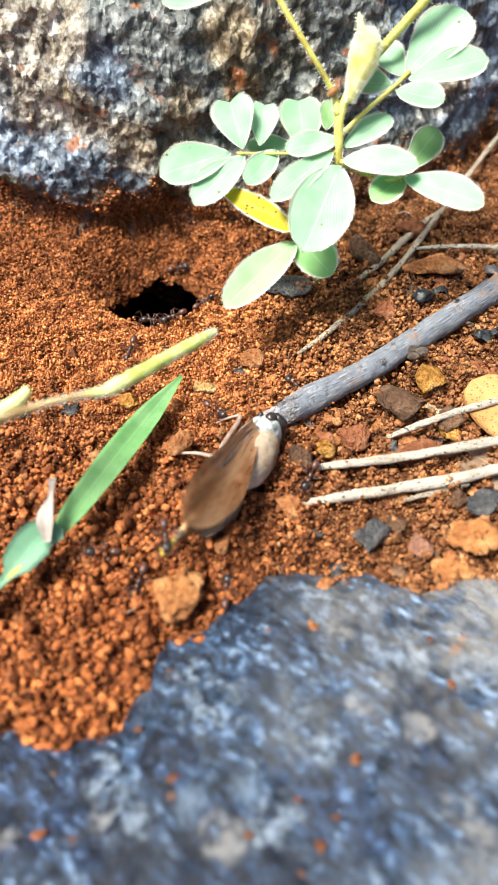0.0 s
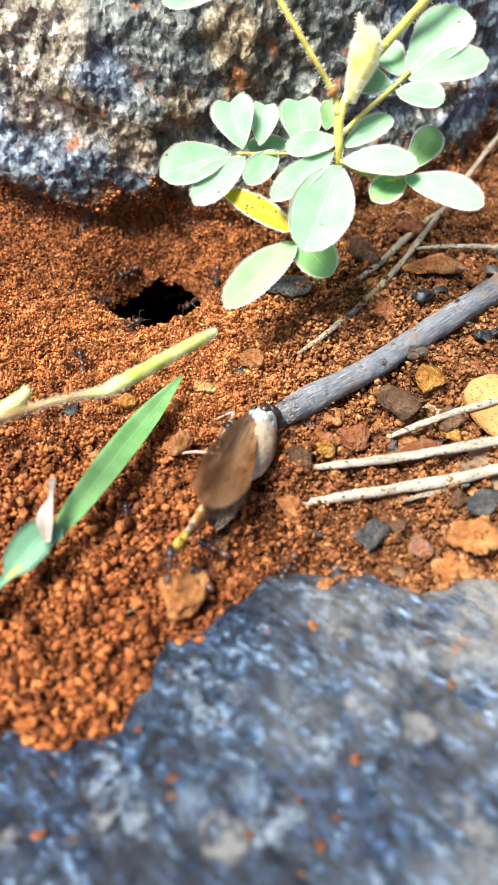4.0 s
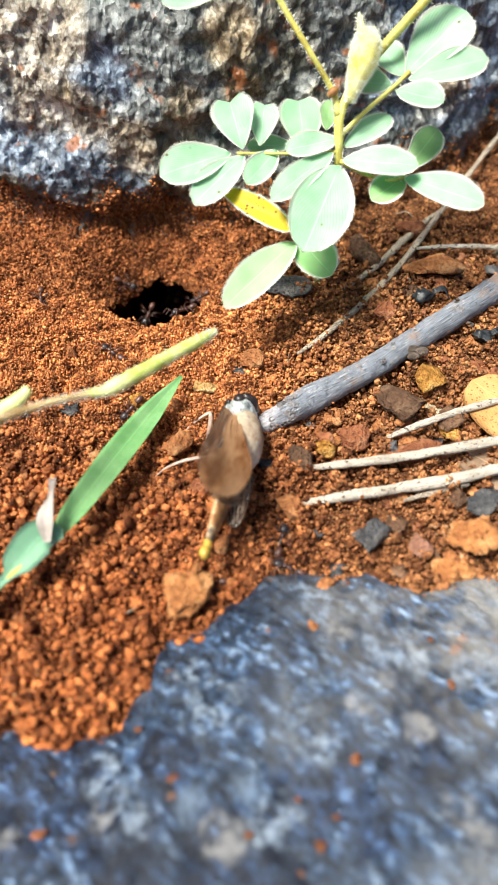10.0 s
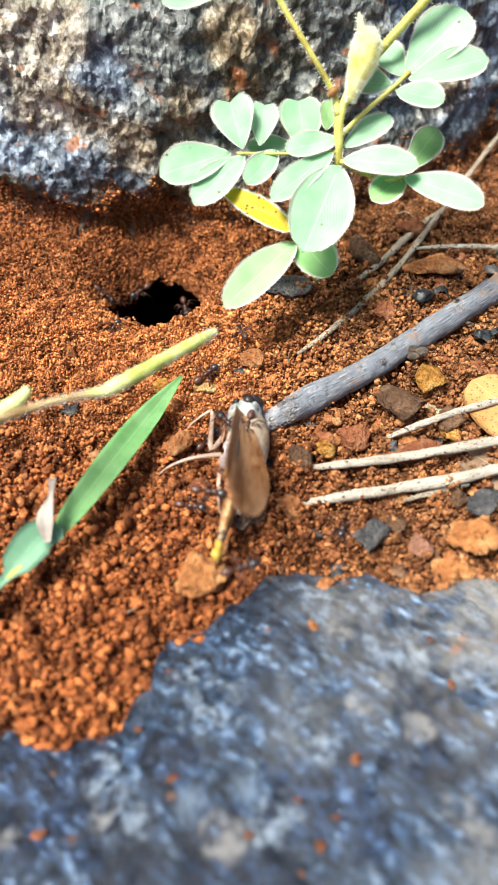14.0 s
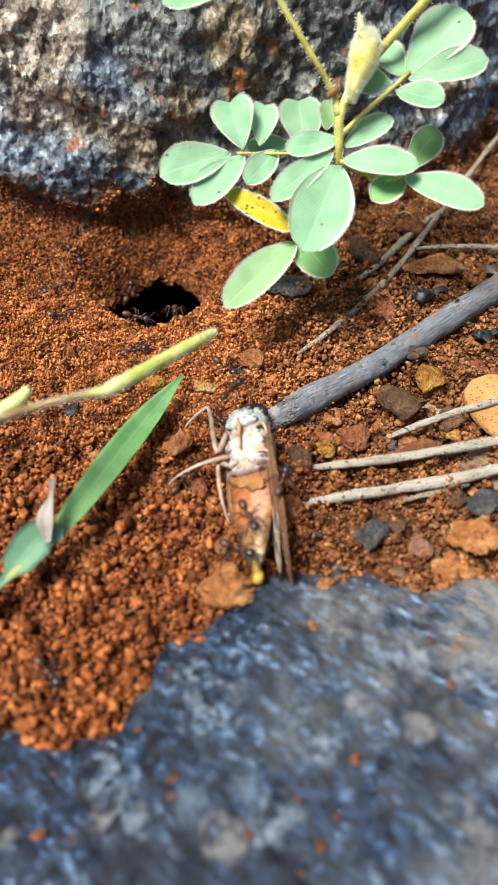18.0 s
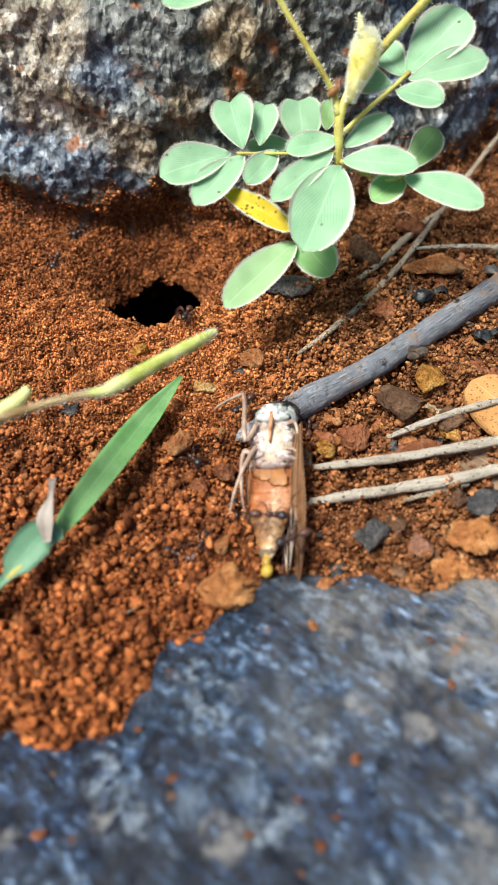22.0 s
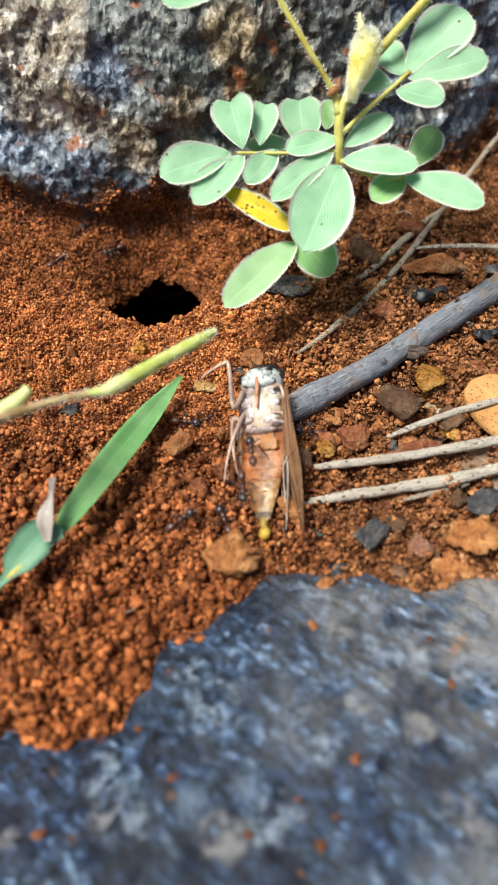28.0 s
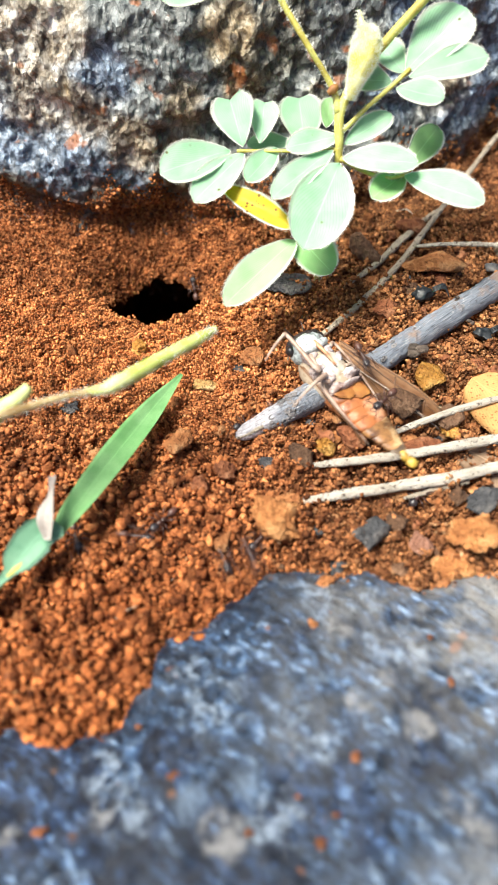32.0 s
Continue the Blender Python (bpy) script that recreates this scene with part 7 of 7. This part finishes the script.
    crawl(ANTS[16], 19, [(0, -70.0, 60.0, 0), (1, -70.0, 60.0, 0), (2, -70.0, 60.0, 0), (3, -70.0, 60.0, 0), (6, -70.0, 60.0, 0), (7, -70.0, 60.0, 0), (8, -70.0, 60.0, 0), (9, -70.0, 60.0, 0), (10, -70.0, 60.0, 0), (11, -70.0, 60.0, 0), (12, -70.0, 60.0, 0), (13, -70.0, 60.0, 0), (14, -70.0, 60.0, 0), (17, -70.0, 60.0, 0), (18, -70.0, 60.0, 0), (19, -70.0, 60.0, 0), (20, -70.0, 60.0, 0), (21, -70.0, 60.0, 0), (22, -70.0, 60.0, 0), (23, -70.0, 60.0, 0), (24, 2.1, 26.5, 0), (25, 4.0, 66.0, 0), (28, 4.0, 66.0, 0), (29, 4.0, 66.0, 0), (30, 49.0, 53.8, 0), (31, 24.7, 42.8, 0), (32, 6.9, 39.0, 0)])
    crawl(ANTS[17], 20, [(0, 72.0, 20.0, 0), (1, 72.0, 20.0, 0), (2, 72.0, 20.0, 0), (3, 72.0, 20.0, 0), (6, 72.0, 20.0, 0), (7, 72.0, 20.0, 0), (8, 72.0, 20.0, 0), (9, 72.0, 20.0, 0), (10, 72.0, 20.0, 0), (11, 72.0, 20.0, 0), (12, 72.0, 20.0, 0), (13, 72.0, 20.0, 0), (14, 72.0, 20.0, 0), (17, 72.0, 20.0, 0), (18, 72.0, 20.0, 0), (19, 72.0, 20.0, 0), (20, 72.0, 20.0, 0), (21, 72.0, 20.0, 0), (22, 72.0, 20.0, 0), (23, 72.0, 20.0, 0), (24, 12.5, 31.8, 0), (25, 14.2, 32.5, 0), (28, 4.0, 66.0, 0), (29, 4.0, 66.0, 0), (30, 4.0, 66.0, 0), (31, 4.0, 66.0, 0), (32, 19.7, 11.8, 8)])
    crawl(ANTS[18], 21, [(0, 4.0, 66.0, 0), (1, -8.2, -16.2, 8), (2, -3.5, -27.9, 0), (3, -5.6, -28.8, 0), (6, -10.0, -23.7, 8), (7, -14.1, -11.9, 0), (8, -12.6, -20.2, 0), (9, -12.1, -21.5, 0), (10, -72.0, -10.0, 0), (11, -72.0, -10.0, 0), (12, -72.0, -10.0, 0), (13, -72.0, -10.0, 0), (14, -72.0, -10.0, 0), (17, -72.0, -10.0, 0), (18, -72.0, -10.0, 0), (19, -72.0, -10.0, 0), (20, -72.0, -10.0, 0), (21, -72.0, -10.0, 0), (22, -72.0, -10.0, 0), (23, -72.0, -10.0, 0), (24, -72.0, -10.0, 0), (25, -72.0, -10.0, 0), (28, -72.0, -10.0, 0), (29, -72.0, -10.0, 0), (30, -72.0, -10.0, 0), (31, -72.0, -10.0, 0), (32, -72.0, -10.0, 0)])
    crawl(ANTS[19], 22, [(0, 72.0, -20.0, 0), (1, 72.0, -20.0, 0), (2, 72.0, -20.0, 0), (3, 72.0, -20.0, 0), (6, 72.0, -20.0, 0), (7, 72.0, -20.0, 0), (8, 72.0, -20.0, 0), (9, 72.0, -20.0, 0), (10, 72.0, -20.0, 0), (11, 72.0, -20.0, 0), (12, 72.0, -20.0, 0), (13, 13.4, -6.1, 0), (14, 15.3, -17.3, 0), (17, -2.7, -21.8, 0), (18, 7.2, -17.4, 0), (19, 4.9, -22.6, 8), (20, 8.4, -19.9, 0), (21, 8.0, -19.9, 0), (22, 6.5, -23.3, 8), (23, -16.4, -26.1, 0), (24, -18.2, -25.6, 0), (25, -9.1, -16.6, 0), (28, -10.5, -16.7, 0), (29, 8.9, -10.0, 0), (30, 9.3, -8.4, 0), (31, 9.6, -3.2, 8), (31.5, 10.9, -3.0, 8), (32, 17.9, 2.7, 0)])
    crawl(ANTS[20], 23, [(0, -19.0, 62.0, -22), (1, -19.0, 62.0, -22), (2, -19.0, 62.0, -22), (3, -19.0, 62.0, -22), (6, -19.0, 62.0, -22), (7, -19.0, 62.0, -22), (8, -19.0, 62.0, -22), (9, -19.0, 62.0, -22), (10, -19.0, 62.0, -22), (11, -19.0, 62.0, -22), (12, -19.0, 62.0, -22), (13, -19.0, 62.0, -22), (14, -14.4, 46.6, 0), (17, -20.7, 47.5, 0), (18, -28.2, 50.3, 0), (19, -15.3, 49.7, 0), (20, -14.6, 49.6, 0), (21, -0.5, -27.6, 8), (22, -10.8, -21.7, 0), (23, -12.0, -23.9, 0), (24, -22.3, -20.9, 0), (25, -35.5, -5.1, 0), (28, -11.2, 3.6, 0), (29, -9.0, -1.1, 0), (30, 0.8, -4.3, 8), (31, 5.9, -15.6, 0), (31.5, 8.3, -11.1, 0), (32, 1.7, -19.0, 0)])
    crawl(ANTS[21], 24, [(0, -24.0, 61.0, -20), (1, -24.0, 61.0, -20), (2, -41.7, 46.6, 0), (3, -35.2, 13.2, 0), (6, -72.0, 30.0, 0), (7, -72.0, 30.0, 0), (8, -46.6, 31.6, 0), (9, -72.0, 30.0, 0), (10, -72.0, 30.0, 0), (11, -72.0, 30.0, 0), (12, -72.0, 30.0, 0), (13, -72.0, 30.0, 0), (14, -72.0, 30.0, 0), (17, -72.0, 30.0, 0), (18, -22.6, 29.1, 0), (19, -22.6, 29.1, 0), (20, -15.7, 46.6, 0), (21, -13.6, 33.9, 0), (22, -12.6, 30.1, 0), (23, -13.6, 29.5, 0), (24, -15.3, 33.9, 0), (25, -21.9, 47.8, 0), (28, -24.0, 61.0, -20), (29, -24.0, 61.0, -20), (30, -24.0, 61.0, -20), (31, -24.0, 61.0, -20), (32, -24.0, 61.0, -20)])


motions()
